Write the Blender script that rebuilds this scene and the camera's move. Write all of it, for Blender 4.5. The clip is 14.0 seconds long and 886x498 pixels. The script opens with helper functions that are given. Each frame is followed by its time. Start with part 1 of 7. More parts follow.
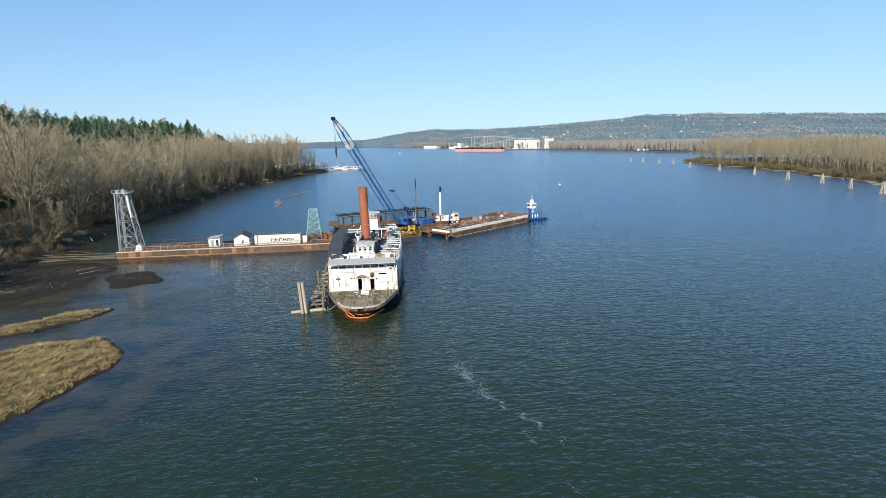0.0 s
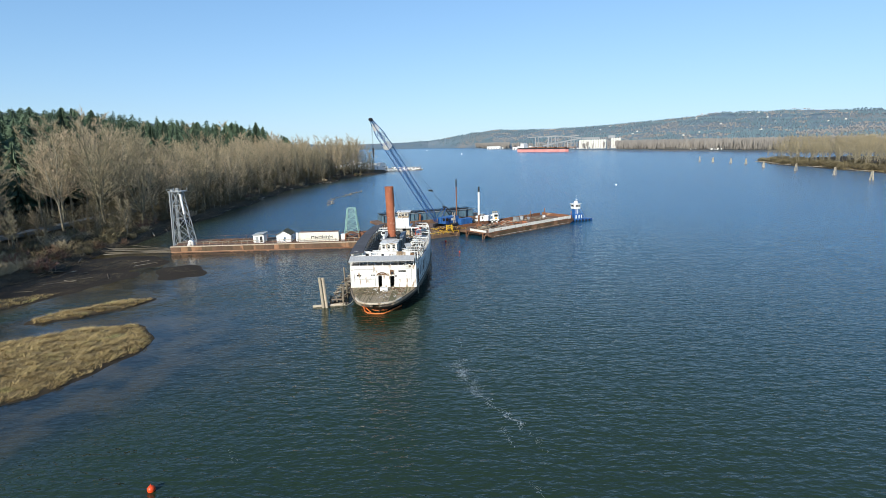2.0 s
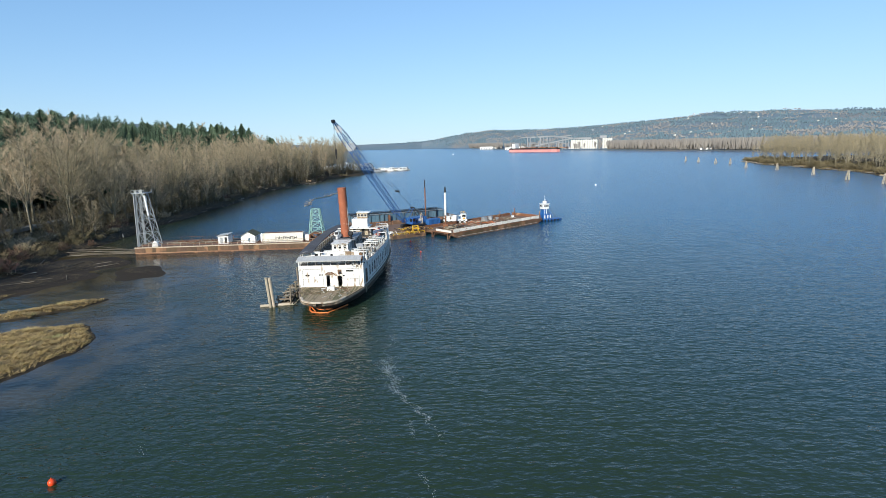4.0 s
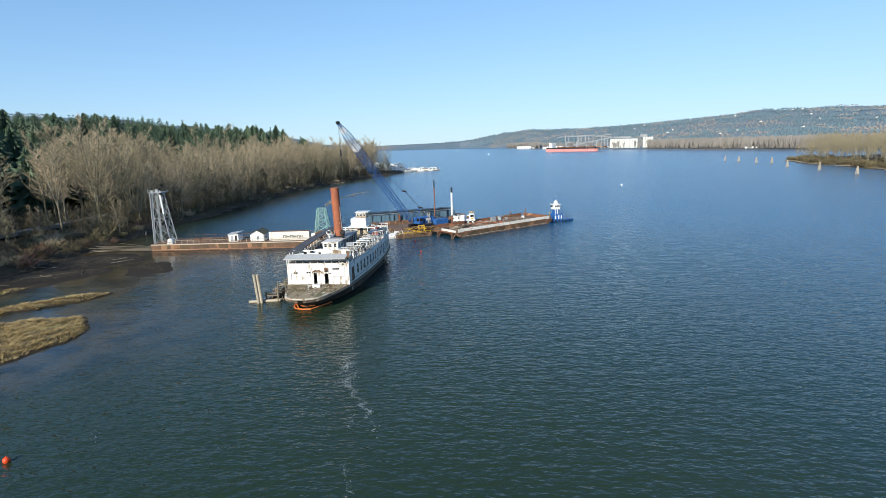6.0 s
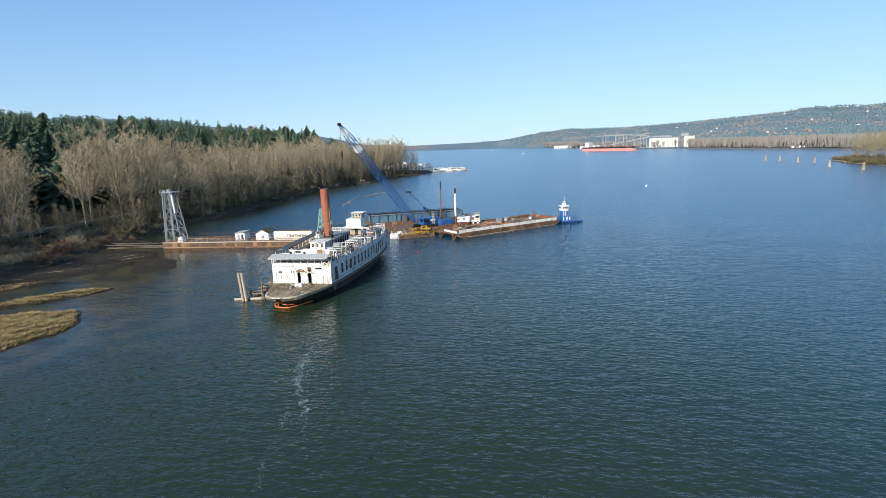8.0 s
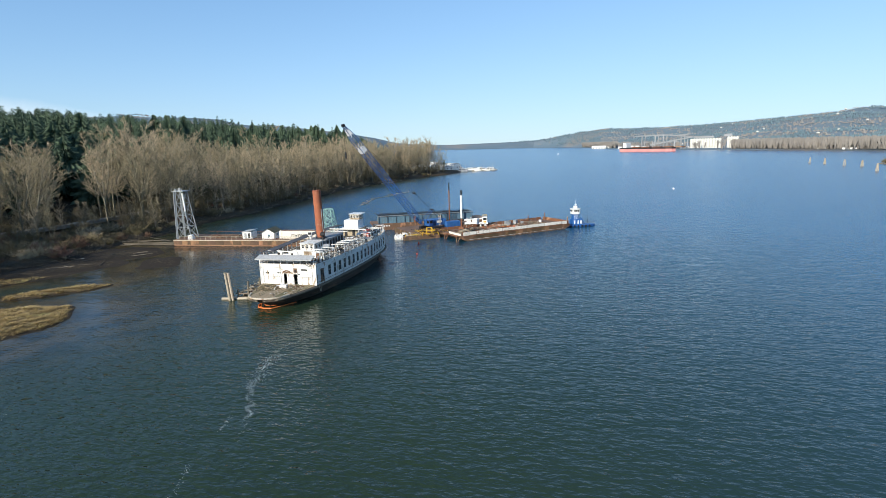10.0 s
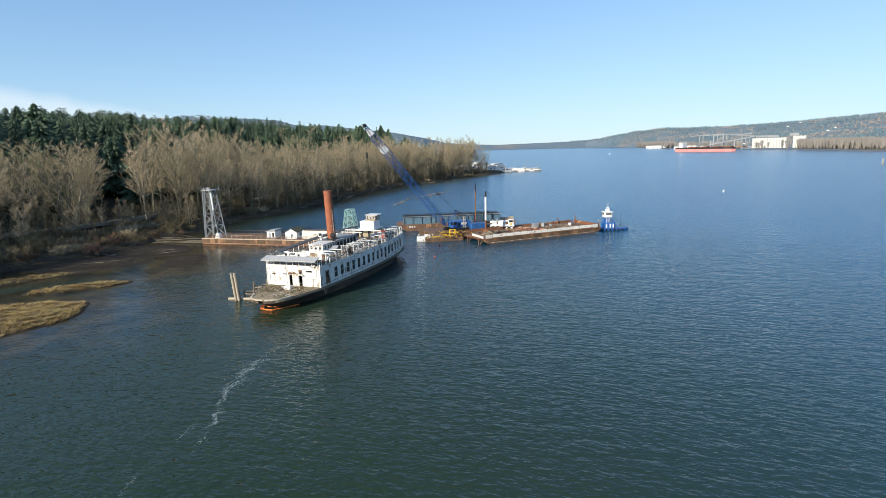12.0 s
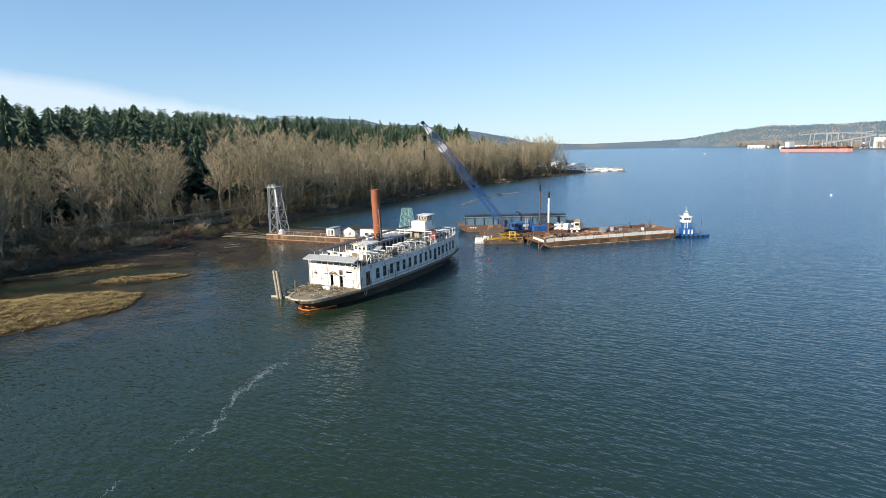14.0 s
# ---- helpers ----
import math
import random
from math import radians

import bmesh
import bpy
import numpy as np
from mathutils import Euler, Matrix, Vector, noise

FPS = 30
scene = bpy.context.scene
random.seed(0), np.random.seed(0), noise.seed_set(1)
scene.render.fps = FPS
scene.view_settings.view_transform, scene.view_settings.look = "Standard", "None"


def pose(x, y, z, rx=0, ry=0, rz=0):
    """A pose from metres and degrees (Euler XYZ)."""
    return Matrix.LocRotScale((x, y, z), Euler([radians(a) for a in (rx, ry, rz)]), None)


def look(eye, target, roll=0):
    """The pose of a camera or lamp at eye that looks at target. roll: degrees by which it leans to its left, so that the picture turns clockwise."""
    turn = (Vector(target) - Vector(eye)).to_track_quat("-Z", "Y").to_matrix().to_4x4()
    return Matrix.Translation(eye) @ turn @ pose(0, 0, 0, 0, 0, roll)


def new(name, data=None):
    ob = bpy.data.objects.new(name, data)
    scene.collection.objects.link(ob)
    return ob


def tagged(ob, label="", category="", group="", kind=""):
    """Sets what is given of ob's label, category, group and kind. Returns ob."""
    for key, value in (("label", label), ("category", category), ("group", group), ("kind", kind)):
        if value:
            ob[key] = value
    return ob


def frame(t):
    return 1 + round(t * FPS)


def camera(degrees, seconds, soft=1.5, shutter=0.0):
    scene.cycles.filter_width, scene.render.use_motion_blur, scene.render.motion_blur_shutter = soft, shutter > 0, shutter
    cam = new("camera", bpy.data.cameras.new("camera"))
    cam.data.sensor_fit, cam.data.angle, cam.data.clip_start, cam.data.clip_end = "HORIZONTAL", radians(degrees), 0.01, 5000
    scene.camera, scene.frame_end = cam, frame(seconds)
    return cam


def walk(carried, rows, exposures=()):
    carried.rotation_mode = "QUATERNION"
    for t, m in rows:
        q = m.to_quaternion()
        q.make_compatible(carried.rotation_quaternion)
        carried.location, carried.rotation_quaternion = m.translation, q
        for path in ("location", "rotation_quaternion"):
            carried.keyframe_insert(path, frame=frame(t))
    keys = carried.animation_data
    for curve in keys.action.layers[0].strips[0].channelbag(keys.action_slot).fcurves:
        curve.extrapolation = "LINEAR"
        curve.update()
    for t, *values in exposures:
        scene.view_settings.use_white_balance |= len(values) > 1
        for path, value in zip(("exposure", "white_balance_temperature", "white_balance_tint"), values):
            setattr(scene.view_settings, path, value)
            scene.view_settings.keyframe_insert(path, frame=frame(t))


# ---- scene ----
cam = camera(78.7, 14.0, soft=0.55)
PATH = [
    (0, (-0.017, -2.5, 31.48), (0.19, -0.549, 31.09), -0.8),
    (0.5, (2.011, -2.79, 31.443), (2.191, -0.836, 31.054), -0.8),
    (1, (4.097, -3.143, 31.399), (4.227, -1.185, 31.011), -1.0),
    (1.5, (6.469, -3.465, 31.308), (6.523, -1.503, 30.922), -1.0),
    (2, (8.905, -3.882, 31.163), (8.877, -1.919, 30.779), -1.2),
    (2.5, (11.247, -4.25, 31.203), (11.214, -2.288, 30.82), -1.2),
    (3, (13.659, -4.72, 31.23), (13.63, -2.757, 30.847), -1.2),
    (3.5, (16.255, -5.245, 31.214), (16.246, -3.282, 30.831), -1.3),
    (6, (30.383, -6.488, 31.081), (30.229, -4.53, 30.701), -1.6),
    (6.5, (33.561, -6.726, 31.172), (33.327, -4.776, 30.794), -1.5),
    (7, (36.605, -6.499, 31.187), (36.352, -4.551, 30.809), -1.6),
    (9.5, (50.59, -3.438, 31.53), (50.199, -1.513, 31.153), -1.5),
    (10, (52.93, -2.185, 31.681), (52.508, -0.267, 31.304), -1.4),
    (10.5, (54.991, -0.908, 31.828), (54.538, 1.003, 31.452), -1.5),
    (11, (57.013, 0.658, 31.836), (56.52, 2.559, 31.46), -1.4),
    (11.5, (58.924, 2.277, 31.698), (58.389, 4.168, 31.324), -1.5),
    (12, (60.678, 4.169, 31.521), (60.08, 6.04, 31.148), -1.4),
    (12.5, (62.119, 5.994, 31.371), (61.425, 7.833, 31.001), -1.4),
    (13, (63.459, 8.255, 31.335), (62.654, 10.047, 30.965), -1.3),
    (13.5, (64.624, 10.694, 31.21), (63.765, 12.462, 30.84), -1.3),
    (14, (65.5, 13.31, 30.986), (64.623, 15.069, 30.617), -1.3),
]
walk(cam, [(t, look(eye, target, roll)) for t, eye, target, roll in PATH],
     [(0.0, 0.36, 6250, 8), (6.5, 0.42, 6250, 8), (11.0, 0.45, 6500, 9), (14.0, 0.53, 6800, 10)])

# ---- world, sun, exposure ----
SUN_AZ, SUN_EL = 204.0, 25.0
world = bpy.data.worlds.new("sky")
scene.world = world
world.use_nodes = True
wn, wl = world.node_tree.nodes, world.node_tree.links
wn.clear()
sky = wn.new("ShaderNodeTexSky")
sky.sky_type = "NISHITA"
sky.sun_disc = False
sky.sun_elevation, sky.sun_rotation = radians(SUN_EL), radians(SUN_AZ)
sky.air_density, sky.dust_density, sky.ozone_density = 1.0, 0.0, 3.0
bg = wn.new("ShaderNodeBackground")
bg.inputs["Strength"].default_value = 0.14
wout = wn.new("ShaderNodeOutputWorld")
# pale winter blue: the air's tint, and one bank of thin cloud low in the west
tint = wn.new("ShaderNodeMix")
tint.data_type, tint.blend_type = "RGBA", "MULTIPLY"
tint.inputs[0].default_value = 1.0
tint.inputs[7].default_value = (1.06, 1.30, 1.56, 1)
# the bright rim of the sky flattens softly, as through thin haze
part1 = wn.new("ShaderNodeVectorMath")
part1.operation = "MULTIPLY_ADD"
part1.inputs[1].default_value, part1.inputs[2].default_value = (0.19, 0.17, 0.15), (1, 1, 1)
wl.new(sky.outputs[0], part1.inputs[0])
soft_sky = wn.new("ShaderNodeVectorMath")
soft_sky.operation = "DIVIDE"
wl.new(sky.outputs[0], soft_sky.inputs[0])
wl.new(part1.outputs[0], soft_sky.inputs[1])
wl.new(soft_sky.outputs[0], tint.inputs[6])
wco = wn.new("ShaderNodeTexCoord")
sep = wn.new("ShaderNodeSeparateXYZ")
wl.new(wco.outputs["Generated"], sep.inputs[0])
top = wn.new("ShaderNodeMath")
top.operation = "MULTIPLY_ADD"
top.inputs[1].default_value, top.inputs[2].default_value = -0.317, -0.160
wl.new(sep.outputs["X"], top.inputs[0])
over = wn.new("ShaderNodeMath")
over.operation = "SUBTRACT"
wl.new(top.outputs[0], over.inputs[0])
wl.new(sep.outputs["Z"], over.inputs[1])
wisp = wn.new("ShaderNodeTexNoise")
wisp.inputs["Scale"].default_value, wisp.inputs["Detail"].default_value = 14.0, 5.0
wl.new(wco.outputs["Generated"], wisp.inputs["Vector"])
edge = wn.new("ShaderNodeMath")
edge.operation = "MULTIPLY_ADD"
edge.inputs[1].default_value = 0.03
wl.new(wisp.outputs[0], edge.inputs[0])
wl.new(over.outputs[0], edge.inputs[2])
cov = wn.new("ShaderNodeMapRange")
cov.inputs["From Min"].default_value, cov.inputs["From Max"].default_value = 0.012, 0.035
cov.inputs["To Max"].default_value = 0.42
wl.new(edge.outputs[0], cov.inputs["Value"])
cloud = wn.new("ShaderNodeMix")
cloud.data_type = "RGBA"
cloud.inputs[7].default_value = (5.2, 5.5, 5.8, 1)
wl.new(cov.outputs[0], cloud.inputs[0])
wl.new(tint.outputs[2], cloud.inputs[6])
wl.new(cloud.outputs[2], bg.inputs["Color"])
wl.new(bg.outputs[0], wout.inputs["Surface"])
sun = new("sun", bpy.data.lights.new("sun", "SUN"))
sun.data.energy, sun.data.angle, sun.data.color = 5.0, radians(0.5), (1.0, 0.92, 0.79)
az, el = radians(SUN_AZ), radians(SUN_EL)
to_sun = Vector((math.sin(az) * math.cos(el), math.cos(az) * math.cos(el), math.sin(el)))
sun.matrix_world = look(to_sun * 300, (0, 0, 0))

# ---- materials ----
def mat(name, c1, c2=None, rough=0.7, metal=0.0, s1=0.6, s2=8.0, bump=0.15, c3=None, amount3=0.45, s3=0.9, vary=0.0, stretch=(1, 1, 1), spec=0.35):
    """A painted, wooden or rusted surface: c1 to c2 by grain at two scales, with patches of c3."""
    m = bpy.data.materials.new(name)
    m.use_nodes = True
    n, l = m.node_tree.nodes, m.node_tree.links
    b = n["Principled BSDF"]
    c2 = c2 or tuple(v * 0.7 for v in c1)
    co = n.new("ShaderNodeTexCoord")
    mp = n.new("ShaderNodeMapping")
    mp.inputs["Scale"].default_value = stretch
    l.new(co.outputs["Object"], mp.inputs["Vector"])
    info = n.new("ShaderNodeObjectInfo")
    off = n.new("ShaderNodeVectorMath")
    off.operation = "MULTIPLY_ADD"
    off.inputs[1].default_value = (1, 1, 1)
    sc = n.new("ShaderNodeMath")
    sc.operation = "MULTIPLY"
    sc.inputs[1].default_value = 37.0
    l.new(info.outputs["Random"], sc.inputs[0])
    l.new(mp.outputs[0], off.inputs[0])
    l.new(sc.outputs[0], off.inputs[2])

    def tex(scale, detail=5.0):
        t = n.new("ShaderNodeTexNoise")
        t.inputs["Scale"].default_value, t.inputs["Detail"].default_value = scale, detail
        l.new(off.outputs[0], t.inputs["Vector"])
        return t

    def ramp(src, lo, hi):
        r = n.new("ShaderNodeMapRange")
        r.inputs["From Min"].default_value, r.inputs["From Max"].default_value = lo, hi
        l.new(src, r.inputs["Value"])
        return r.outputs[0]

    def mix(f, a, bb):
        x = n.new("ShaderNodeMix")
        x.data_type = "RGBA"
        l.new(f, x.inputs[0])
        for i, v in ((6, a), (7, bb)):
            if isinstance(v, tuple):
                x.inputs[i].default_value = (*v, 1)
            else:
                l.new(v, x.inputs[i])
        return x.outputs[2]
    big, fine = tex(s1), tex(s2)
    col = mix(ramp(big.outputs[0], 0.3, 0.7), c1, c2)
    col = mix(ramp(fine.outputs[0], 0.35, 1.0), col, tuple(v * 0.55 for v in c2))
    if c3:
        col = mix(ramp(tex(s3, 8.0).outputs[0], 1 - amount3, 1.08 - amount3), col, c3)
    if vary:
        hsv = n.new("ShaderNodeHueSaturation")
        l.new(col, hsv.inputs["Color"])
        mr = n.new("ShaderNodeMapRange")
        mr.inputs["To Min"].default_value, mr.inputs["To Max"].default_value = 1 - vary, 1 + vary
        l.new(info.outputs["Random"], mr.inputs["Value"])
        l.new(mr.outputs[0], hsv.inputs["Value"])
        hr = n.new("ShaderNodeMapRange")
        hr.inputs["To Min"].default_value, hr.inputs["To Max"].default_value = 0.5 + vary * 0.05, 0.5 - vary * 0.05
        l.new(info.outputs["Random"], hr.inputs["Value"])
        l.new(hr.outputs[0], hsv.inputs["Hue"])
        col = hsv.outputs[0]
    l.new(col, b.inputs["Base Color"])
    b.inputs["Roughness"].default_value, b.inputs["Metallic"].default_value = rough, metal
    b.inputs["Specular IOR Level"].default_value = spec
    if bump:
        bp = n.new("ShaderNodeBump")
        bp.inputs["Strength"].default_value, bp.inputs["Distance"].default_value = bump, 0.05
        l.new(fine.outputs[0], bp.inputs["Height"])
        l.new(bp.outputs[0], b.inputs["Normal"])
    return m


WHITE = mat("weathered_white_paint", (0.80, 0.79, 0.75), (0.66, 0.65, 0.61), 0.6, c3=(0.30, 0.23, 0.16), amount3=0.44, s3=1.3, s1=0.3, s2=5.0, stretch=(1, 1, 0.4))
CLEAN_WHITE = mat("white_paint", (0.8, 0.8, 0.78), (0.72, 0.72, 0.7), 0.45, s2=3.0, bump=0.05)
GREY_ROOF = mat("grey_sheet_roof", (0.5, 0.5, 0.48), (0.38, 0.38, 0.37), 0.55, s2=4.0, stretch=(6, 1, 1))
DARK_ROOF = mat("dark_felt_roof", (0.10, 0.10, 0.11), (0.055, 0.055, 0.06), 0.85, s1=0.4, s2=6.0)
HULL_DARK = mat("dark_hull_planks", (0.10, 0.078, 0.058), (0.055, 0.045, 0.036), 0.8, c3=(0.24, 0.14, 0.08), amount3=0.4, s3=0.7, stretch=(1, 0.3, 2))
STRIPPED = mat("stripped_dirty_deck", (0.17, 0.14, 0.10), (0.10, 0.085, 0.065), 0.9, c3=(0.34, 0.30, 0.24), amount3=0.42, s3=0.8)
CASING = mat("grimy_grey_casing", (0.36, 0.36, 0.35), (0.24, 0.24, 0.235), 0.7, c3=(0.14, 0.11, 0.08), amount3=0.42, s3=0.7)
WORN_RIM = mat("worn_white_timber", (0.62, 0.56, 0.46), (0.45, 0.37, 0.27), 0.8, c3=(0.2, 0.14, 0.09), amount3=0.45, s3=1.6)
DECK_WOOD = mat("weathered_deck_planks", (0.42, 0.33, 0.215), (0.27, 0.205, 0.13), 0.9, c3=(0.13, 0.12, 0.06), amount3=0.5, s3=0.45, stretch=(1, 0.35, 1))
OLD_WOOD = mat("grey_old_timber", (0.25, 0.21, 0.15), (0.15, 0.12, 0.09), 0.9, s1=1.0, s2=9.0, vary=0.25)
PALE_WOOD = mat("pale_bleached_timber", (0.5, 0.43, 0.33), (0.34, 0.29, 0.21), 0.85, vary=0.2)
RUST = mat("rusted_steel", (0.25, 0.11, 0.055), (0.15, 0.065, 0.035), 0.85, c3=(0.33, 0.2, 0.12), amount3=0.42, s3=0.6, s2=6.0)
STACK = mat("rusted_red_stack", (0.40, 0.13, 0.06), (0.26, 0.085, 0.045), 0.75, c3=(0.45, 0.25, 0.17), amount3=0.4, s3=1.2, s1=0.5)
BARGE_SIDE = mat("rusty_brown_barge_plate", (0.145, 0.09, 0.05), (0.08, 0.052, 0.032), 0.8, c3=(0.24, 0.135, 0.07), amount3=0.45, s3=0.8, s1=0.35, s2=6.0, stretch=(1, 1, 0.3), vary=0.25)
BARGE_DECK = mat("rusty_deck_plate", (0.24, 0.15, 0.10), (0.14, 0.09, 0.065), 0.9, c3=(0.35, 0.28, 0.2), amount3=0.43, s3=0.4)
BULWARK = mat("scuffed_cream_bulwark", (0.8, 0.77, 0.7), (0.7, 0.66, 0.58), 0.65, c3=(0.3, 0.15, 0.08), amount3=0.34, s3=0.9, vary=0.12)
GALV = mat("galvanised_steel", (0.38, 0.40, 0.41), (0.27, 0.29, 0.30), 0.55, metal=0.2, vary=0.1)
GREEN_STEEL = mat("pale_green_steel", (0.36, 0.56, 0.47), (0.26, 0.42, 0.36), 0.6, c3=(0.3, 0.18, 0.1), amount3=0.36, vary=0.1)
BLUE = mat("crane_blue_paint", (0.035, 0.125, 0.36), (0.025, 0.085, 0.25), 0.45, s2=3.0, c3=(0.09, 0.1, 0.13), amount3=0.34, vary=0.15)
TUG_BLUE = mat("tug_blue_paint", (0.03, 0.14, 0.42), (0.02, 0.1, 0.3), 0.45, s2=3.0)
BOX_BLUE = mat("faded_blue_container_paint", (0.12, 0.20, 0.26), (0.07, 0.13, 0.18), 0.65, c3=(0.2, 0.16, 0.13), amount3=0.38, vary=0.18)
BLACK = mat("black_steel", (0.025, 0.025, 0.028), (0.015, 0.015, 0.016), 0.6)
DARK_PANE = mat("dark_window_glass", (0.012, 0.014, 0.016), (0.02, 0.022, 0.024), 0.12, bump=0.0, spec=0.5)
BROWN_DOOR = mat("brown_door_board", (0.2, 0.11, 0.06), (0.12, 0.07, 0.04), 0.8)
BEIGE = mat("stained_beige_wall", (0.5, 0.42, 0.3), (0.34, 0.28, 0.19), 0.8, c3=(0.2, 0.14, 0.09), amount3=0.43)
RED = mat("faded_red_paint", (0.42, 0.07, 0.04), (0.3, 0.05, 0.03), 0.6)
ORANGE = mat("orange_float_fabric", (0.75, 0.22, 0.05), (0.6, 0.15, 0.04), 0.6, s2=4.0)
BUOY_RED = mat("orange_red_buoy", (0.85, 0.09, 0.02), (0.7, 0.06, 0.015), 0.4, bump=0.0)
YELLOW = mat("yellow_safety_paint", (0.72, 0.45, 0.03), (0.55, 0.33, 0.03), 0.55, c3=(0.2, 0.1, 0.05), amount3=0.35)
CREAM_BOX = mat("cream_container_paint", (0.78, 0.75, 0.66), (0.68, 0.64, 0.55), 0.6, c3=(0.35, 0.18, 0.1), amount3=0.33, s3=0.7)
SHINGLE = mat("mossy_shingles", (0.14, 0.13, 0.08), (0.09, 0.085, 0.05), 0.9)
BARK = mat("grey_brown_bark", (0.29, 0.26, 0.185), (0.18, 0.16, 0.11), 0.9, s1=0.3, s2=3.0, vary=0.25, bump=0.3)
TWIG = mat("bare_twigs", (0.47, 0.39, 0.255), (0.345, 0.28, 0.175), 0.9, s1=0.12, s2=1.0, vary=0.22, bump=0)
TWIG_RED = mat("reddish_shrub_twigs", (0.22, 0.12, 0.075), (0.14, 0.09, 0.06), 0.9, s1=0.3, s2=2.0, vary=0.3, bump=0)
TWIG_MOSS = mat("mossy_maple_twigs", (0.34, 0.29, 0.17), (0.23, 0.20, 0.11), 0.9, s1=0.12, s2=1.0, vary=0.25, bump=0)
TWIG_OLIVE = mat("mossy_shrub_twigs", (0.22, 0.18, 0.10), (0.14, 0.115, 0.062), 0.9, s1=0.3, s2=2.0, vary=0.3, bump=0)
NEEDLE = mat("fir_needles", (0.098, 0.145, 0.080), (0.06, 0.096, 0.055), 0.8, s1=0.2, s2=1.5, vary=0.35, bump=0)
# bluish base colour carries the haze of distance
HAZED_FIR = mat("distant_fir_forest", (0.13, 0.19, 0.215), (0.10, 0.155, 0.185), 0.95, s1=0.004, s2=0.03, bump=0)
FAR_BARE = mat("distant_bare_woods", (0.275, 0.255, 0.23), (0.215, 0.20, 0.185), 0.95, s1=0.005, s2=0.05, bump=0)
DRY_GRASS = mat("dry_golden_marsh_grass", (0.52, 0.39, 0.17), (0.24, 0.165, 0.07), 0.9, s1=0.55, s2=3.0, c3=(0.36, 0.32, 0.13), amount3=0.42, s3=0.16, bump=0)
REED = mat("dull_shore_grass", (0.16, 0.13, 0.078), (0.105, 0.085, 0.05), 0.9, s1=0.15, s2=3.0, bump=0)
FOAM = mat("water_foam", (0.75, 0.78, 0.78), (0.6, 0.64, 0.65), 0.8, s2=3.0, bump=0)
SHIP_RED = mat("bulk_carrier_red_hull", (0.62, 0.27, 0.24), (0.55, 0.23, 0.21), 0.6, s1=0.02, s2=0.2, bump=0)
SILO = mat("pale_concrete", (0.66, 0.65, 0.6), (0.56, 0.55, 0.5), 0.8, s1=0.03, s2=0.3, bump=0)
WORKS = mat("grey_works_steel", (0.3, 0.31, 0.32), (0.22, 0.23, 0.24), 0.7, s1=0.05, s2=0.5, bump=0)
ROAD = mat("track_ballast", (0.3, 0.28, 0.24), (0.2, 0.19, 0.16), 0.95)


def ground_material():
    m = bpy.data.materials.new("earth_mud_and_forest_floor")
    m.use_nodes = True
    n, l = m.node_tree.nodes, m.node_tree.links
    b = n["Principled BSDF"]
    b.inputs["Roughness"].default_value = 0.95
    b.inputs["Specular IOR Level"].default_value = 0.2
    co = n.new("ShaderNodeTexCoord")

    def noise_tex(s, d=6.0):
        t = n.new("ShaderNodeTexNoise")
        t.inputs["Scale"].default_value, t.inputs["Detail"].default_value = s, d
        l.new(co.outputs["Object"], t.inputs["Vector"])
        return t.outputs[0]

    def mix(f, a, bb):
        x = n.new("ShaderNodeMix")
        x.data_type = "RGBA"
        l.new(f, x.inputs[0])
        for i, v in ((6, a), (7, bb)):
            if isinstance(v, tuple):
                x.inputs[i].default_value = (*v, 1)
            else:
                l.new(v, x.inputs[i])
        return x.outputs[2]

    def ramp(src, lo, hi):
        r = n.new("ShaderNodeMapRange")
        r.inputs["From Min"].default_value, r.inputs["From Max"].default_value = lo, hi
        l.new(src, r.inputs["Value"])
        return r.outputs[0]

    def attr(name):
        a = n.new("ShaderNodeAttribute")
        a.attribute_name = name
        return a.outputs["Fac"]
    soil = mix(ramp(noise_tex(0.08), 0.35, 0.65), (0.062, 0.047, 0.032), (0.04, 0.035, 0.022))
    soil = mix(ramp(noise_tex(1.3), 0.4, 0.75), soil, (0.10, 0.077, 0.047))
    grass = mix(ramp(noise_tex(0.9), 0.35, 0.65), (0.27, 0.195, 0.09), (0.12, 0.085, 0.04))
    # far forest floor, with blue distance haze put into its colours
    hazed_wood = mix(ramp(noise_tex(0.004), 0.35, 0.65), (0.125, 0.18, 0.215), (0.165, 0.205, 0.23))
    hazed_wood = mix(ramp(noise_tex(0.0022, 8.0), 0.56, 0.68), hazed_wood, (0.22, 0.21, 0.195))
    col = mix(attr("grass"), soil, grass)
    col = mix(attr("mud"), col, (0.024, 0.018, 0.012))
    col = mix(attr("forest"), col, hazed_wood)
    l.new(col, b.inputs["Base Color"])
    bp = n.new("ShaderNodeBump")
    bp.inputs["Strength"].default_value, bp.inputs["Distance"].default_value = 0.5, 0.3
    l.new(noise_tex(1.1), bp.inputs["Height"])
    l.new(bp.outputs[0], b.inputs["Normal"])
    return m


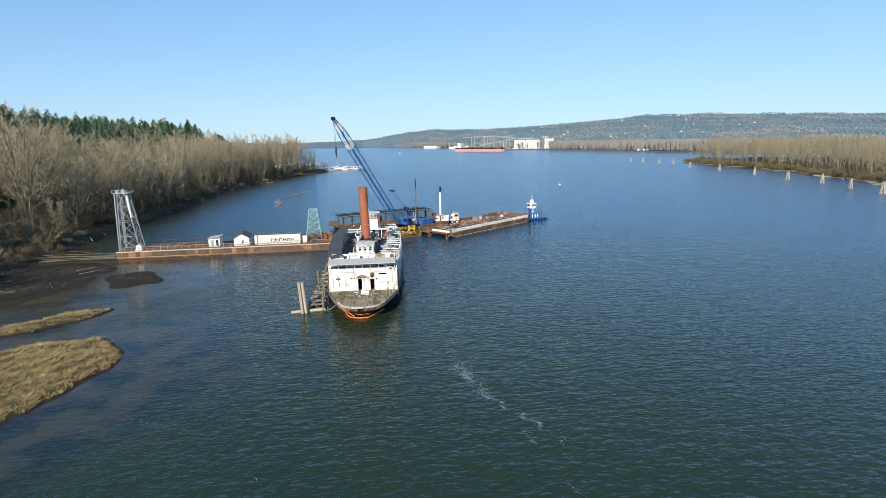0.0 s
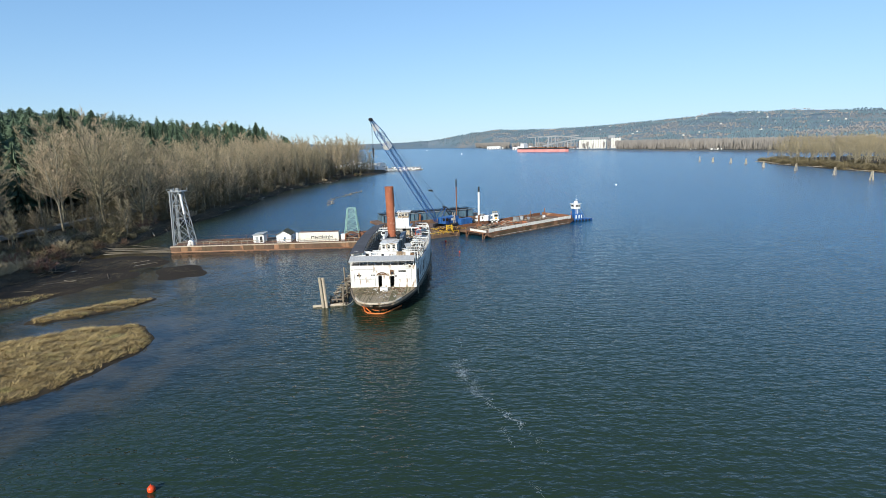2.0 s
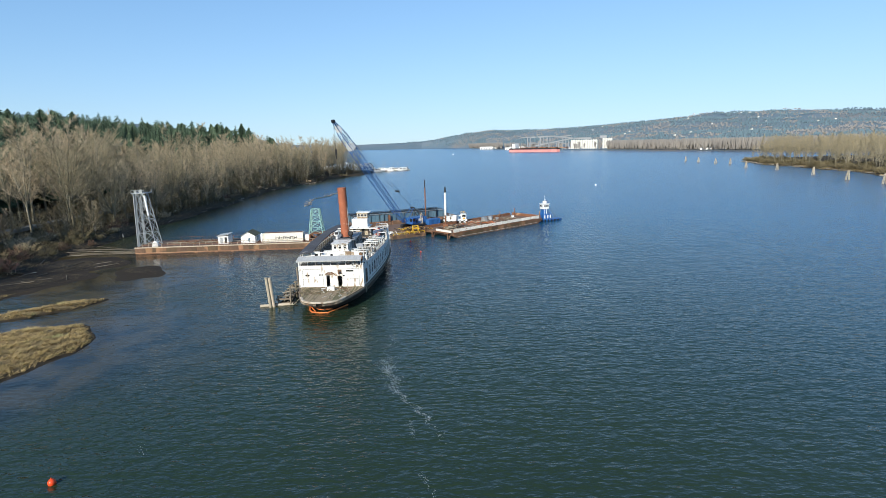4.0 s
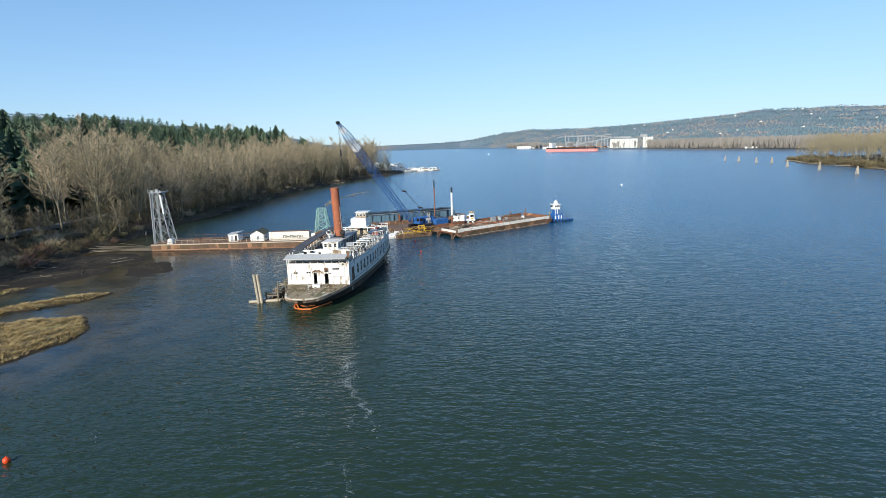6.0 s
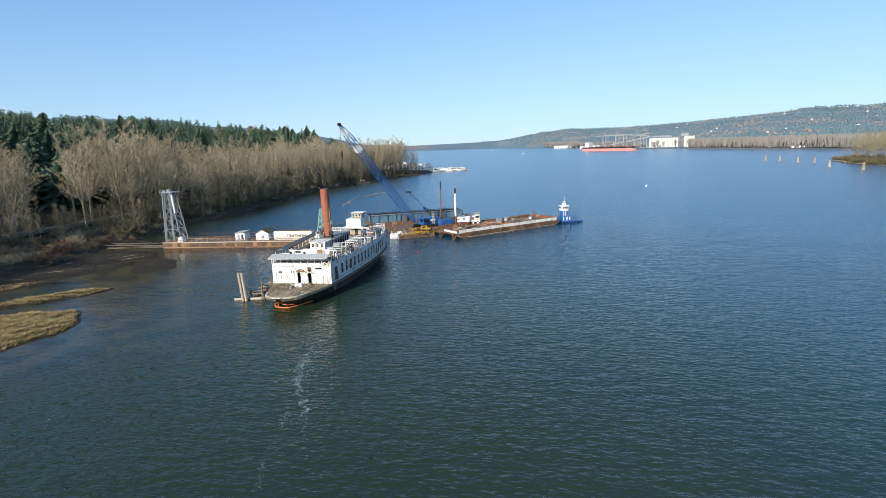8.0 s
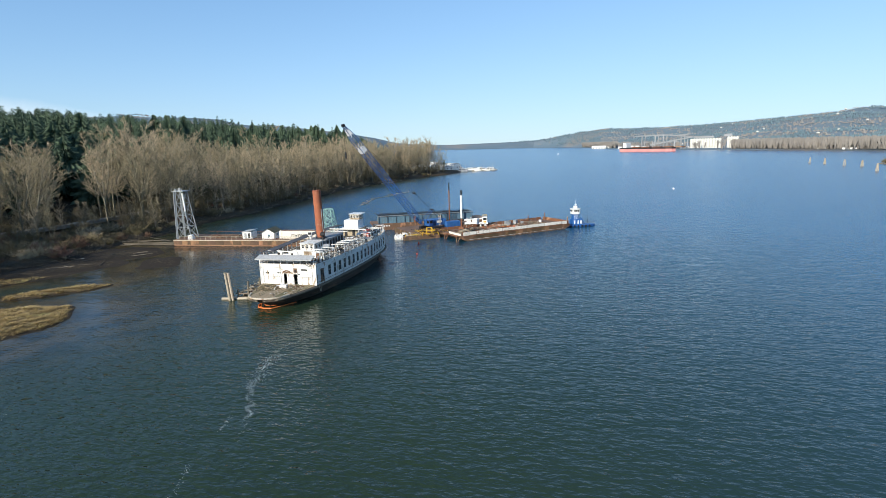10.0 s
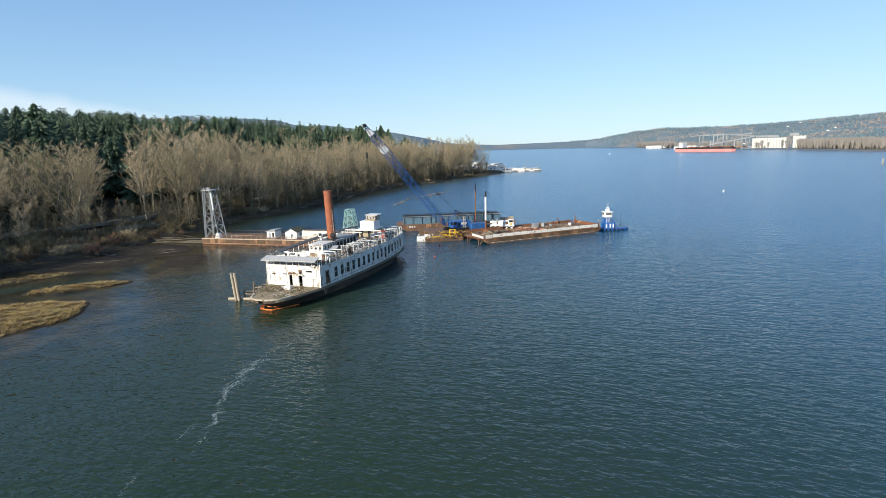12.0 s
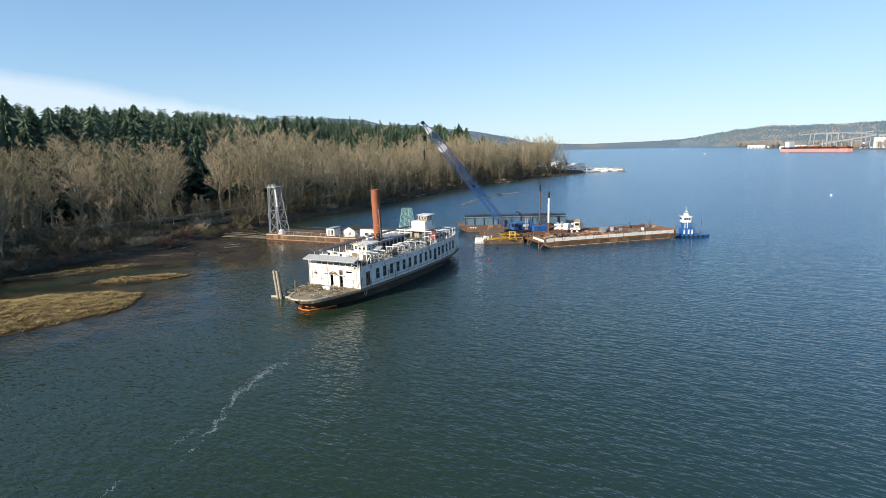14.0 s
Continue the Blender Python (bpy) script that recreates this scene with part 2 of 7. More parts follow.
def water_material():
    m = bpy.data.materials.new("river_water")
    m.use_nodes = True
    n, l = m.node_tree.nodes, m.node_tree.links
    b = n["Principled BSDF"]
    b.inputs["IOR"].default_value = 1.333
    # open water far out is rougher than the lee of the banks
    far_fac = n.new("ShaderNodeAttribute")
    far_fac.attribute_name = "channel"
    chop = n.new("ShaderNodeMapRange")
    chop.inputs["To Min"].default_value, chop.inputs["To Max"].default_value = 0.12, 0.19
    l.new(far_fac.outputs["Fac"], chop.inputs["Value"])
    l.new(chop.outputs[0], b.inputs["Roughness"])
    co = n.new("ShaderNodeTexCoord")
    at = n.new("ShaderNodeAttribute")
    at.attribute_name = "shallow"
    silt = n.new("ShaderNodeTexNoise")
    silt.inputs["Scale"].default_value, silt.inputs["Detail"].default_value = 0.02, 4.0
    l.new(co.outputs["Object"], silt.inputs["Vector"])
    body = n.new("ShaderNodeMix")
    body.data_type = "RGBA"
    body.inputs[6].default_value = (0.013, 0.027, 0.014, 1)
    body.inputs[7].default_value = (0.023, 0.037, 0.016, 1)
    l.new(silt.outputs[0], body.inputs[0])
    # blue of the reflected sky, put into the colour of distant water
    far_attr = n.new("ShaderNodeAttribute")
    far_attr.attribute_name = "channel"
    sky_blue = n.new("ShaderNodeMix")
    sky_blue.data_type = "RGBA"
    sky_blue.inputs[7].default_value = (0.008, 0.084, 0.180, 1)
    l.new(far_attr.outputs["Fac"], sky_blue.inputs[0])
    l.new(body.outputs[2], sky_blue.inputs[6])
    # weed and silt on the bed of the shallows
    weed = n.new("ShaderNodeTexNoise")
    weed.inputs["Scale"].default_value, weed.inputs["Detail"].default_value = 0.16, 4.0
    l.new(co.outputs["Object"], weed.inputs["Vector"])
    wr = n.new("ShaderNodeMapRange")
    wr.inputs["From Min"].default_value, wr.inputs["From Max"].default_value = 0.42, 0.58
    l.new(weed.outputs[0], wr.inputs["Value"])
    bed = n.new("ShaderNodeMix")
    bed.data_type = "RGBA"
    bed.inputs[6].default_value = (0.009, 0.011, 0.010, 1)
    bed.inputs[7].default_value = (0.050, 0.040, 0.021, 1)
    l.new(wr.outputs[0], bed.inputs[0])
    x = n.new("ShaderNodeMix")
    x.data_type = "RGBA"
    l.new(at.outputs["Fac"], x.inputs[0])
    l.new(sky_blue.outputs[2], x.inputs[6])
    l.new(bed.outputs[2], x.inputs[7])
    l.new(x.outputs[2], b.inputs["Base Color"])
    heights = None
    for scale, rot, st, w in ((0.42, 10, (0.42, 1.0, 1), 0.9), (1.2, -6, (0.5, 1.0, 1), 0.75), (2.4, 16, (0.5, 1.0, 1), 0.30), (0.04, 30, (1, 1, 1), 0.8)):
        mp = n.new("ShaderNodeMapping")
        mp.inputs["Rotation"].default_value = (0, 0, radians(rot))
        mp.inputs["Scale"].default_value = st
        l.new(co.outputs["Object"], mp.inputs["Vector"])
        t = n.new("ShaderNodeTexNoise")
        t.inputs["Scale"].default_value, t.inputs["Detail"].default_value = scale, 2.0
        l.new(mp.outputs[0], t.inputs["Vector"])
        mul = n.new("ShaderNodeMath")
        mul.operation = "MULTIPLY_ADD"
        mul.inputs[1].default_value = w
        l.new(t.outputs[0], mul.inputs[0])
        if heights is None:
            mul.inputs[2].default_value = 0.0
        else:
            l.new(heights, mul.inputs[2])
        heights = mul.outputs[0]
    bp = n.new("ShaderNodeBump")
    bp.inputs["Strength"].default_value, bp.inputs["Distance"].default_value = 1.0, 0.23
    l.new(heights, bp.inputs["Height"])
    # sheltered water over the mud lies calmer
    calm = n.new("ShaderNodeMapRange")
    calm.inputs["To Min"].default_value, calm.inputs["To Max"].default_value = 1.0, 0.2
    l.new(at.outputs["Fac"], calm.inputs["Value"])
    l.new(calm.outputs[0], bp.inputs["Strength"])
    # small wind ripples, as slopes
    mp = n.new("ShaderNodeMapping")
    mp.inputs["Rotation"].default_value = (0, 0, radians(10))
    mp.inputs["Scale"].default_value = (0.36, 1.0, 1)
    l.new(co.outputs["Object"], mp.inputs["Vector"])
    rip = n.new("ShaderNodeTexNoise")
    rip.inputs["Scale"].default_value, rip.inputs["Detail"].default_value = 3.0, 3.0
    l.new(mp.outputs[0], rip.inputs["Vector"])
    sub = n.new("ShaderNodeVectorMath")
    sub.operation = "SUBTRACT"
    sub.inputs[1].default_value = (0.5, 0.5, 0.5)
    l.new(rip.outputs["Color"], sub.inputs[0])
    mad = n.new("ShaderNodeVectorMath")
    mad.operation = "MULTIPLY_ADD"
    mad.inputs[1].default_value = (0.30, 0.50, 0.0)
    mad.inputs[2].default_value = (0, 0, 1)
    lull = n.new("ShaderNodeVectorMath")
    lull.operation = "SCALE"
    l.new(sub.outputs[0], lull.inputs[0])
    l.new(calm.outputs[0], lull.inputs["Scale"])
    l.new(lull.outputs[0], mad.inputs[0])
    nrm = n.new("ShaderNodeVectorMath")
    nrm.operation = "NORMALIZE"
    l.new(mad.outputs[0], nrm.inputs[0])
    l.new(nrm.outputs[0], bp.inputs["Normal"])
    l.new(bp.outputs[0], b.inputs["Normal"])
    return m


# ---- building helpers ----
def thing(name, label, category, loc=(0, 0, 0), rz=0.0, group="", kind=""):
    ob = new(name)
    ob.empty_display_size = 0.5
    ob.matrix_world = pose(*loc, 0, 0, rz)
    return tagged(ob, label, category, group, kind)


def mesh_from(name, verts, faces, material, smooth=False):
    me = bpy.data.meshes.new(name)
    me.from_pydata(verts, [], faces)
    me.materials.append(material)
    if smooth:
        me.polygons.foreach_set("use_smooth", [True] * len(me.polygons))
    me.update()
    return me


def part(name, bm, material, parent, label="", smooth=False):
    me = bpy.data.meshes.new(name)
    bm.to_mesh(me)
    bm.free()
    me.materials.append(material)
    if smooth:
        me.polygons.foreach_set("use_smooth", [True] * len(me.polygons))
    ob = new(name, me)
    ob.parent = parent
    return tagged(ob, label)


def box(bm, c, s, rz=0.0, rx=0.0, ry=0.0, bevel=0.0):
    m = pose(*c, rx, ry, rz) @ Matrix.Diagonal((*s, 1))
    made = bmesh.ops.create_cube(bm, size=1.0, matrix=m)
    if bevel:
        edges = list({e for v in made["verts"] for e in v.link_edges})
        bmesh.ops.bevel(bm, geom=edges, offset=bevel, segments=1, affect="EDGES")
    return bm


def tube(bm, p0, p1, r0, r1=None, n=10, caps=True):
    p0, p1 = Vector(p0), Vector(p1)
    d = p1 - p0
    m = Matrix.Translation((p0 + p1) / 2) @ d.to_track_quat("Z", "Y").to_matrix().to_4x4()
    bmesh.ops.create_cone(bm, cap_ends=caps, segments=n, radius1=r0, radius2=r0 if r1 is None else r1, depth=d.length, matrix=m)
    return bm


def prism(bm, outline, z0, z1):
    """An upright solid over a closed outline of (x, y)."""
    lo = [bm.verts.new((x, y, z0)) for x, y in outline]
    hi = [bm.verts.new((x, y, z1)) for x, y in outline]
    k = len(outline)
    bm.faces.new(lo[::-1])
    bm.faces.new(hi)
    for i in range(k):
        j = (i + 1) % k
        bm.faces.new((lo[i], lo[j], hi[j], hi[i]))
    return bm


def slab(bm, quad, thick):
    """A sheet of some thickness on four corners."""
    q = [Vector(p) for p in quad]
    nrm = (q[1] - q[0]).cross(q[2] - q[0]).normalized() * thick
    a = [bm.verts.new(p) for p in q]
    b = [bm.verts.new(p - nrm) for p in q]
    bm.faces.new(a)
    bm.faces.new(b[::-1])
    for i in range(4):
        j = (i + 1) % 4
        bm.faces.new((a[j], a[i], b[i], b[j]))
    return bm


UNIT = {}


def unit_mesh(kind, material):
    key = (kind, material.name)
    if key not in UNIT:
        bm = bmesh.new()
        if kind == "bar":
            bmesh.ops.create_cube(bm, size=1.0)
        elif kind == "plate":
            bmesh.ops.create_cube(bm, size=1.0)
            bmesh.ops.bevel(bm, geom=list(bm.edges), offset=0.03, segments=1, affect="EDGES")
        else:
            bmesh.ops.create_cone(bm, cap_ends=True, segments=8, radius1=0.5, radius2=0.5, depth=1.0)
        me = bpy.data.meshes.new(kind)
        bm.to_mesh(me)
        bm.free()
        me.materials.append(material)
        UNIT[key] = me
    return UNIT[key]


def bar(name, p0, p1, w, material, parent, kind="bar", w2=None):
    """One straight member between two points, as an object of its own on a shared mesh."""
    p0, p1 = Vector(p0), Vector(p1)
    d = p1 - p0
    ob = new(name, unit_mesh(kind, material))
    ob.parent = parent
    ob.matrix_local = Matrix.Translation((p0 + p1) / 2) @ d.to_track_quat("Z", "Y").to_matrix().to_4x4() @ Matrix.Diagonal((w, w2 or w, d.length, 1))
    return ob


def plate(name, c, s, material, parent, rz=0.0, rx=0.0, ry=0.0):
    ob = new(name, unit_mesh("plate", material))
    ob.parent = parent
    ob.matrix_local = pose(*c, rx, ry, rz) @ Matrix.Diagonal((*s, 1))
    return ob


def lerp(a, b, t):
    return Vector(a) * (1 - t) + Vector(b) * t


def window(parent, c, w, h, rz, material=None):
    """A framed dark pane whose outside faces -y before turning."""
    # near-black sheet fills the opening as the shade of the room behind
    e = part("window", box(bmesh.new(), (0, 0.02, 0), (w, 0.03, h)), DARK_PANE, parent, "near-black pane for the dark inside of a window opening")
    e.matrix_local = pose(*c, 0, 0, rz)
    for name, cc, ss in (("frame", (-w / 2, 0, 0), (0.08, 0.1, h + 0.16)), ("frame", (w / 2, 0, 0), (0.08, 0.1, h + 0.16)), ("sill", (0, -0.03, -h / 2 - 0.05), (w + 0.2, 0.14, 0.08)), ("frame", (0, 0, h / 2 + 0.04), (w + 0.06, 0.1, 0.08)), ("bar", (0, 0, 0.1), (w, 0.06, 0.05))):
        plate(name, cc, ss, material or WHITE, e)
    return e

# ---- large structure: ground and river ----
def steps(*runs):
    out = []
    for a, b, d in runs:
        out += list(np.arange(a, b, d))
    return np.array(out + [runs[-1][1]], float)


def smooth(a, b, v):
    t = np.clip((v - a) / (b - a), 0, 1)
    return t * t * (3 - 2 * t)


def wav(x, y, s, k):
    return np.sin(x / s + k) * np.cos(y / s * 1.3 - k * 2) + 0.5 * np.sin(x / s * 2.3 - k + y / s * 1.7)


def left_shore(y):
    base = np.interp(y, [-600, 40, 95, 130, 150, 185, 230, 300, 365, 430, 470, 490, 515, 571, 615, 690, 740, 5000], [-90, -98, -98, -96, -97, -100, -99, -104, -106, -105, -94, -89, -94, -72, -62, -70, -115, -1500])
    return base + 1.5 * np.sin(y / 9.0) + 1.2 * np.sin(y / 23.0 + 1)


def right_shore(y):
    return np.interp(y, [-600, 150, 250, 309, 429, 513, 572, 640, 700, 735, 760, 1000, 1211, 1596, 1807, 2028, 3568, 4700, 5000], [420, 380, 345, 318, 358, 371, 373, 385, 400, 470, 900, 820, 674, 522, 410, 290, 92, -250, -300]) + 3 * np.sin(y / 17.0)


def blob(x, y, cx, cy, rx, ry, turn):
    c, s = math.cos(radians(turn)), math.sin(radians(turn))
    u, v = (x - cx) * c + (y - cy) * s, -(x - cx) * s + (y - cy) * c
    return np.sqrt((u / rx) ** 2 + (v / ry) ** 2)


def islands(x, y):
    """Heights of the marsh islands and the mud banks off the west shore, and which of them is grass."""
    wob = 0.05 * wav(x, y, 3.0, 1.0)
    a = blob(x, y, -58.8, 67, 25, 14.5, 55) + wob
    b = blob(x, y, -62, 98.5, 12, 3.4, 44) + wob * 1.5
    c = 0.25 + blob(x, y, -61, 131, 9, 11, 10) + wob * 4
    d = np.minimum(blob(x, y, -86, 121, 17, 11, 30), blob(x, y, -85, 142, 15, 11, 0)) + wob * 2
    e = blob(x, y, -86, 100, 18, 4.0, 58) + wob * 2
    h = np.maximum.reduce([1.1 * (1 - np.maximum(a, 0) ** 2.2), 0.6 * (1 - b ** 2), 0.16 * (1 - c ** 2), 0.3 * (1 - d ** 2), 0.35 * (1 - e ** 2)])
    grass = np.maximum.reduce([smooth(1.0, 0.93, a), smooth(1.0, 0.9, b) * 0.8, smooth(1.0, 0.8, e) * 0.5])
    return h, grass


def height(x, y):
    dl = left_shore(y) - x
    left = np.where(dl > 0, 1.6 * smooth(0, 5, dl) + 2.0 * smooth(8, 26, dl) + 29 * smooth(62, 140, dl) + 22 * smooth(130, 420, dl) + 0.35 * wav(x, y, 7, 0.3) * smooth(0, 12, dl) + 2.5 * wav(x, y, 60, 0.5) * smooth(80, 200, dl), -3.5 * smooth(0, 42, -dl) - 0.05)
    left = left - 30 * smooth(600, 700, y) * smooth(62, 135, dl) * smooth(900, 760, y)
    dr = x - right_shore(y)
    right = np.where(dr > 0, 1.3 * smooth(0, 10, dr) + 2.0 * smooth(15, 60, dr) + 0.3 * wav(x, y, 11, 2), -4.0 * smooth(0, 45, -dr) - 0.05)
    h = np.where(np.abs(dl) < np.abs(dr), left, right)
    isl, grass = islands(x, y)
    h = np.maximum(h, np.where(isl > -1.5, isl, -9))
    r, th = np.hypot(x, y), np.degrees(np.arctan2(x, y))
    ridge = np.interp(th, [-60, -48, -42, -36, -30, -24, -19, -11, -6, -2, 1, 5, 9, 13, 19, 26, 32, 38, 45, 60, 90], [165, 178, 184, 170, 132, 90, 62, 36, 44, 50, 70, 108, 100, 106, 132, 166, 172, 150, 140, 150, 120])
    near = np.interp(th, [-60, -20, -11, -2, 5, 12, 20, 30, 90], [1500, 2200, 3500, 3700, 3000, 2500, 2000, 1900, 1700])
    rise = smooth(0, 1, (r - near) / np.maximum(3900 - near, 400))
    rough = 1 + 0.10 * wav(x, y, 190, 0.7) + 0.05 * wav(x, y, 70, 2.0)
    h = h + np.where(y > 0, np.maximum(ridge, 0) * rise * np.where(rise > 0.98, 1, rough), 0) * np.where((h > 0) | (r > 3600), 1, 0)
    return h, grass


def sheet(name, xs, ys, z, material, attrs):
    nx, ny = len(xs), len(ys)
    gx, gy = np.meshgrid(xs, ys)
    co = np.stack([gx.ravel(), gy.ravel(), z.ravel()], 1)
    i = np.arange(nx * ny).reshape(ny, nx)
    quads = np.stack([i[:-1, :-1], i[:-1, 1:], i[1:, 1:], i[1:, :-1]], -1).reshape(-1, 4)
    me = bpy.data.meshes.new(name)
    me.from_pydata(co.tolist(), [], quads.tolist())
    for key, value in attrs.items():
        me.attributes.new(key, "FLOAT", "POINT").data.foreach_set("value", value.ravel().astype(np.float32))
    me.polygons.foreach_set("use_smooth", [True] * len(me.polygons))
    me.materials.append(material)
    me.update()
    return new(name, me)


XS = steps((-4900, -1000, 130), (-1000, -400, 40), (-400, -170, 12), (-170, -28, 1.6), (-28, 280, 22), (280, 760, 8), (760, 1500, 40), (1500, 4900, 100))
YS = steps((-900, 20, 60), (20, 175, 1.6), (175, 760, 6), (760, 2300, 28), (2300, 4900, 80))
GX, GY = np.meshgrid(XS, YS)
GH, GG = height(GX, GY)
R = np.hypot(GX, GY)
# the forest mask brings in the hazed colour with distance
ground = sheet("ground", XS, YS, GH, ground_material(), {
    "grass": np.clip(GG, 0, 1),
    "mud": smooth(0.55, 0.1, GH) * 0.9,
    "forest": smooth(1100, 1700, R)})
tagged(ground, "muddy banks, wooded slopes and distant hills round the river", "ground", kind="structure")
# the last mask grows with distance out, for the painted sky blue
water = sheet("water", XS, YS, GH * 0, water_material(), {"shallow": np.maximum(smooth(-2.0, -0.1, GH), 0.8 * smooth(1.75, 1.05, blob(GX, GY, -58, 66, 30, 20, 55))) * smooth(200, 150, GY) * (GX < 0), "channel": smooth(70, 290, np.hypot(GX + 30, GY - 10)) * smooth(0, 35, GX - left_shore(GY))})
tagged(water, "blue-green rippled river water reflecting the sky", "water", kind="structure")


def ground_z(x, y):
    return float(height(np.array([x]), np.array([y]))[0][0])

# ---- the derelict ferry ----
FX, FY = -4.6, 122.0
ferry = thing("ferry", "derelict white double-ended wooden ferry with a tall rusted smokestack, afloat", "ferry", (FX, FY, 0), -0.7)
DECK, UPPER = 2.55, 7.15


def half(v):
    """Half the beam at v metres from amidships (bow negative)."""
    if v < -19.3:
        f = (-19.3 - v) / 11.7
        return max(0.0, (6.65 - 2.5 * f - 1.3 * f * f) * (1.0 if f < 0.84 else max(0.0, 1 - ((f - 0.84) / 0.165) ** 2) ** 0.5))
    return float(np.interp(v, (-19.3, -14, -8, -2, 6, 14, 20, 24, 27, 30, 32, 33.3, 34), (6.65, 7.2, 7.65, 8.0, 8.25, 8.1, 7.7, 7.15, 6.5, 5.4, 4.1, 2.6, 0.0)))


def ferry_hull():
    bm = bmesh.new()
    rings = []
    for i in range(57):
        a = -1 + 2 * i / 56
        v = (33.9 if a > 0 else 31.0) * math.copysign(1 - (1 - abs(a)) ** 1.5, a)
        w = half(v)
        e = abs(v / (34 if a > 0 else 31.0)) ** (2.5 if a > 0 else 3.0)
        ring = []
        for z, k, dv in ((-1.2, 0.42, 0.85), (0.0, 0.56, 0.88), (0.9, 0.72, 0.925), (1.75, 0.93, 0.975), (1.95, 1.0, 1.0), (2.5, 1.01, 1.003), (2.55, 0.99, 0.998)):
            kk = 1 - (1 - k) * (0.25 + (0.75 if a > 0 else 1.2) * e)
            ring.append((w * kk, v * (1 - (1 - dv) * e), z))
        rings.append([bm.verts.new((x, y, z)) for x, y, z in ring] + [bm.verts.new((-x, y, z)) for x, y, z in ring[::-1]])
    for a, b in zip(rings, rings[1:]):
        for j in range(len(a) - 1):
            bm.faces.new((a[j], b[j], b[j + 1], a[j + 1]))
    for r in (rings[0], rings[-1]):
        bm.faces.new(r)
    bmesh.ops.recalc_face_normals(bm, faces=bm.faces)
    return bm


part("hull", ferry_hull(), HULL_DARK, ferry, "dark stained wooden hull with rust streaks", smooth=False)


def outline(v0, v1, inset, n=40):
    vs = [v0 + (v1 - v0) * i / n for i in range(n + 1)]
    return [(half(v) - inset, v) for v in vs] + [(-(half(v) - inset), v) for v in vs[::-1]]


# deck planks of the open bow and the covered deck behind
bm = bmesh.new()
prism(bm, outline(-30.7, 33.0, 0.15), DECK, DECK + 0.04)
part("main_deck", bm, DECK_WOOD, ferry, "weathered bow deck with moss and debris")
for i in range(-20, 21):
    x = i * 0.32
    vmin = next((v * 0.25 - 31.5 for v in range(80) if half(v * 0.25 - 31.5) > abs(x) + 0.35), -20)
    if vmin < -19.8:
        plate("plank", (x, (vmin - 19.3) / 2, DECK + 0.055 + 0.005 * (i % 3)), (0.312, -19.3 - vmin, 0.05), DECK_WOOD, ferry)
# rub rail along the sides and the low bulwark chunks left on the bow
for side in (1, -1):
    rail = bmesh.new()
    rings = []
    for i in range(61):
        v = -31.0 + 64.6 * i / 60
        h = half(v)
        rings.append([rail.verts.new((side * (h + dx), v, 2.22 + dz)) for dx, dz in ((-0.1, -0.22), (0.2, -0.18), (0.26, 0.0), (0.2, 0.2), (-0.1, 0.24))])
    for a, b in zip(rings, rings[1:]):
        for j in range(5):
            rail.faces.new((a[j], a[(j + 1) % 5], b[(j + 1) % 5], b[j]))
    rail.faces.new(rings[0])
    rail.faces.new(rings[-1])
    bmesh.ops.recalc_face_normals(rail, faces=rail.faces)
    part("rub_rail", rail, OLD_WOOD, ferry, "worn timber rub rail")

WIN = [108.4 + 2.45 * i - FY for i in range(16)]
V0, V1 = -19.3, 29.0


def ferry_side(side):
    """One long side wall with open window holes, panel by panel."""
    wall = part("side_wall", wall_mesh(side), WHITE, ferry, "peeling white side wall with tall windows")
    for i, v in enumerate(WIN):
        if v > V1 - 0.8:
            continue
        x = half(v) - 0.12
        slope = math.degrees(math.atan2(half(v + 0.5) - half(v - 0.5), 1.0))
        door = i == 10
        window(wall, (side * x, v, 4.45 if door else 4.8), 1.3, 2.9 if door else 2.25, (90 - slope) if side > 0 else (-90 + slope))
    return wall


def wall_mesh(side):
    bm = bmesh.new()
    cuts = [V0]
    for v in WIN:
        if v < V1 - 0.8:
            cuts += [v - 0.65, v + 0.65]
    cuts.append(V1)

    def cell(a, b, z0, z1):
        pts = []
        for v in (a, b):
            for z in (z0, z1):
                w = half(v) - 0.08 + 0.05 * (z - DECK) / 4
                pts.append(((side * w, v, z), (side * (w - 0.16), v, z)))
        vs = [bm.verts.new(p) for pair in pts for p in pair]
        for f in ((0, 2, 6, 4), (1, 5, 7, 3), (2, 3, 7, 6), (0, 4, 5, 1), (0, 1, 3, 2), (4, 6, 7, 5)):
            bm.faces.new([vs[k] for k in f])
    for i, (a, b) in enumerate(zip(cuts, cuts[1:])):
        if i % 2 == 0:
            cell(a, b, DECK, UPPER)
        else:
            door = i == 21
            cell(a, b, DECK, 3.1 if door else 3.7)
            cell(a, b, 6.0 if door else 5.95, UPPER)
    # the rounded end at the stern
    k = 10
    for j in range(k):
        a, b = V1 + (33.2 - V1) * j / k, V1 + (33.2 - V1) * (j + 1) / k
        cell(a, b, DECK, UPPER - 0.5)
    bmesh.ops.recalc_face_normals(bm, faces=bm.faces)
    return bm


for s in (1, -1):
    ferry_side(s)
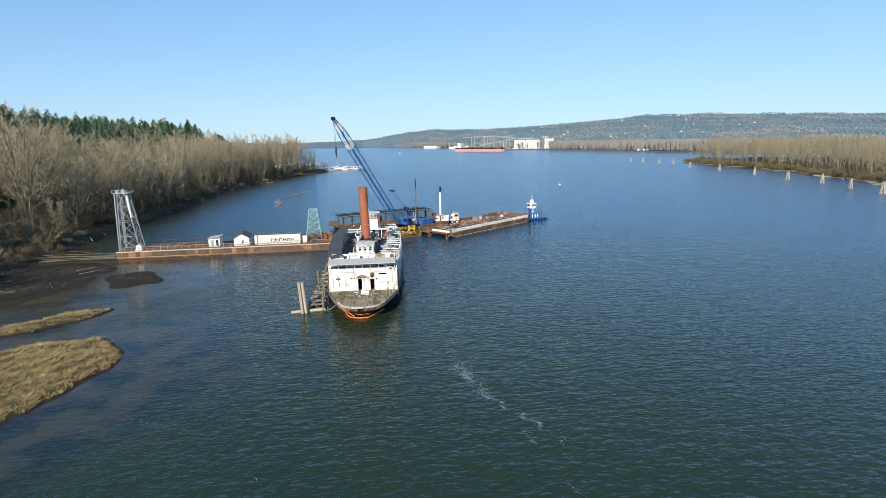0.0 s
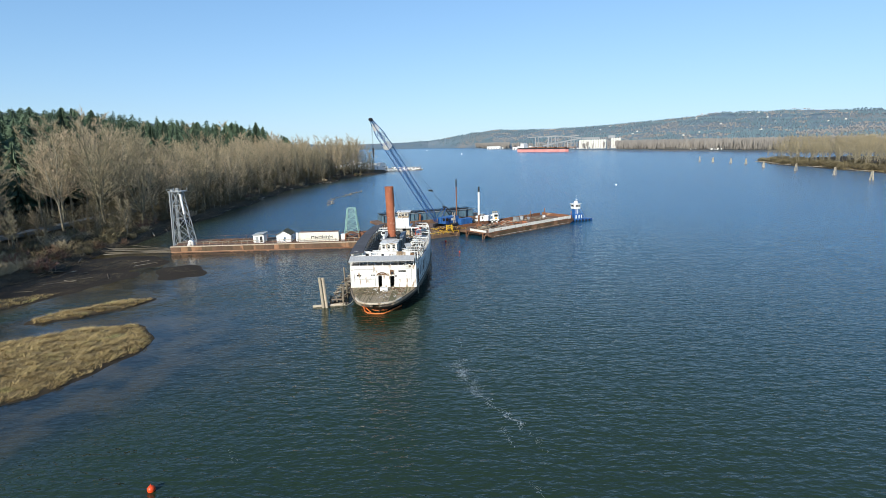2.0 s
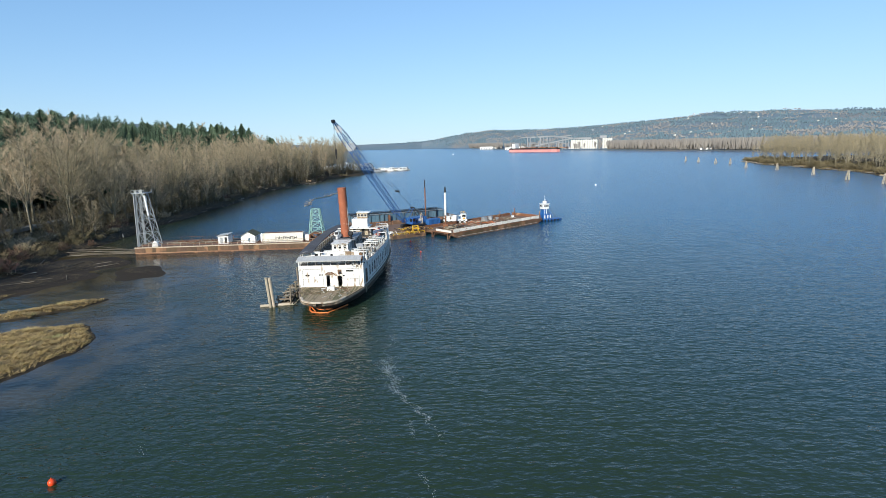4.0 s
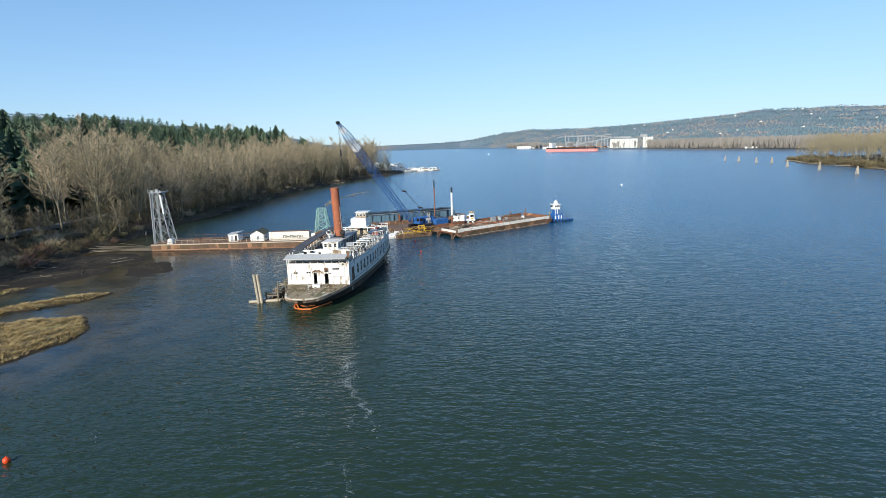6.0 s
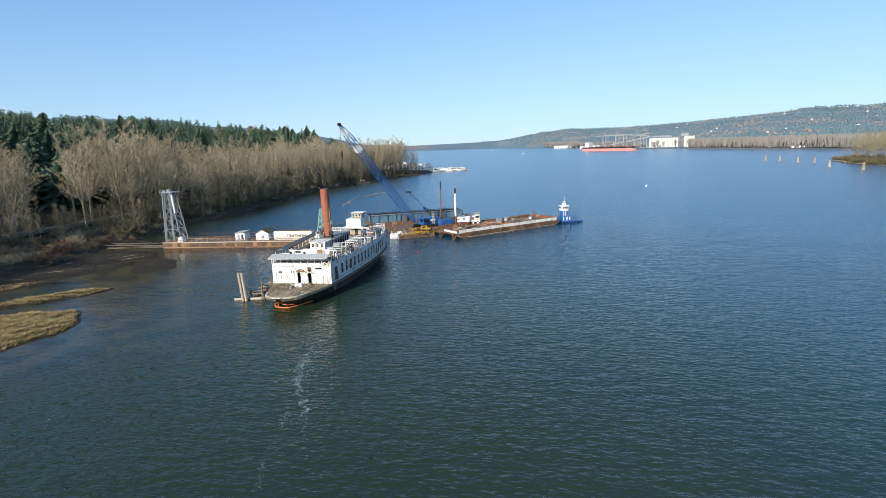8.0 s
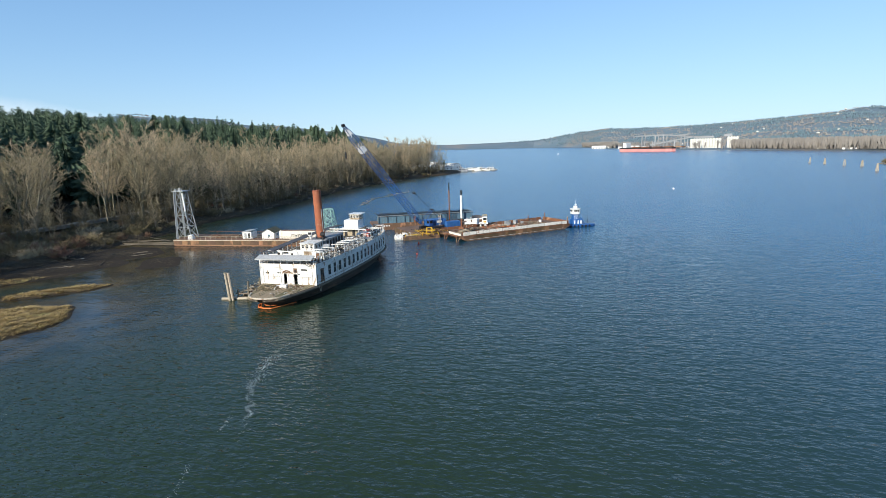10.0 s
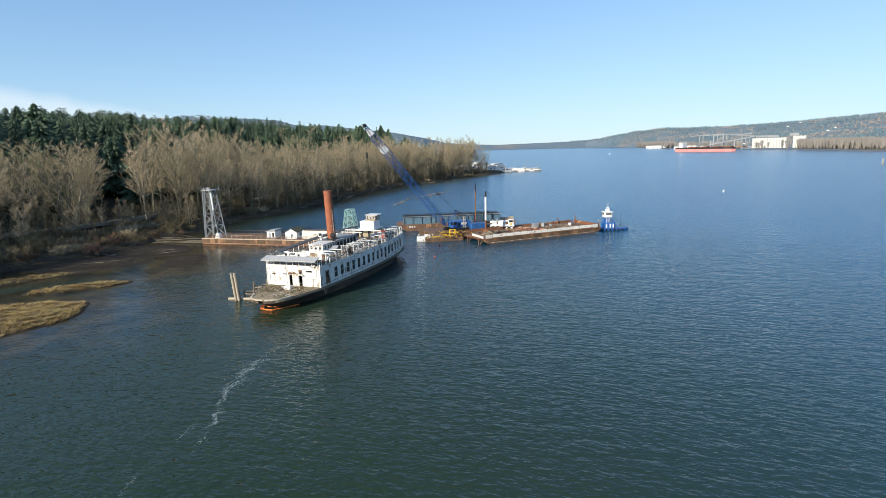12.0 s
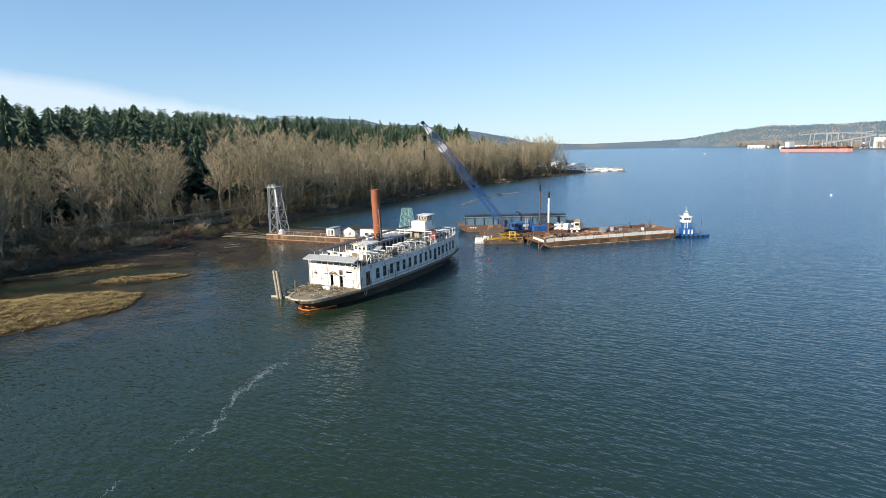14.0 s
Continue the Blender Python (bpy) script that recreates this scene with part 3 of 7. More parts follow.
# brown boarded doorway just behind the front corner on both sides
for s in (1, -1):
    slope = math.degrees(math.atan2(half(-16.4) - half(-17.4), 1.0))
    d = part("side_door", box(bmesh.new(), (0, -0.06, 0), (1.3, 0.06, 2.9), bevel=0.01), BROWN_DOOR, ferry, "broken brown side doorway")
    d.matrix_local = pose(s * (half(-16.9) - 0.05), -16.9, 4.4, 0, 0, (90 - slope) if s > 0 else (-90 + slope))
    plate("pane", (-0.2, -0.1, 0.6), (0.5, 0.03, 1.0), DARK_PANE, d)
    plate("pane", (0.35, -0.1, -0.4), (0.3, 0.03, 1.4), DARK_PANE, d)
# thin trim lines along the top and foot of the side walls
for s in (1, -1):
    for z, w in ((UPPER - 0.02, 0.12), (3.15, 0.07), (6.35, 0.06)):
        bm = bmesh.new()
        for i in range(40):
            a, b = V0 + (V1 - V0) * i / 40, V0 + (V1 - V0) * (i + 1) / 40
            tube(bm, (s * (half(a) - 0.02), a, z), (s * (half(b) - 0.02), b, z), w * 0.6, n=4, caps=False)
        part("trim", bm, WHITE if z > 6 else OLD_WOOD, ferry)

# front wall with its doors and small windows
FW = half(V0) - 0.05


def front_wall():
    bm = bmesh.new()
    cols = [(-FW, -5.4, None), (-5.4, -5.05, (4.9, 5.25)), (-5.05, -4.85, None), (-4.85, -4.5, (4.9, 5.25)), (-4.5, -2.55, None), (-2.55, -2.2, (5.0, 5.3)), (-2.2, -2.05, None), (-2.05, -1.7, (5.0, 5.3)), (-1.7, -1.05, None), (-1.05, -0.3, (2.95, 5.1)), (-0.3, 1.35, None), (1.35, 2.15, (2.95, 4.95)), (2.15, 2.4, None), (2.4, 2.75, (4.75, 5.1)), (2.75, 3.1, None), (3.1, 4.6, (5.75, 6.1)), (4.6, FW, None)]
    for a, b, hole in cols:
        if hole is None:
            box(bm, ((a + b) / 2, V0, (DECK + UPPER) / 2), (b - a, 0.18, UPPER - DECK))
        else:
            box(bm, ((a + b) / 2, V0, (hole[1] + UPPER) / 2), (b - a, 0.18, UPPER - hole[1]))
            if hole[0] > 3:
                box(bm, ((a + b) / 2, V0, (DECK + hole[0]) / 2), (b - a, 0.18, hole[0] - DECK))
    return bm


fwall = part("front_wall", front_wall(), WHITE, ferry, "peeling white front wall with two dark doorways")
# black sheet added behind the front openings as the shade inside
dark = bmesh.new()
box(dark, (0, V0 + 1.6, 5.0), (2 * FW - 0.4, 0.1, 4.1))
part("inner_partition", dark, BLACK, ferry)
for x, w, z0, z1 in ((-3.8, 4.2, 2.95, 6.4), (4.0, 3.5, 2.95, 6.4)):
    for nm, c, s in (("panel_strip", (x - w / 2, V0 - 0.11, (z0 + z1) / 2), (0.07, 0.05, z1 - z0)), ("panel_strip", (x + w / 2, V0 - 0.11, (z0 + z1) / 2), (0.07, 0.05, z1 - z0)), ("panel_strip", (x, V0 - 0.11, z1), (w, 0.05, 0.08)), ("panel_strip", (x, V0 - 0.11, 4.3), (w, 0.04, 0.05))):
        plate(nm, c, s, CASING, ferry)
arch = bmesh.new()
for i in range(10):
    a0, a1 = math.pi * i / 10, math.pi * (i + 1) / 10
    tube(arch, (-0.25 + 0.95 * math.cos(a0), V0 - 0.12, 5.15 + 0.55 * math.sin(a0)), (-0.25 + 0.95 * math.cos(a1), V0 - 0.12, 5.15 + 0.55 * math.sin(a1)), 0.09, n=5)
part("door_arch", arch, BROWN_DOOR, ferry, "brown arched door moulding")
plate("arch_board", (-0.25, V0 - 0.1, 5.35), (1.5, 0.04, 0.32), BROWN_DOOR, ferry)
plate("upper_hatch", (1.75, V0 - 0.1, 5.75), (0.8, 0.06, 1.0), BROWN_DOOR, ferry)
plate("hatch_opening", (1.8, V0 - 0.14, 5.6), (0.45, 0.03, 0.5), BLACK, ferry)
plate("door_leaf", (0.75, V0 - 0.13, 3.95), (0.85, 0.06, 1.9), CLEAN_WHITE, ferry)
for x in (-FW - 0.02, FW + 0.02):
    bar("corner_post", (x, V0 - 0.1, DECK), (x, V0 - 0.1, UPPER + 0.9), 0.16, WHITE, ferry)

# upper deck, sloped awning over the front, rail gap under it
bm = bmesh.new()
prism(bm, outline(V0 + 0.15, 31.0, 0.3), UPPER - 0.12, UPPER)
part("upper_deck", bm, STRIPPED, ferry, "stripped upper deck, grey and dirty")
bm = bmesh.new()
slab(bm, [(-6.55, -21.4, 8.5), (6.45, -20.9, 8.5), (6.45, -18.9, 9.1), (-6.55, -19.2, 9.1)], 0.12)
part("awning", bm, GREY_ROOF, ferry, "grey sloped sheet awning over the front wall")
for i in range(14):
    x = -6.3 + 12.5 * i / 13
    bar("awning_rib", (x, -21.4 + 0.038 * (x + 6.5), 8.5), (x, -19.2 + 0.023 * (x + 6.5), 9.1), 0.03, GREY_ROOF, ferry)
for i in range(9):
    x = -6.3 + 12.5 * i / 8
    bar("awning_post", (x, V0, UPPER - 0.1), (x, V0 - 0.2, 8.75), 0.12, WHITE, ferry)
bar("front_rail", (-6.4, V0 - 0.02, 7.75), (6.4, V0 - 0.02, 7.75), 0.08, WHITE, ferry)
bar("awning_fascia", (-6.55, -21.35, 8.42), (6.45, -20.85, 8.42), 0.1, GREY_ROOF, ferry, w2=0.2)
# broken white parapet pieces behind the awning
rnd = random.Random(5)
for x, w, h, z in ((-4.55, 3.4, 1.25, 8.85), (-2.05, 1.3, 0.5, 8.5), (-0.2, 2.2, 1.0, 8.75), (1.75, 1.4, 0.55, 9.1), (4.6, 1.7, 1.35, 8.6)):
    plate("parapet_panel", (x, -16.2, z), (w, 0.12, h), WHITE, ferry)
plate("parapet_panel", (3.1, -16.25, 8.6), (1.2, 0.1, 1.6), BEIGE, ferry)
plate("parapet_opening", (-3.6, -16.3, 8.8), (0.6, 0.06, 0.5), BLACK, ferry)
plate("parapet_opening", (-0.4, -16.3, 8.7), (0.5, 0.06, 0.45), BLACK, ferry)
plate("parapet_doorway", (5.7, -16.25, 8.2), (0.7, 0.08, 1.7), BROWN_DOOR, ferry)
for x in (-6.3, -2.6, -0.9, 1.4, 2.2, 5.4, 6.3):
    bar("parapet_post", (x, -16.2, UPPER), (x, -16.2, 9.3), 0.13, WHITE, ferry)
bar("parapet_rail", (-6.4, -16.2, 9.3), (6.4, -16.0, 9.25), 0.16, WHITE, ferry)

# dark strip of roof left along one side
bm = bmesh.new()
K = 16
for i in range(K):
    a, b = -17.5 + 40 * i / K, -17.5 + 40 * (i + 1) / K
    slab(bm, [(-half(a) - 0.1, a, 9.15), (-half(a) + 2.7, a, 9.45), (-half(b) + 2.7, b, 9.45), (-half(b) - 0.1, b, 9.15)], -0.14)
bmesh.ops.remove_doubles(bm, verts=bm.verts, dist=0.02)
bmesh.ops.recalc_face_normals(bm, faces=bm.faces)
part("side_roof", bm, DARK_ROOF, ferry, "long dark felt roof strip along one side")
for i in range(17):
    v = -17.4 + 40 * i / 16.2
    bar("roof_post", (-half(v) + 0.15, v, UPPER), (-half(v) + 0.15, v, 9.15), 0.11, WHITE, ferry)
    bar("roof_post", (-half(v) + 2.5, v, UPPER), (-half(v) + 2.5, v, 9.35), 0.11, WHITE, ferry)

# stripped frame of the promenade on the other side: posts, beams and rail
for i in range(18):
    v = -15.5 + 2.45 * i
    if v > 27:
        break
    w = half(v) - 0.25
    h = 9.1 + 0.12 * rnd.random() - (0.9 if i in (3, 9) else 0)
    bar("frame_post", (w, v, UPPER), (w, v + rnd.uniform(-0.1, 0.1), h), 0.13, WHITE, ferry)
    if i % 5 != 3:
        bar("frame_beam", (w, v, h), (w - 3.2, v + rnd.uniform(-0.3, 0.3), h + rnd.uniform(-0.1, 0.25)), 0.14, WHITE, ferry)
        bar("frame_post", (w - 3.1, v, UPPER), (w - 3.1, v, h), 0.12, WHITE, ferry)
    if i and i not in (4, 10):
        u = half(v - 2.45) - 0.25
        bar("frame_rail", (u, v - 2.45, 8.05), (w, v, 8.05), 0.07, WHITE, ferry)
        bar("frame_rail", (u, v - 2.45, 9.0), (w, v, 9.0), 0.11, WHITE, ferry)
        for k in range(1, 6):
            bar("baluster", lerp((u, v - 2.45, UPPER), (w, v, UPPER), k / 6), lerp((u, v - 2.45, 8.05), (w, v, 8.05), k / 6), 0.04, WHITE, ferry)
# stray studs, leaning posts and hanging lengths of rail
for i in range(70):
    v = -15 + 41 * rnd.random()
    x = rnd.choice((1, 1, 1, -0.4)) * (half(v) - rnd.uniform(0.4, 4.2))
    z = UPPER + rnd.uniform(0, 0.3)
    bar("stud", (x, v, z), (x + rnd.uniform(-0.7, 0.7), v + rnd.uniform(-0.9, 0.9), z + rnd.uniform(0.7, 2.1)), rnd.uniform(0.06, 0.13), rnd.choice((WHITE, WHITE, OLD_WOOD, PALE_WOOD)), ferry)
for i in range(26):
    v = -15 + 40 * rnd.random()
    x = half(v) - rnd.uniform(0.4, 4.4)
    bar("loose_beam", (x, v, rnd.uniform(7.4, 9.3)), (x + rnd.uniform(-1.6, 1.6), v + rnd.uniform(1.2, 4.0), rnd.uniform(7.3, 9.2)), rnd.uniform(0.08, 0.16), rnd.choice((WHITE, WHITE, OLD_WOOD)), ferry)
for i in range(16):
    v = -13 + 36 * rnd.random()
    plate("fallen_panel", (half(v) - rnd.uniform(1.2, 3.6), v, rnd.choice((UPPER + 0.25, 9.15, 9.3))), (rnd.uniform(0.9, 2.0), rnd.uniform(1.0, 2.6), 0.07), rnd.choice((WHITE, WHITE, GREY_ROOF)), ferry, rnd.uniform(-20, 20), rnd.uniform(-9, 9), rnd.uniform(-9, 9))
for v in (-17.8, -15.9):
    bm = bmesh.new()
    ring = [Vector((half(v) - 0.2, v + 0.8 * math.cos(math.pi * i / 8), 7.3 + 1.4 * math.sin(math.pi * i / 8))) for i in range(9)]
    rows = [[bm.verts.new(c + Vector((0.09 * math.cos(t), 0, 0.09 * math.sin(t))) + Vector((0, 0.06 * math.sin(t), 0))) for t in (0, 1.57, 3.14, 4.71)] for c in ring]
    for a, b in zip(rows, rows[1:]):
        for k in range(4):
            bm.faces.new((a[k], a[(k + 1) % 4], b[(k + 1) % 4], b[k]))
    part("arched_rail", bm, WHITE, ferry)

# deckhouse, engine casing and stack
bm = bmesh.new()
box(bm, (0.1, -7.6, 8.5), (3.6, 4.6, 2.7), bevel=0.04)
box(bm, (0.1, -7.7, 9.92), (4.0, 5.0, 0.14), bevel=0.03)
house = part("deckhouse", bm, WHITE, ferry, "small white deckhouse with a row of windows")
for x in (-1.1, 0.0, 1.1):
    window(house, (x + 0.1, -9.93, 9.2), 0.62, 0.7, 0)
for y in (-8.8, -7.4, -6.2):
    window(house, (1.93, y, 9.15), 0.7, 0.8, 90)
bm = bmesh.new()
slab(bm, [(-3.6, -12.4, 7.6), (2.3, -12.4, 7.6), (2.2, -10.1, 8.5), (-3.4, -10.1, 8.5)], 0.1)
part("sloped_skylight", bm, WHITE, ferry, "collapsed white sloped roof panel")
bm = bmesh.new()
box(bm, (0.1, 0.4, 8.5), (4.4, 11.0, 2.7), bevel=0.03)
box(bm, (0.1, 0.4, 9.93), (5.0, 11.4, 0.15), bevel=0.03)
casing = part("engine_casing", bm, CASING, ferry, "grey engine casing with dark vents")
for y in (-3.6, -1.9, -0.2, 1.5, 3.2, 4.9):
    plate("vent", (2.36, y, 8.75), (0.06, 1.0, 1.5), BLACK, casing)
    plate("batten", (2.38, y + 0.85, 8.6), (0.08, 0.12, 2.4), WHITE, casing)
bm = bmesh.new()
tube(bm, (0.1, -2.4, 9.8), (-0.25, -2.5, 21.75), 1.0, 0.98, 28, caps=False)
tube(bm, (-0.25, -2.5, 21.74), (0.1, -2.4, 12.0), 0.9, 0.9, 28, caps=True)
for z in (12.1, 15.2, 18.3, 21.6):
    f = (z - 9.8) / 11.95
    c = Vector((0.1 - 0.35 * f, -2.4 - 0.1 * f, z))
    tube(bm, c - Vector((0, 0, 0.09)), c + Vector((0, 0, 0.09)), 1.04, n=28)
part("smokestack", bm, STACK, ferry, "tall rusted red-brown steel smokestack with plate bands", smooth=False)
tube_bm = bmesh.new()
tube(tube_bm, (0.1, -2.4, 9.9), (0.1, -2.4, 10.3), 1.5, 1.2, 24)
part("stack_collar", tube_bm, BLACK, ferry)
for x, y in ((1.15, -3.7), (0.95, -1.2), (-1.0, -3.8)):
    bar("stack_guy", (x * 0.9, y * 0.75, 20.5), (x * 4.2, y * 2.3, 9.2), 0.025, BLACK, ferry)
bar("steam_pipe", (1.1, -2.8, 10.0), (0.85, -2.9, 17.2), 0.16, GALV, ferry, "tube")
for x in (-1.6, 1.7):
    bm = bmesh.new()
    tube(bm, (x, -4.4, 9.9), (x, -4.4, 11.0), 0.28, n=12)
    tube(bm, (x, -4.3, 11.15), (x, -4.85, 11.35), 0.36, 0.62, 14)
    part("ventilator_cowl", bm, CLEAN_WHITE if x < 0 else BLACK, ferry, "round ventilator cowl beside the stack", smooth=True)
    plate("cowl_mouth", (x, -4.9, 11.36), (0.8, 0.04, 0.8), BLACK, ferry)

# pilot house
bm = bmesh.new()
box(bm, (0.2, 19.2, 8.35), (4.6, 6.2, 2.4), bevel=0.03)
part("cabin_base", bm, BEIGE, ferry, "stained beige cabin wall under the pilot house")
for x in (-1.2, 1.1):
    plate("cabin_opening", (x, 16.07, 8.3), (0.8, 0.06, 1.7), BLACK, ferry)
bm = bmesh.new()
box(bm, (0.2, 18.6, 10.65), (4.2, 4.0, 2.2), bevel=0.03)
box(bm, (0.2, 18.4, 9.58), (5.4, 6.4, 0.14), bevel=0.02)
part("pilot_house_wall", bm, CLEAN_WHITE, ferry, "clean white boxy lower pilot house")
bm = bmesh.new()
box(bm, (0.7, 19.4, 12.45), (2.9, 2.6, 1.5), bevel=0.03)
cabin = part("pilot_cabin", bm, BEIGE, ferry, "small beige pilot cabin with dark windows")
for x in (-0.2, 0.7, 1.6):
    window(cabin, (x, 18.07, 12.6), 0.62, 0.62, 0)
for y in (18.8, 19.9):
    window(cabin, (2.17, y, 12.6), 0.7, 0.62, 90)
bm = bmesh.new()
box(bm, (0.9, 19.6, 13.28), (3.7, 3.5, 0.16), bevel=0.04)
part("pilot_roof", bm, CLEAN_WHITE, ferry, "white overhanging pilot house roof")
bar("roof_beam", (-5.4, 14.6, 9.55), (5.2, 14.8, 9.5), 0.28, WHITE, ferry)
bar("roof_beam", (-5.2, 11.8, 9.4), (1.0, 12.0, 9.4), 0.2, WHITE, ferry)
for x in (-5.3, -3.0, 3.2, 5.1):
    bar("beam_post", (x, 14.7, UPPER), (x, 14.7, 9.5), 0.18, WHITE, ferry)
bm = bmesh.new()
box(bm, (4.7, 17.0, 8.15), (1.7, 1.6, 1.95), bevel=0.08)
part("red_locker", bm, RED, ferry, "faded red locker on the upper deck")
for i in range(9):
    a = -1.35 + 2.7 * i / 8
    v, x = 29.5 + 1.2 * math.cos(a), 5.3 * math.sin(a)
    bar("stern_post", (x, v - 0.8, UPPER - 0.1), (x, v - 0.8, 8.3), 0.1, BLACK, ferry)
    if i:
        b = -1.35 + 2.7 * (i - 1) / 8
        bar("stern_rail", (5.3 * math.sin(b), 28.7 + 1.2 * math.cos(b), 8.2), (x, v - 0.8, 8.2), 0.09, BLACK, ferry)
bm = bmesh.new()
box(bm, (0, 33.6, 2.3), (3.0, 1.2, 1.9), bevel=0.25)
part("stern_fender", bm, BLACK, ferry, "black rubber stern fender")
# a slack hose hanging over the side near the front corner, and a long rope along the hull
bm = bmesh.new()
pts = [Vector((half(-18) + 0.12, -18.9 + 0.2 * i, 2.9 - 1.9 * math.sin(math.pi * i / 8))) for i in range(9)]
for p, q in zip(pts, pts[1:]):
    tube(bm, p, q, 0.08, n=6)
part("hanging_hose", bm, PALE_WOOD, ferry, "pale hose looped over the side")
bm = bmesh.new()
pts = [Vector((half(-15 + i) + 0.22, -15 + 1.2 * i, 1.75 + 0.09 * math.sin(i * 0.7) - 0.03 * i)) for i in range(26)]
pts = [Vector((half(p.y) + 0.2, p.y, p.z)) for p in pts]
for p, q in zip(pts, pts[1:]):
    tube(bm, p, q, 0.06, n=5)
part("side_rope", bm, OLD_WOOD, ferry)
# a lone lying box, posts and cleats on the bow
plate("white_crate", (0.4, -22.3, 3.0), (1.5, 0.9, 0.75), CLEAN_WHITE, ferry, 8)
plate("white_board", (-1.6, -21.2, 2.75), (1.4, 0.5, 0.12), WHITE, ferry, -25)
plate("brown_board", (3.0, -21.0, 2.77), (1.8, 0.4, 0.12), BROWN_DOOR, ferry, 20)
for x, v in ((-1.5, -28.6), (1.5, -28.6), (-4.2, -25.5), (4.2, -25.5)):
    bar("bollard", (x, v, DECK), (x, v, DECK + 0.55), 0.3, OLD_WOOD, ferry, "tube")
# worn pale coaming round the blunt bow
bm = bmesh.new()
rim = [(half(v) - 0.1, v) for v in (-27.2, -28.2, -29.0, -29.4, -29.8, -30.2, -30.45, -30.7, -30.87, -30.97)]
rim = [(x, v) for x, v in rim] + [(-x, v) for x, v in rim[::-1]]
for (x0, v0), (x1, v1) in zip(rim, rim[1:]):
    ln = math.hypot(x1 - x0, v1 - v0)
    box(bm, ((x0 + x1) / 2, (v0 + v1) / 2, DECK + 0.08), (ln + 0.1, 0.42, 0.3), math.degrees(math.atan2(v1 - v0, x1 - x0)), bevel=0.05)
part("bow_coaming", bm, WORN_RIM, ferry, "pale worn coaming round the blunt bow")
bm = bmesh.new()
tube(bm, (0, -28.9, 2.2), (0, -26.6, -0.6), 0.42, 0.34, 10)
part("stem_post", bm, HULL_DARK, ferry)


def rubble(name, label, cx, cy, z, rx, ry, count, mats, seed, big=1.0, twigs=False):
    """A loose heap of broken boards and sticks, too many to count."""
    r = random.Random(seed)
    bm = bmesh.new()
    for i in range(count):
        a, d = r.uniform(0, 6.28), math.sqrt(r.random())
        x, y = cx + rx * d * math.cos(a), cy + ry * d * math.sin(a)
        ln = r.uniform(0.4, 1.9) * big
        w = r.uniform(0.04, 0.09) if twigs else r.uniform(0.06, 0.3) * big
        zz = z + (1 - d * d) * r.random() * 0.5 * big
        box(bm, (x, y, zz + 0.06), (ln, w, r.uniform(0.03, 0.12) * big), r.uniform(0, 180), 0, r.uniform(-18, 18))
    me = bpy.data.meshes.new(name)
    for k, m in enumerate(mats):
        me.materials.append(m)
    bm.faces.ensure_lookup_table()
    for f in bm.faces:
        f.material_index = (f.index // 6) % len(mats)
    bm.to_mesh(me)
    bm.free()
    return tagged(new(name, me), label, "debris", kind="stuff")


rubble("brushwood", "heap of dead branches and weeds on the ferry bow deck", FX - 3.0, FY - 22.8, DECK + 0.06, 2.6, 2.8, 260, [OLD_WOOD, TWIG_OLIVE, DECK_WOOD], 3, 0.7, True)
rubble("deck_debris", "broken boards and scraps scattered on the bow deck", FX + 0.4, FY - 23.2, DECK + 0.08, 4.6, 4.2, 120, [PALE_WOOD, WHITE, BROWN_DOOR, DECK_WOOD], 4, 0.6)
rubble("upper_deck_debris", "broken boards and rubbish on the ferry upper deck", FX + 4.4, FY - 2, UPPER, 1.9, 18, 620, [OLD_WOOD, DARK_ROOF, PALE_WOOD, BROWN_DOOR, WHITE, STRIPPED], 6, 1.2)
rubble("front_deck_debris", "collapsed white and dark boards behind the awning", FX, FY - 14.2, UPPER, 5.6, 2.2, 260, [WHITE, DARK_ROOF, OLD_WOOD, WHITE], 7, 1.2)
rubble("rear_deck_debris", "dark rubbish heap by the pilot house", FX - 0.5, FY + 10.5, UPPER, 4.4, 4.5, 160, [DARK_ROOF, OLD_WOOD, RUST, WHITE], 8, 1.2)
rubble("stern_debris", "dark scrap heap on the ferry stern", FX, FY + 26.0, UPPER, 4.0, 3.0, 110, [DARK_ROOF, BLACK, OLD_WOOD, RUST], 9, 1.1)

# orange floating containment boom at the bow
boom_float = thing("containment_boom", "orange floating containment boom curled round the ferry bow", "boom", (0, 0, 0))
pts = [Vector(p) for p in ((-11.0, 106.0, 0.1), (-10.2, 102.6, 0.1), (-9.1, 99.6, 0.12), (-8.2, 97.2, 0.15), (-7.6, 94.6, 0.15), (-6.9, 93.4, 0.15), (-5.4, 92.8, 0.15), (-3.8, 92.9, 0.15), (-2.9, 94.2, 0.15), (-2.0, 96.0, 0.12), (-0.9, 98.0, 0.12))]
for p, q in zip(pts, pts[1:]):
    for k in range(3):
        bar("float", lerp(p, q, k / 3), lerp(p, q, (k + 0.92) / 3), 0.29, ORANGE, boom_float, "tube")
for p, q in (((-8.6, 97.6, 0.2), (-7.2, 95.4, 0.7)), ((-7.2, 95.4, 0.7), (-5.6, 94.0, 0.45)), ((-5.6, 94.0, 0.45), (-3.2, 94.2, 0.5)), ((-7.6, 96.0, 0.3), (-6.3, 93.3, 0.35))):
    bar("slack_float", p, q, 0.24, ORANGE, boom_float, "tube")

# ruined mooring beside the ferry
dolphin = thing("pile_cluster", "cluster of leaning weathered mooring piles", "piles", (-16.0, 97.5, 0))
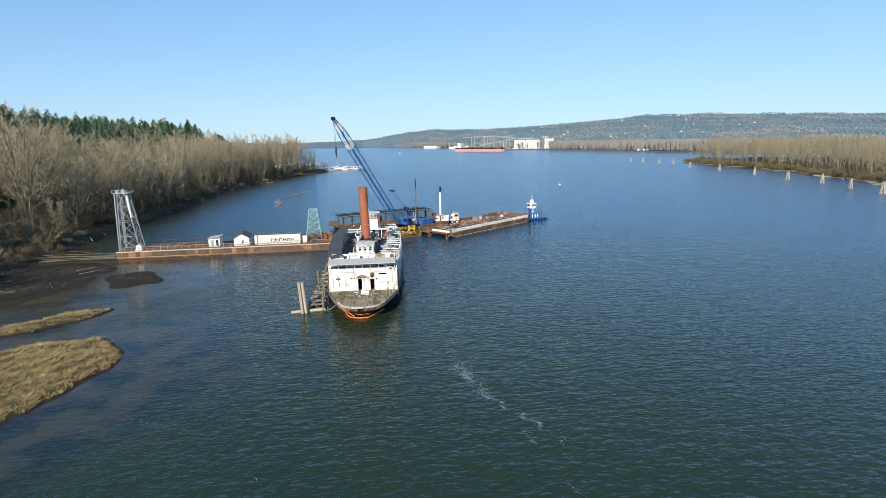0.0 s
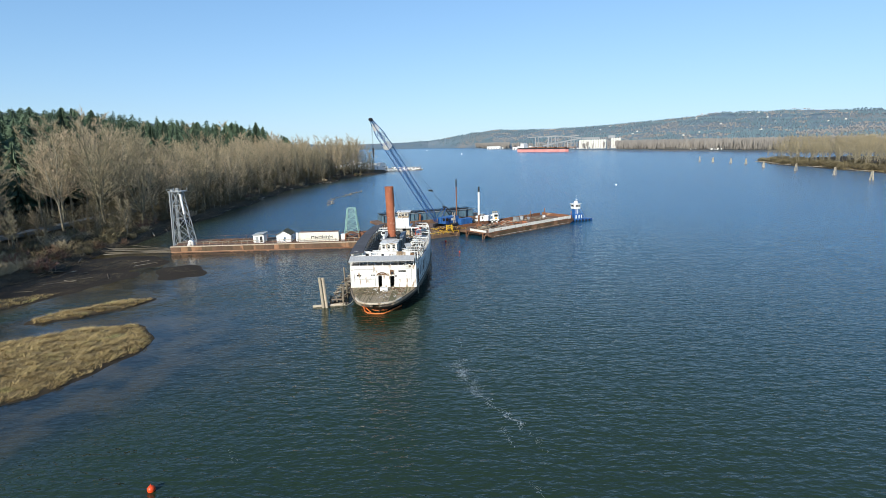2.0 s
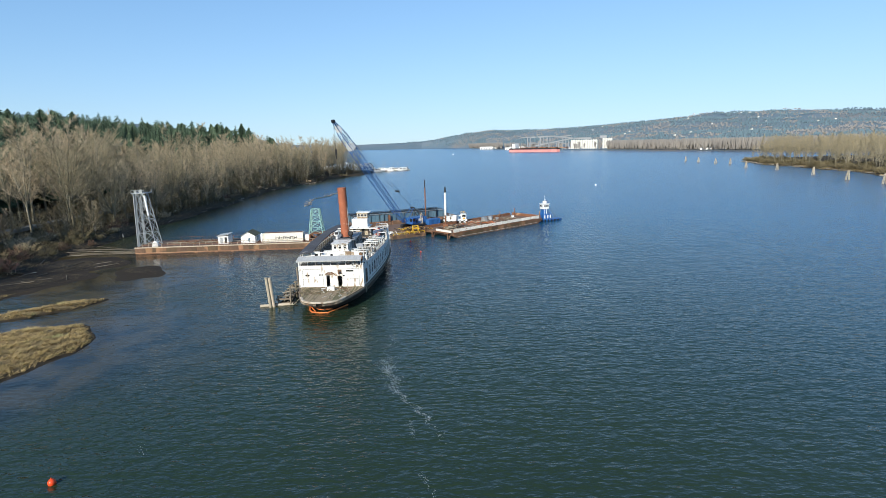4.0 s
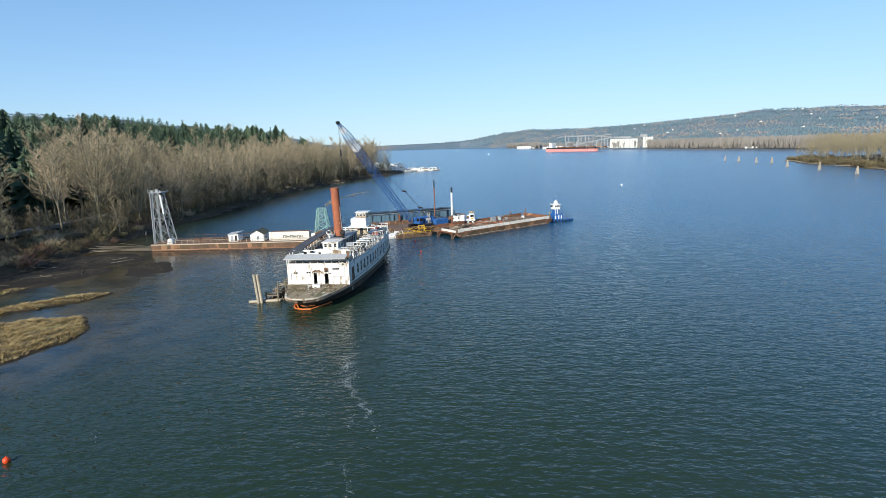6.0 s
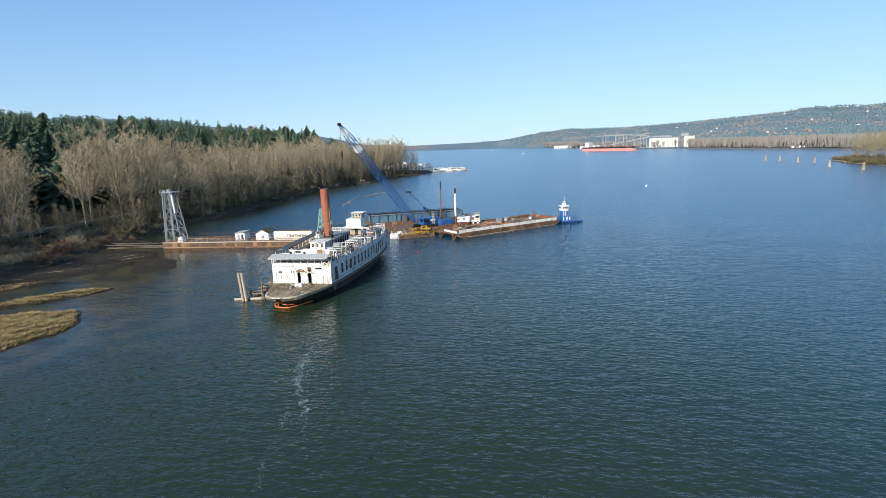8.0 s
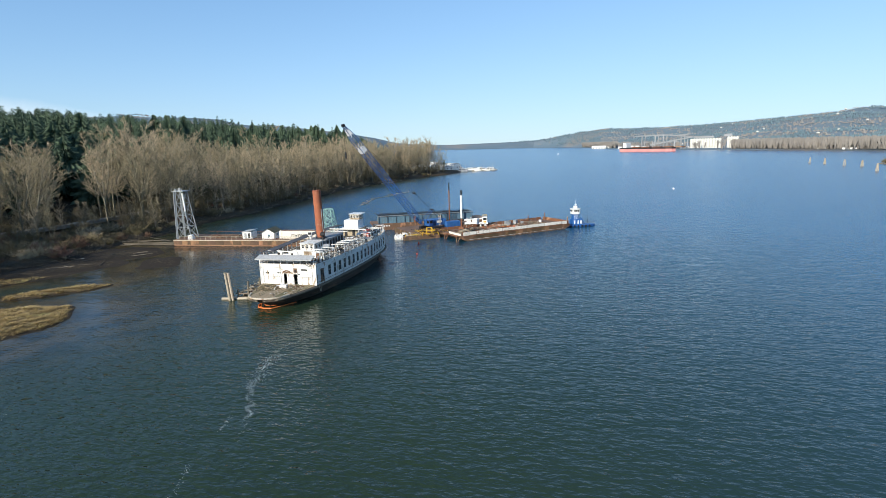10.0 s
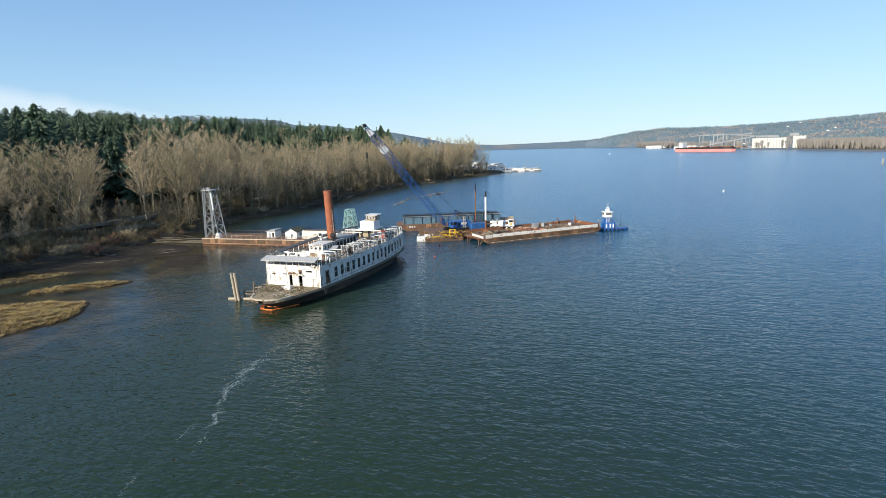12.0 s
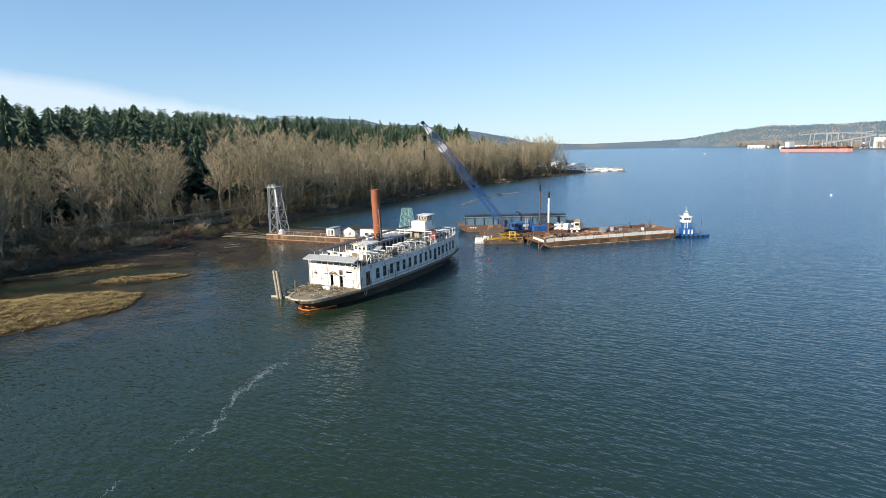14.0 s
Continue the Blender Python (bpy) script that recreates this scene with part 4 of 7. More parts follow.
for (x, y), (tx, ty), h, r in (((-0.1, 0.2), (-0.55, -0.2), 6.0, 0.6), ((0.55, 0.3), (0.02, 0.05), 5.9, 0.56), ((0.2, 1.1), (-0.25, 0.4), 5.7, 0.52)):
    bar("timber_pile", (x, y, -1.5), (tx, ty, h), r, OLD_WOOD if h < 5.8 else PALE_WOOD, dolphin, "tube")
    bar("pile_cap", (tx, ty, h), (tx, ty, h + 0.15), r * 1.12, PALE_WOOD, dolphin, "tube")
bar("cable_band", (-0.9, 0.2, 4.8), (0.7, 0.2, 4.8), 0.12, BLACK, dolphin)
log_raft = thing("log_raft", "waterlogged pale float logs at the foot of the piles", "raft", (-15.4, 98.6, 0))
for p, q, r in (((-3.0, -0.6, 0.15), (3.2, 0.6, 0.15), 0.6), ((-1.2, 0.6, 0.1), (3.6, 1.5, 0.1), 0.5), ((0.4, 2.0, 0.1), (1.6, 8.0, 0.1), 0.5), ((1.8, 2.0, 0.1), (2.4, 9.0, 0.1), 0.45)):
    bar("log", p, q, r, PALE_WOOD if r > 0.55 else OLD_WOOD, log_raft, "tube")
walkway = thing("broken_walkway", "collapsed timber walkway between piles beside the ferry", "walkway", (-13.9, 120, 0))
for i in range(10):
    v = -21 + 5.0 * i
    for x in (-1.0, 1.3):
        if rnd.random() < 0.85:
            bar("post", (x, v, -1.5), (x + rnd.uniform(-0.3, 0.3), v, 1.6 + 2.8 * rnd.random() ** 3), 0.36, OLD_WOOD, walkway, "tube")
    bar("cross_beam", (-1.5, v, 1.15 + rnd.uniform(-0.4, 0.3)), (1.7, v + 0.3, 1.2), 0.28, OLD_WOOD, walkway)
for x in (-1.1, 0.1, 1.2):
    for i in range(8):
        v = -21 + 5.9 * i
        bar("stringer", (x, v, 1.45 + rnd.uniform(-0.6, 0.2)), (x + rnd.uniform(-0.3, 0.3), v + 6.2, 1.45 + rnd.uniform(-0.7, 0.2)), 0.24, OLD_WOOD, walkway)
for i in range(110):
    v = -21.5 + 47 * i / 110
    if rnd.random() < 0.62:
        plate("plank", (rnd.uniform(-0.3, 0.3), v, 1.62 + rnd.uniform(-0.25, 0.1)), (rnd.uniform(1.4, 3.0), 0.28, 0.07), rnd.choice((OLD_WOOD, PALE_WOOD, PALE_WOOD, DECK_WOOD)), walkway, rnd.uniform(-14, 14), rnd.uniform(-6, 6), rnd.uniform(-8, 8))
bar("mast_post", (0.6, 24.5, -1), (0.4, 24.5, 7.0), 0.34, PALE_WOOD, walkway, "tube")
mooring = thing("mooring_line", "slack pale mooring rope from the ferry bow to the float", "rope", (0, 0, 0))
bm = bmesh.new()
pts = [Vector((-12.8 + 3.2 * t, 98.8 - 4.6 * t, 0.3 + 2.2 * t * t)) for t in [i / 8 for i in range(9)]]
for p, q in zip(pts, pts[1:]):
    tube(bm, p, q, 0.06, n=5)
part("rope", bm, PALE_WOOD, mooring)
# ---- the long work barge by the west bank ----
WB_TURN = 3.4
wbarge = thing("work_barge", "long low rusty steel barge with a pale handrail", "barge", (-76.0, 156.0, 0), WB_TURN)
WL, WW, WD = 62.0, 12.0, 2.15


def barge_hull(length, width, depth, rake, draft=0.8):
    bm = bmesh.new()
    prof = [(0, depth), (0, depth - 0.8), (rake, -draft), (length - rake, -draft), (length, depth - 0.8), (length, depth)]
    a = [bm.verts.new((x, 0, z)) for x, z in prof]
    b = [bm.verts.new((x, width, z)) for x, z in prof]
    bm.faces.new(a)
    bm.faces.new(b[::-1])
    for i in range(len(prof)):
        j = (i + 1) % len(prof)
        bm.faces.new((a[j], a[i], b[i], b[j]))
    bmesh.ops.recalc_face_normals(bm, faces=bm.faces)
    bmesh.ops.bevel(bm, geom=list(bm.edges), offset=0.06, segments=1, affect="EDGES")
    return bm


part("hull", barge_hull(WL, WW, WD, 0.4), BARGE_SIDE, wbarge, "rust-brown barge side with orange water stains")
plate("deck", (WL / 2, WW / 2, WD + 0.03), (WL - 0.4, WW - 0.4, 0.06), BARGE_DECK, wbarge)
for i in range(20):
    plate("side_plate", (1.6 + 3.1 * i, -0.015, 1.25), (3.04, 0.05, 1.5), BARGE_SIDE, wbarge)
bar("rub_strake", (0, -0.08, WD - 0.12), (WL, -0.08, WD - 0.12), 0.2, PALE_WOOD, wbarge, w2=0.26)
bar("rub_strake", (0, -0.05, 0.35), (WL, -0.05, 0.35), 0.12, RUST, wbarge, w2=0.3)
for i in range(32):
    x = 2.2 + 59 * i / 31
    bar("rail_post", (x, 0.3, WD), (x, 0.3, WD + 1.15), 0.09, PALE_WOOD, wbarge)
for z in (0.6, 1.12):
    bar("handrail", (2.2, 0.3, WD + z), (61.2, 0.3, WD + z), 0.08, PALE_WOOD if z > 1 else RUST, wbarge)
for i in range(16):
    x = 6 + 50 * i / 15
    bar("far_rail_post", (x, WW - 0.4, WD), (x, WW - 0.4, WD + 1.1), 0.08, RUST, wbarge)
bar("far_handrail", (6, WW - 0.4, WD + 1.08), (56, WW - 0.4, WD + 1.08), 0.07, RUST, wbarge)


def on_wb(x, y, z=WD + 0.06):
    return wbarge.matrix_world @ Vector((x, y, z))


def gabled_hut(name, label, at, rz, sx, sy, wall_h, ridge_h, wall, roof, ridge_along_y=True):
    t = thing(name, label, "hut", at, rz)
    bm = bmesh.new()
    prof = [(-sx / 2, 0), (sx / 2, 0), (sx / 2, wall_h), (0, ridge_h), (-sx / 2, wall_h)]
    a = [bm.verts.new((x, 0, z)) for x, z in prof]
    b = [bm.verts.new((x, sy, z)) for x, z in prof]
    bm.faces.new(a)
    bm.faces.new(b[::-1])
    for i in range(5):
        j = (i + 1) % 5
        bm.faces.new((a[j], a[i], b[i], b[j]))
    bmesh.ops.recalc_face_normals(bm, faces=bm.faces)
    part("wall", bm, wall, t)
    for s in (1, -1):
        bm = bmesh.new()
        slab(bm, [(s * (sx / 2 + 0.3), -0.35, wall_h - 0.08), (s * (sx / 2 + 0.3), sy + 0.3, wall_h - 0.08), (0, sy + 0.3, ridge_h + 0.1), (0, -0.35, ridge_h + 0.1)], 0.09 * s)
        bmesh.ops.recalc_face_normals(bm, faces=bm.faces)
        part("roof", bm, roof, t)
    return t


hut = gabled_hut("hut", "small white gabled hut with a mossy roof on the barge", on_wb(33.7, 1.6), WB_TURN, 4.3, 5.5, 2.3, 3.5, CLEAN_WHITE, SHINGLE)
plate("door", (0.3, -0.04, 1.05), (0.55, 0.06, 1.1), BOX_BLUE, hut, ry=20)
window(hut, (2.17, 2.2, 1.4), 0.8, 0.8, 90)
shed = thing("shed", "small white flat-roofed shed on the barge", "shed", on_wb(26.0, 1.8), WB_TURN)
bm = bmesh.new()
box(bm, (0, 2.0, 1.15), (3.2, 3.8, 2.3), bevel=0.03)
part("wall", bm, CLEAN_WHITE, shed)
bm = bmesh.new()
slab(bm, [(-1.85, -0.2, 2.3), (1.85, -0.2, 2.75), (1.85, 4.2, 2.85), (-1.85, 4.2, 2.4)], -0.12)
bmesh.ops.recalc_face_normals(bm, faces=bm.faces)
part("roof", bm, GREY_ROOF, shed)
plate("door", (-0.5, 0.06, 1.05), (0.8, 0.06, 1.8), GALV, shed)
plate("dark_doorway", (0.8, 0.06, 1.1), (0.7, 0.06, 1.7), BLACK, shed)


def container(name, label, at, rz, length, paint, top_mat, marks=False, group="", h=2.6):
    t = thing(name, label, "container", at, rz, group)
    bm = bmesh.new()
    box(bm, (length / 2, 1.22, h / 2), (length - 0.2, 2.3, h - 0.1))
    part("shell", bm, paint, t)
    k = int(length / 0.6)
    for i in range(k):
        x = 0.35 + (length - 0.7) * i / (k - 1)
        plate("rib", (x, 0.06, h / 2), (0.26, 0.06, h - 0.3), paint, t)
        plate("roof_rib", (x, 1.22, h - 0.02), (0.26, 2.2, 0.06), top_mat, t)
    # top sheet; in black it stands for the shade inside an open box
    plate("roof_sheet", (length / 2, 1.22, h - 0.03), (length - 0.3, 2.1, 0.05), top_mat, t)
    for x in (0.08, length - 0.08):
        for y in (0.08, 2.36):
            bar("corner_post", (x, y, 0), (x, y, h), 0.16, paint, t)
    for z in (0.08, h - 0.08):
        bar("side_rail", (0, 0.06, z), (length, 0.06, z), 0.14, paint, t)
        bar("side_rail", (0, 2.38, z), (length, 2.38, z), 0.14, paint, t)
    if marks:
        for i in range(6):
            x = 3.9 + i * 1.12
            plate("dark_mark", (x, 0.0, 1.35), (0.2, 0.03, 0.95), BLACK, t)
            plate("dark_mark", (x + 0.42, 0.0, 1.62 - 0.28 * (i % 2)), (0.5, 0.03, 0.2), BLACK, t)
            plate("dark_mark", (x + 0.7, 0.0, 1.35 - 0.2 * (i % 3 == 1)), (0.16, 0.03, 0.75), BLACK, t)
    return t


container("shipping_container", "long cream shipping container with dark lettering marks and rusty roof", on_wb(38.4, 1.3), WB_TURN, 12.2, CREAM_BOX, RUST, True, h=2.9)
box_w = thing("equipment_box", "white equipment box beside the container", "box", on_wb(51.8, 2.0), WB_TURN)
bm = bmesh.new()
box(bm, (0, 0.8, 1.0), (1.3, 1.6, 2.0), bevel=0.06)
part("body", bm, CLEAN_WHITE, box_w)
tank = thing("round_tank", "small white tank on the hut side of the container", "tank", on_wb(37.6, 3.0), WB_TURN)
bm = bmesh.new()
tube(bm, (0, 0, 0), (0, 0, 2.3), 0.45, n=16)
tube(bm, (0, 0, 2.3), (0, 0, 2.75), 0.45, 0.12, 16)
part("body", bm, CLEAN_WHITE, tank, smooth=False)


def lattice_tower(name, label, at, rz, base, top, h, levels, w, steel, lean=(0, 0)):
    """A braced steel tower on four legs."""
    t = thing(name, label, "tower", at, rz)
    def corner(k, f):
        sx, sy = ((-1, -1), (1, -1), (1, 1), (-1, 1))[k]
        return Vector((sx * (base[0] * (1 - f) + top[0] * f) / 2 + lean[0] * f, sy * (base[1] * (1 - f) + top[1] * f) / 2 + lean[1] * f, h * f))
    for k in range(4):
        bar("leg", corner(k, 0), corner(k, 1), w * 1.9, steel, t)
        j = (k + 1) % 4
        for i in range(levels):
            f0, f1 = i / levels, (i + 1) / levels
            bar("brace", corner(k, f0), corner(j, f1), w, steel, t)
            bar("brace", corner(j, f0), corner(k, f1), w, steel, t)
            bar("strut", corner(k, f1), corner(j, f1), w, steel, t)
    return t


gtower = lattice_tower("steel_gantry_tower", "grey lattice steel gantry tower on the end of the barge", on_wb(3.4, 3.4), WB_TURN, (5.0, 4.2), (2.0, 3.2), 16.3, 4, 0.12, GALV, (-0.9, 0))
bar("upright", (-2.8, -2.1, 0), (-2.5, -1.6, 16.3), 0.4, GALV, gtower)
bar("upright", (-2.8, 2.1, 0), (-2.5, 1.6, 16.3), 0.4, GALV, gtower)
plate("head_platform", (-0.9, 0, 16.3), (4.4, 4.0, 0.25), GALV, gtower)
for x in (-2.9, 1.0):
    for y in (-2.3, 2.3):
        bar("platform_post", (x, y, 16.3), (x, y, 17.2), 0.1, GALV, gtower)
bar("platform_rail", (-2.9, -2.3, 17.2), (1.0, -2.3, 17.2), 0.09, GALV, gtower)
bar("hoist_leg", (0.6, -1.6, 15.6), (1.2, -1.9, 9.5), 0.55, CLEAN_WHITE, gtower, "tube")
bm = bmesh.new()
tube(bm, (-0.2, -1.9, 16.9), (-0.2, -1.5, 16.9), 0.55, n=18)
tube(bm, (-1.8, -1.9, 16.8), (-1.8, -1.5, 16.8), 0.4, n=18)
part("sheave", bm, GALV, gtower)
bm = bmesh.new()
tube(bm, (2.4, -2.6, 0.8), (2.4, -1.3, 0.8), 0.8, n=16)
box(bm, (2.4, -1.9, 0.25), (1.8, 1.8, 0.5))
part("winch_drum", bm, CLEAN_WHITE, gtower)
lattice_tower("green_lattice_tower", "pale green lattice tower on a rusty frame", on_wb(54.6, 3.6, WD + 2.3), WB_TURN, (4.2, 4.2), (2.3, 2.3), 7.6, 4, 0.1, GREEN_STEEL)
frame_ob = lattice_tower("rusty_tower_frame", "rusty steel support frame under the green tower", on_wb(54.8, 3.6), WB_TURN, (4.4, 4.4), (4.0, 4.0), 2.25, 1, 0.2, RUST)
plate("frame_top", (0, 0, 2.25), (4.4, 4.4, 0.14), RUST, frame_ob)
winch = thing("deck_winch", "rusty deck winch with two drums", "winch", on_wb(58.6, 3.0), WB_TURN)
bm = bmesh.new()
box(bm, (0, 0, 0.35), (3.0, 2.4, 0.7), bevel=0.05)
tube(bm, (-1.0, -0.9, 1.5), (-1.0, 1.1, 1.5), 0.9, n=16)
tube(bm, (0.9, -0.9, 1.3), (0.9, 1.1, 1.3), 0.75, n=16)
box(bm, (0, 1.2, 1.7), (2.4, 0.2, 1.6))
part("frame", bm, RUST, winch)
rubble("barge_scrap", "low heaps of rusty scrap and pipe along the barge deck", on_wb(16, 6).x, on_wb(16, 6).y, WD + 0.05, 9, 3.6, 170, [RUST, BARGE_DECK, OLD_WOOD], 12, 1.3)
rubble("barge_clutter", "dark clutter lying behind the huts on the barge", on_wb(44, 8).x, on_wb(44, 8).y, WD + 0.05, 12, 2.0, 120, [RUST, BLACK, GALV], 13, 1.2)
gang = thing("gangway_logs", "bleached logs and broken gangway from the barge to the bank", "gangway", (-77, 157.5, 0))
for i in range(8):
    y = rnd.uniform(-2, 6)
    bar("log", (1.0 + rnd.uniform(-2, 1), y, 0.45), (-14 - rnd.uniform(0, 8), y + rnd.uniform(-5, 8), 0.5 + rnd.random() * 0.8), rnd.uniform(0.1, 0.2), STRIPPED, gang, "tube")

# ---- scrap barge with cream bulwarks ----
SB_TURN = 42.0
sbarge = thing("scrap_barge", "rusty flat deck barge with cream bulwark panels, loaded with debris", "barge", (21.0, 171.2, 0), SB_TURN)
SL, SW, SD = 47.8, 15.5, 1.85
part("hull", barge_hull(SL, SW, SD, 4.2), BARGE_SIDE, sbarge, "brown rust-streaked barge side")
plate("deck", (SL / 2, SW / 2, SD + 0.03), (SL - 0.5, SW - 0.5, 0.06), BARGE_DECK, sbarge)
k = 17
for i in range(k):
    x0 = 1.0 + (SL - 2.2) * i / k
    plate("bulwark_panel", (x0 + 1.3, 0.3, SD + 0.62), (2.52, 0.12, 1.1 + 0.06 * ((i * 7) % 3)), BULWARK, sbarge, ry=0.5 * ((i * 5) % 3 - 1))
    bar("bulwark_stay", (x0, 0.42, SD), (x0, 0.42, SD + 1.3), 0.14, RUST, sbarge)
    plate("far_bulwark_panel", (x0 + 1.3, SW - 0.3, SD + 0.55), (2.5, 0.12, 1.0), RUST, sbarge)
for i in range(6):
    plate("end_bulwark_panel", (SL - 0.4, 1.6 + 2.45 * i, SD + 0.6), (0.12, 2.4, 1.1), RUST, sbarge)
    if i < 3:
        plate("front_panel", (0.4, 2.0 + 2.6 * i, SD + 0.4), (0.12, 2.5, 0.7), BULWARK, sbarge)
for i in range(14):
    plate("side_plate", (4.6 + 2.95 * i, -0.015, 1.25), (2.9, 0.05, 1.7), BARGE_SIDE, sbarge)
bar("rub_strake", (3.0, -0.08, 0.5), (SL - 3, -0.08, 0.5), 0.14, BULWARK, sbarge, w2=0.05)
bar("rub_strake", (0.2, -0.07, SD - 0.1), (SL - 0.2, -0.07, SD - 0.1), 0.16, RUST, sbarge)
for i in range(11):
    x = 3.2 + (SL - 6) * i / 10
    bar("side_rib", (x, -0.01, 0.05), (x, -0.01, SD - 0.1), 0.06, BARGE_SIDE, sbarge)
for x, y, h in ((SL - 0.9, SW - 2.2, 3.0), (SL - 0.6, 0.8, 2.6), (SL - 8.0, SW - 0.8, 2.4)):
    bar("mooring_post", (x, y, SD), (x, y, SD + h), 0.34, RUST, sbarge, "tube")
# trestle legs under the open front end
for y in (0.6, 8.4):
    bar("trestle_leg", (-1.3, y, -0.6), (-0.1, y, 1.4), 0.22, RUST, sbarge)
    bar("trestle_leg", (-1.5, y, -0.6), (-1.4, y, 1.8), 0.26, RUST, sbarge)
    bar("trestle_beam", (-1.6, y, 1.85), (0.2, y, 1.85), 0.24, RUST, sbarge)
for p, q in (((-1.5, 0, 2.05), (-1.5, 9, 2.05)),):
    bar("trestle_beam", p, q, 0.22, RUST, sbarge)


def on_sb(x, y, z=SD + 0.06):
    return sbarge.matrix_world @ Vector((x, y, z))


for k2, (x, y, rx, ry, n2, mats, b) in enumerate(((9, 8, 6, 5, 200, [RUST, PALE_WOOD, OLD_WOOD, BLACK], 1.7), (22, 9, 8, 5, 200, [RUST, BARGE_DECK, PALE_WOOD, ORANGE], 1.3), (36, 8, 8, 5, 170, [RUST, BARGE_DECK, OLD_WOOD, PALE_WOOD], 1.2))):
    c = on_sb(x, y)
    rubble("scrap_heap", ("dark rusty scrap heap", "rust-red and pale demolition debris", "low brown rubble")[k2] + " on the scrap barge deck", c.x, c.y, SD + 0.06, rx * 0.85, ry * 1.1, n2, mats, 20 + k2, b)
for i, (x, y, s) in enumerate(((27, 11, 1.5), (28.6, 12.4, 1.2), (31.5, 12, 1.3), (41, 9, 1.0), (33.5, 10.5, 0.9))):
    c = on_sb(x, y)
    crate = thing("crate", "pale grey equipment box on the scrap barge deck", "box", c, 30 + 20 * i, "boxes on the scrap barge")
    bm = bmesh.new()
    box(bm, (0, 0, s * 0.5), (s * 1.2, s, s), bevel=0.06)
    part("body", bm, (GALV, CLEAN_WHITE)[i % 2], crate)
    plate("lid", (0, 0, s + 0.04), (s * 1.3, s * 1.1, 0.08), GALV, crate)

# ---- crane barge, crane and spuds ----
cbase = thing("crane_barge", "cluttered rusty crane barge deck with yellow fittings", "barge", (7.6, 189.5, 0), 40)
bm = bmesh.new()
box(bm, (3.0, 1.75, 0.75), (30.0, 14.5, 2.3), bevel=0.1)
part("hull", bm, BARGE_SIDE, cbase)
plate("deck", (3.0, 1.75, 1.93), (29.6, 14.1, 0.06), BARGE_DECK, cbase)
c = cbase.matrix_world @ Vector((-4, -5.5, 1.95))
rubble("crane_deck_gear", "chains, timber and rusty gear on the crane barge deck", c.x, c.y, 1.95, 7.0, 3.0, 190, [RUST, OLD_WOOD, YELLOW, BLACK], 31, 1.2)
c = cbase.matrix_world @ Vector((11, -2, 1.95))
rubble("timber_heap", "heap of dark timber and steel beside the spuds", c.x, c.y, 1.95, 4.0, 4.0, 150, [OLD_WOOD, RUST, BLACK, PALE_WOOD], 32, 1.8)
yf = thing("yellow_frame", "yellow steel safety cage at the crane barge edge", "frame", (8.7, 177.4, 1.96), 10)
for x in (-0.9, 0.9):
    for y in (0, 1.4):
        bar("post", (x, y, 0), (x, y, 1.9), 0.2, YELLOW, yf)
    bar("rail", (x, 0, 1.85), (x, 1.4, 1.85), 0.16, YELLOW, yf)
for z in (0.9, 1.85):
    bar("rail", (-0.9, 0, z), (0.9, 0, z), 0.16, YELLOW, yf)
low = thing("float_pontoon", "low rusty pontoon with yellow edge beside the crane barge", "pontoon", (3.5, 177.0, 0), 32)
bm = bmesh.new()
box(bm, (2, 0, 0.5), (13, 5.5, 1.3), bevel=0.08)
part("hull", bm, BARGE_SIDE, low)
for i in range(7):
    bar("edge_post", (-4 + 2.0 * i, -2.6, 1.1), (-4 + 2.0 * i, -2.6, 1.9), 0.14, YELLOW, low)
bar("edge_rail", (-4, -2.6, 1.85), (8, -2.6, 1.85), 0.13, YELLOW, low)
rubble("pontoon_gear", "tan and rusty clutter heaped on the pontoon", 4.8, 178.2, 1.15, 5.0, 2.4, 150, [PALE_WOOD, RUST, YELLOW, OLD_WOOD], 33, 1.3)

crane = thing("crawler_crane", "large blue lattice boom crawler crane on a barge", "crane", (7.3, 187.0, 1.96), 0)
CR = Vector((7.3, 187.0, 1.96))
tip, foot = Vector((-14.1, 161.5, 38.3)) - CR, Vector((4.2, 184.6, 4.0)) - CR
aim = (tip - foot).normalized()
yaw_c = math.degrees(math.atan2(aim.y, aim.x))
for s in (-1, 1):
    bm = bmesh.new()
    box(bm, (0, 2.6 * s, 0.6), (7.4, 1.1, 1.15), bevel=0.3)
    tr = part("track", bm, BLACK, crane, "black crawler track")
    tr.matrix_local = pose(0, 0, 0, 0, 0, yaw_c)
bm = bmesh.new()
box(bm, (-1.5, 0, 2.35), (7.6, 3.6, 2.3), bevel=0.15)
box(bm, (-4.6, 0, 2.2), (1.6, 4.2, 1.9), bevel=0.25)
tube(bm, (0, 0, 1.0), (0, 0, 1.3), 1.5, n=20)
body = part("house", bm, BLUE, crane, "blue machinery house")
body.matrix_local = pose(0, 0, 0, 0, 0, yaw_c)
for s in (-1, 1):
    plate("white_panel", (-2.2, 1.83 * s, 2.6), (2.4, 0.05, 0.8), CLEAN_WHITE, body)
    for i in range(4):
        plate("louvre", (-0.2 - 0.5 * i + 1.5, 1.82 * s, 2.2), (0.3, 0.05, 1.2), BLACK, body)
bm = bmesh.new()
box(bm, (2.0, 1.6, 2.5), (1.8, 1.4, 2.3), bevel=0.1)
cab = part("cab", bm, BLUE, crane)
cab.matrix_local = pose(0, 0, 0, 0, 0, yaw_c)
plate("pane", (2.92, 1.6, 2.9), (0.05, 1.1, 1.0), DARK_PANE, cab)
plate("pane", (2.0, 2.32, 2.9), (1.2, 0.05, 1.0), DARK_PANE, cab)
side = aim.cross(Vector((0, 0, 1))).normalized()
up = side.cross(aim).normalized()


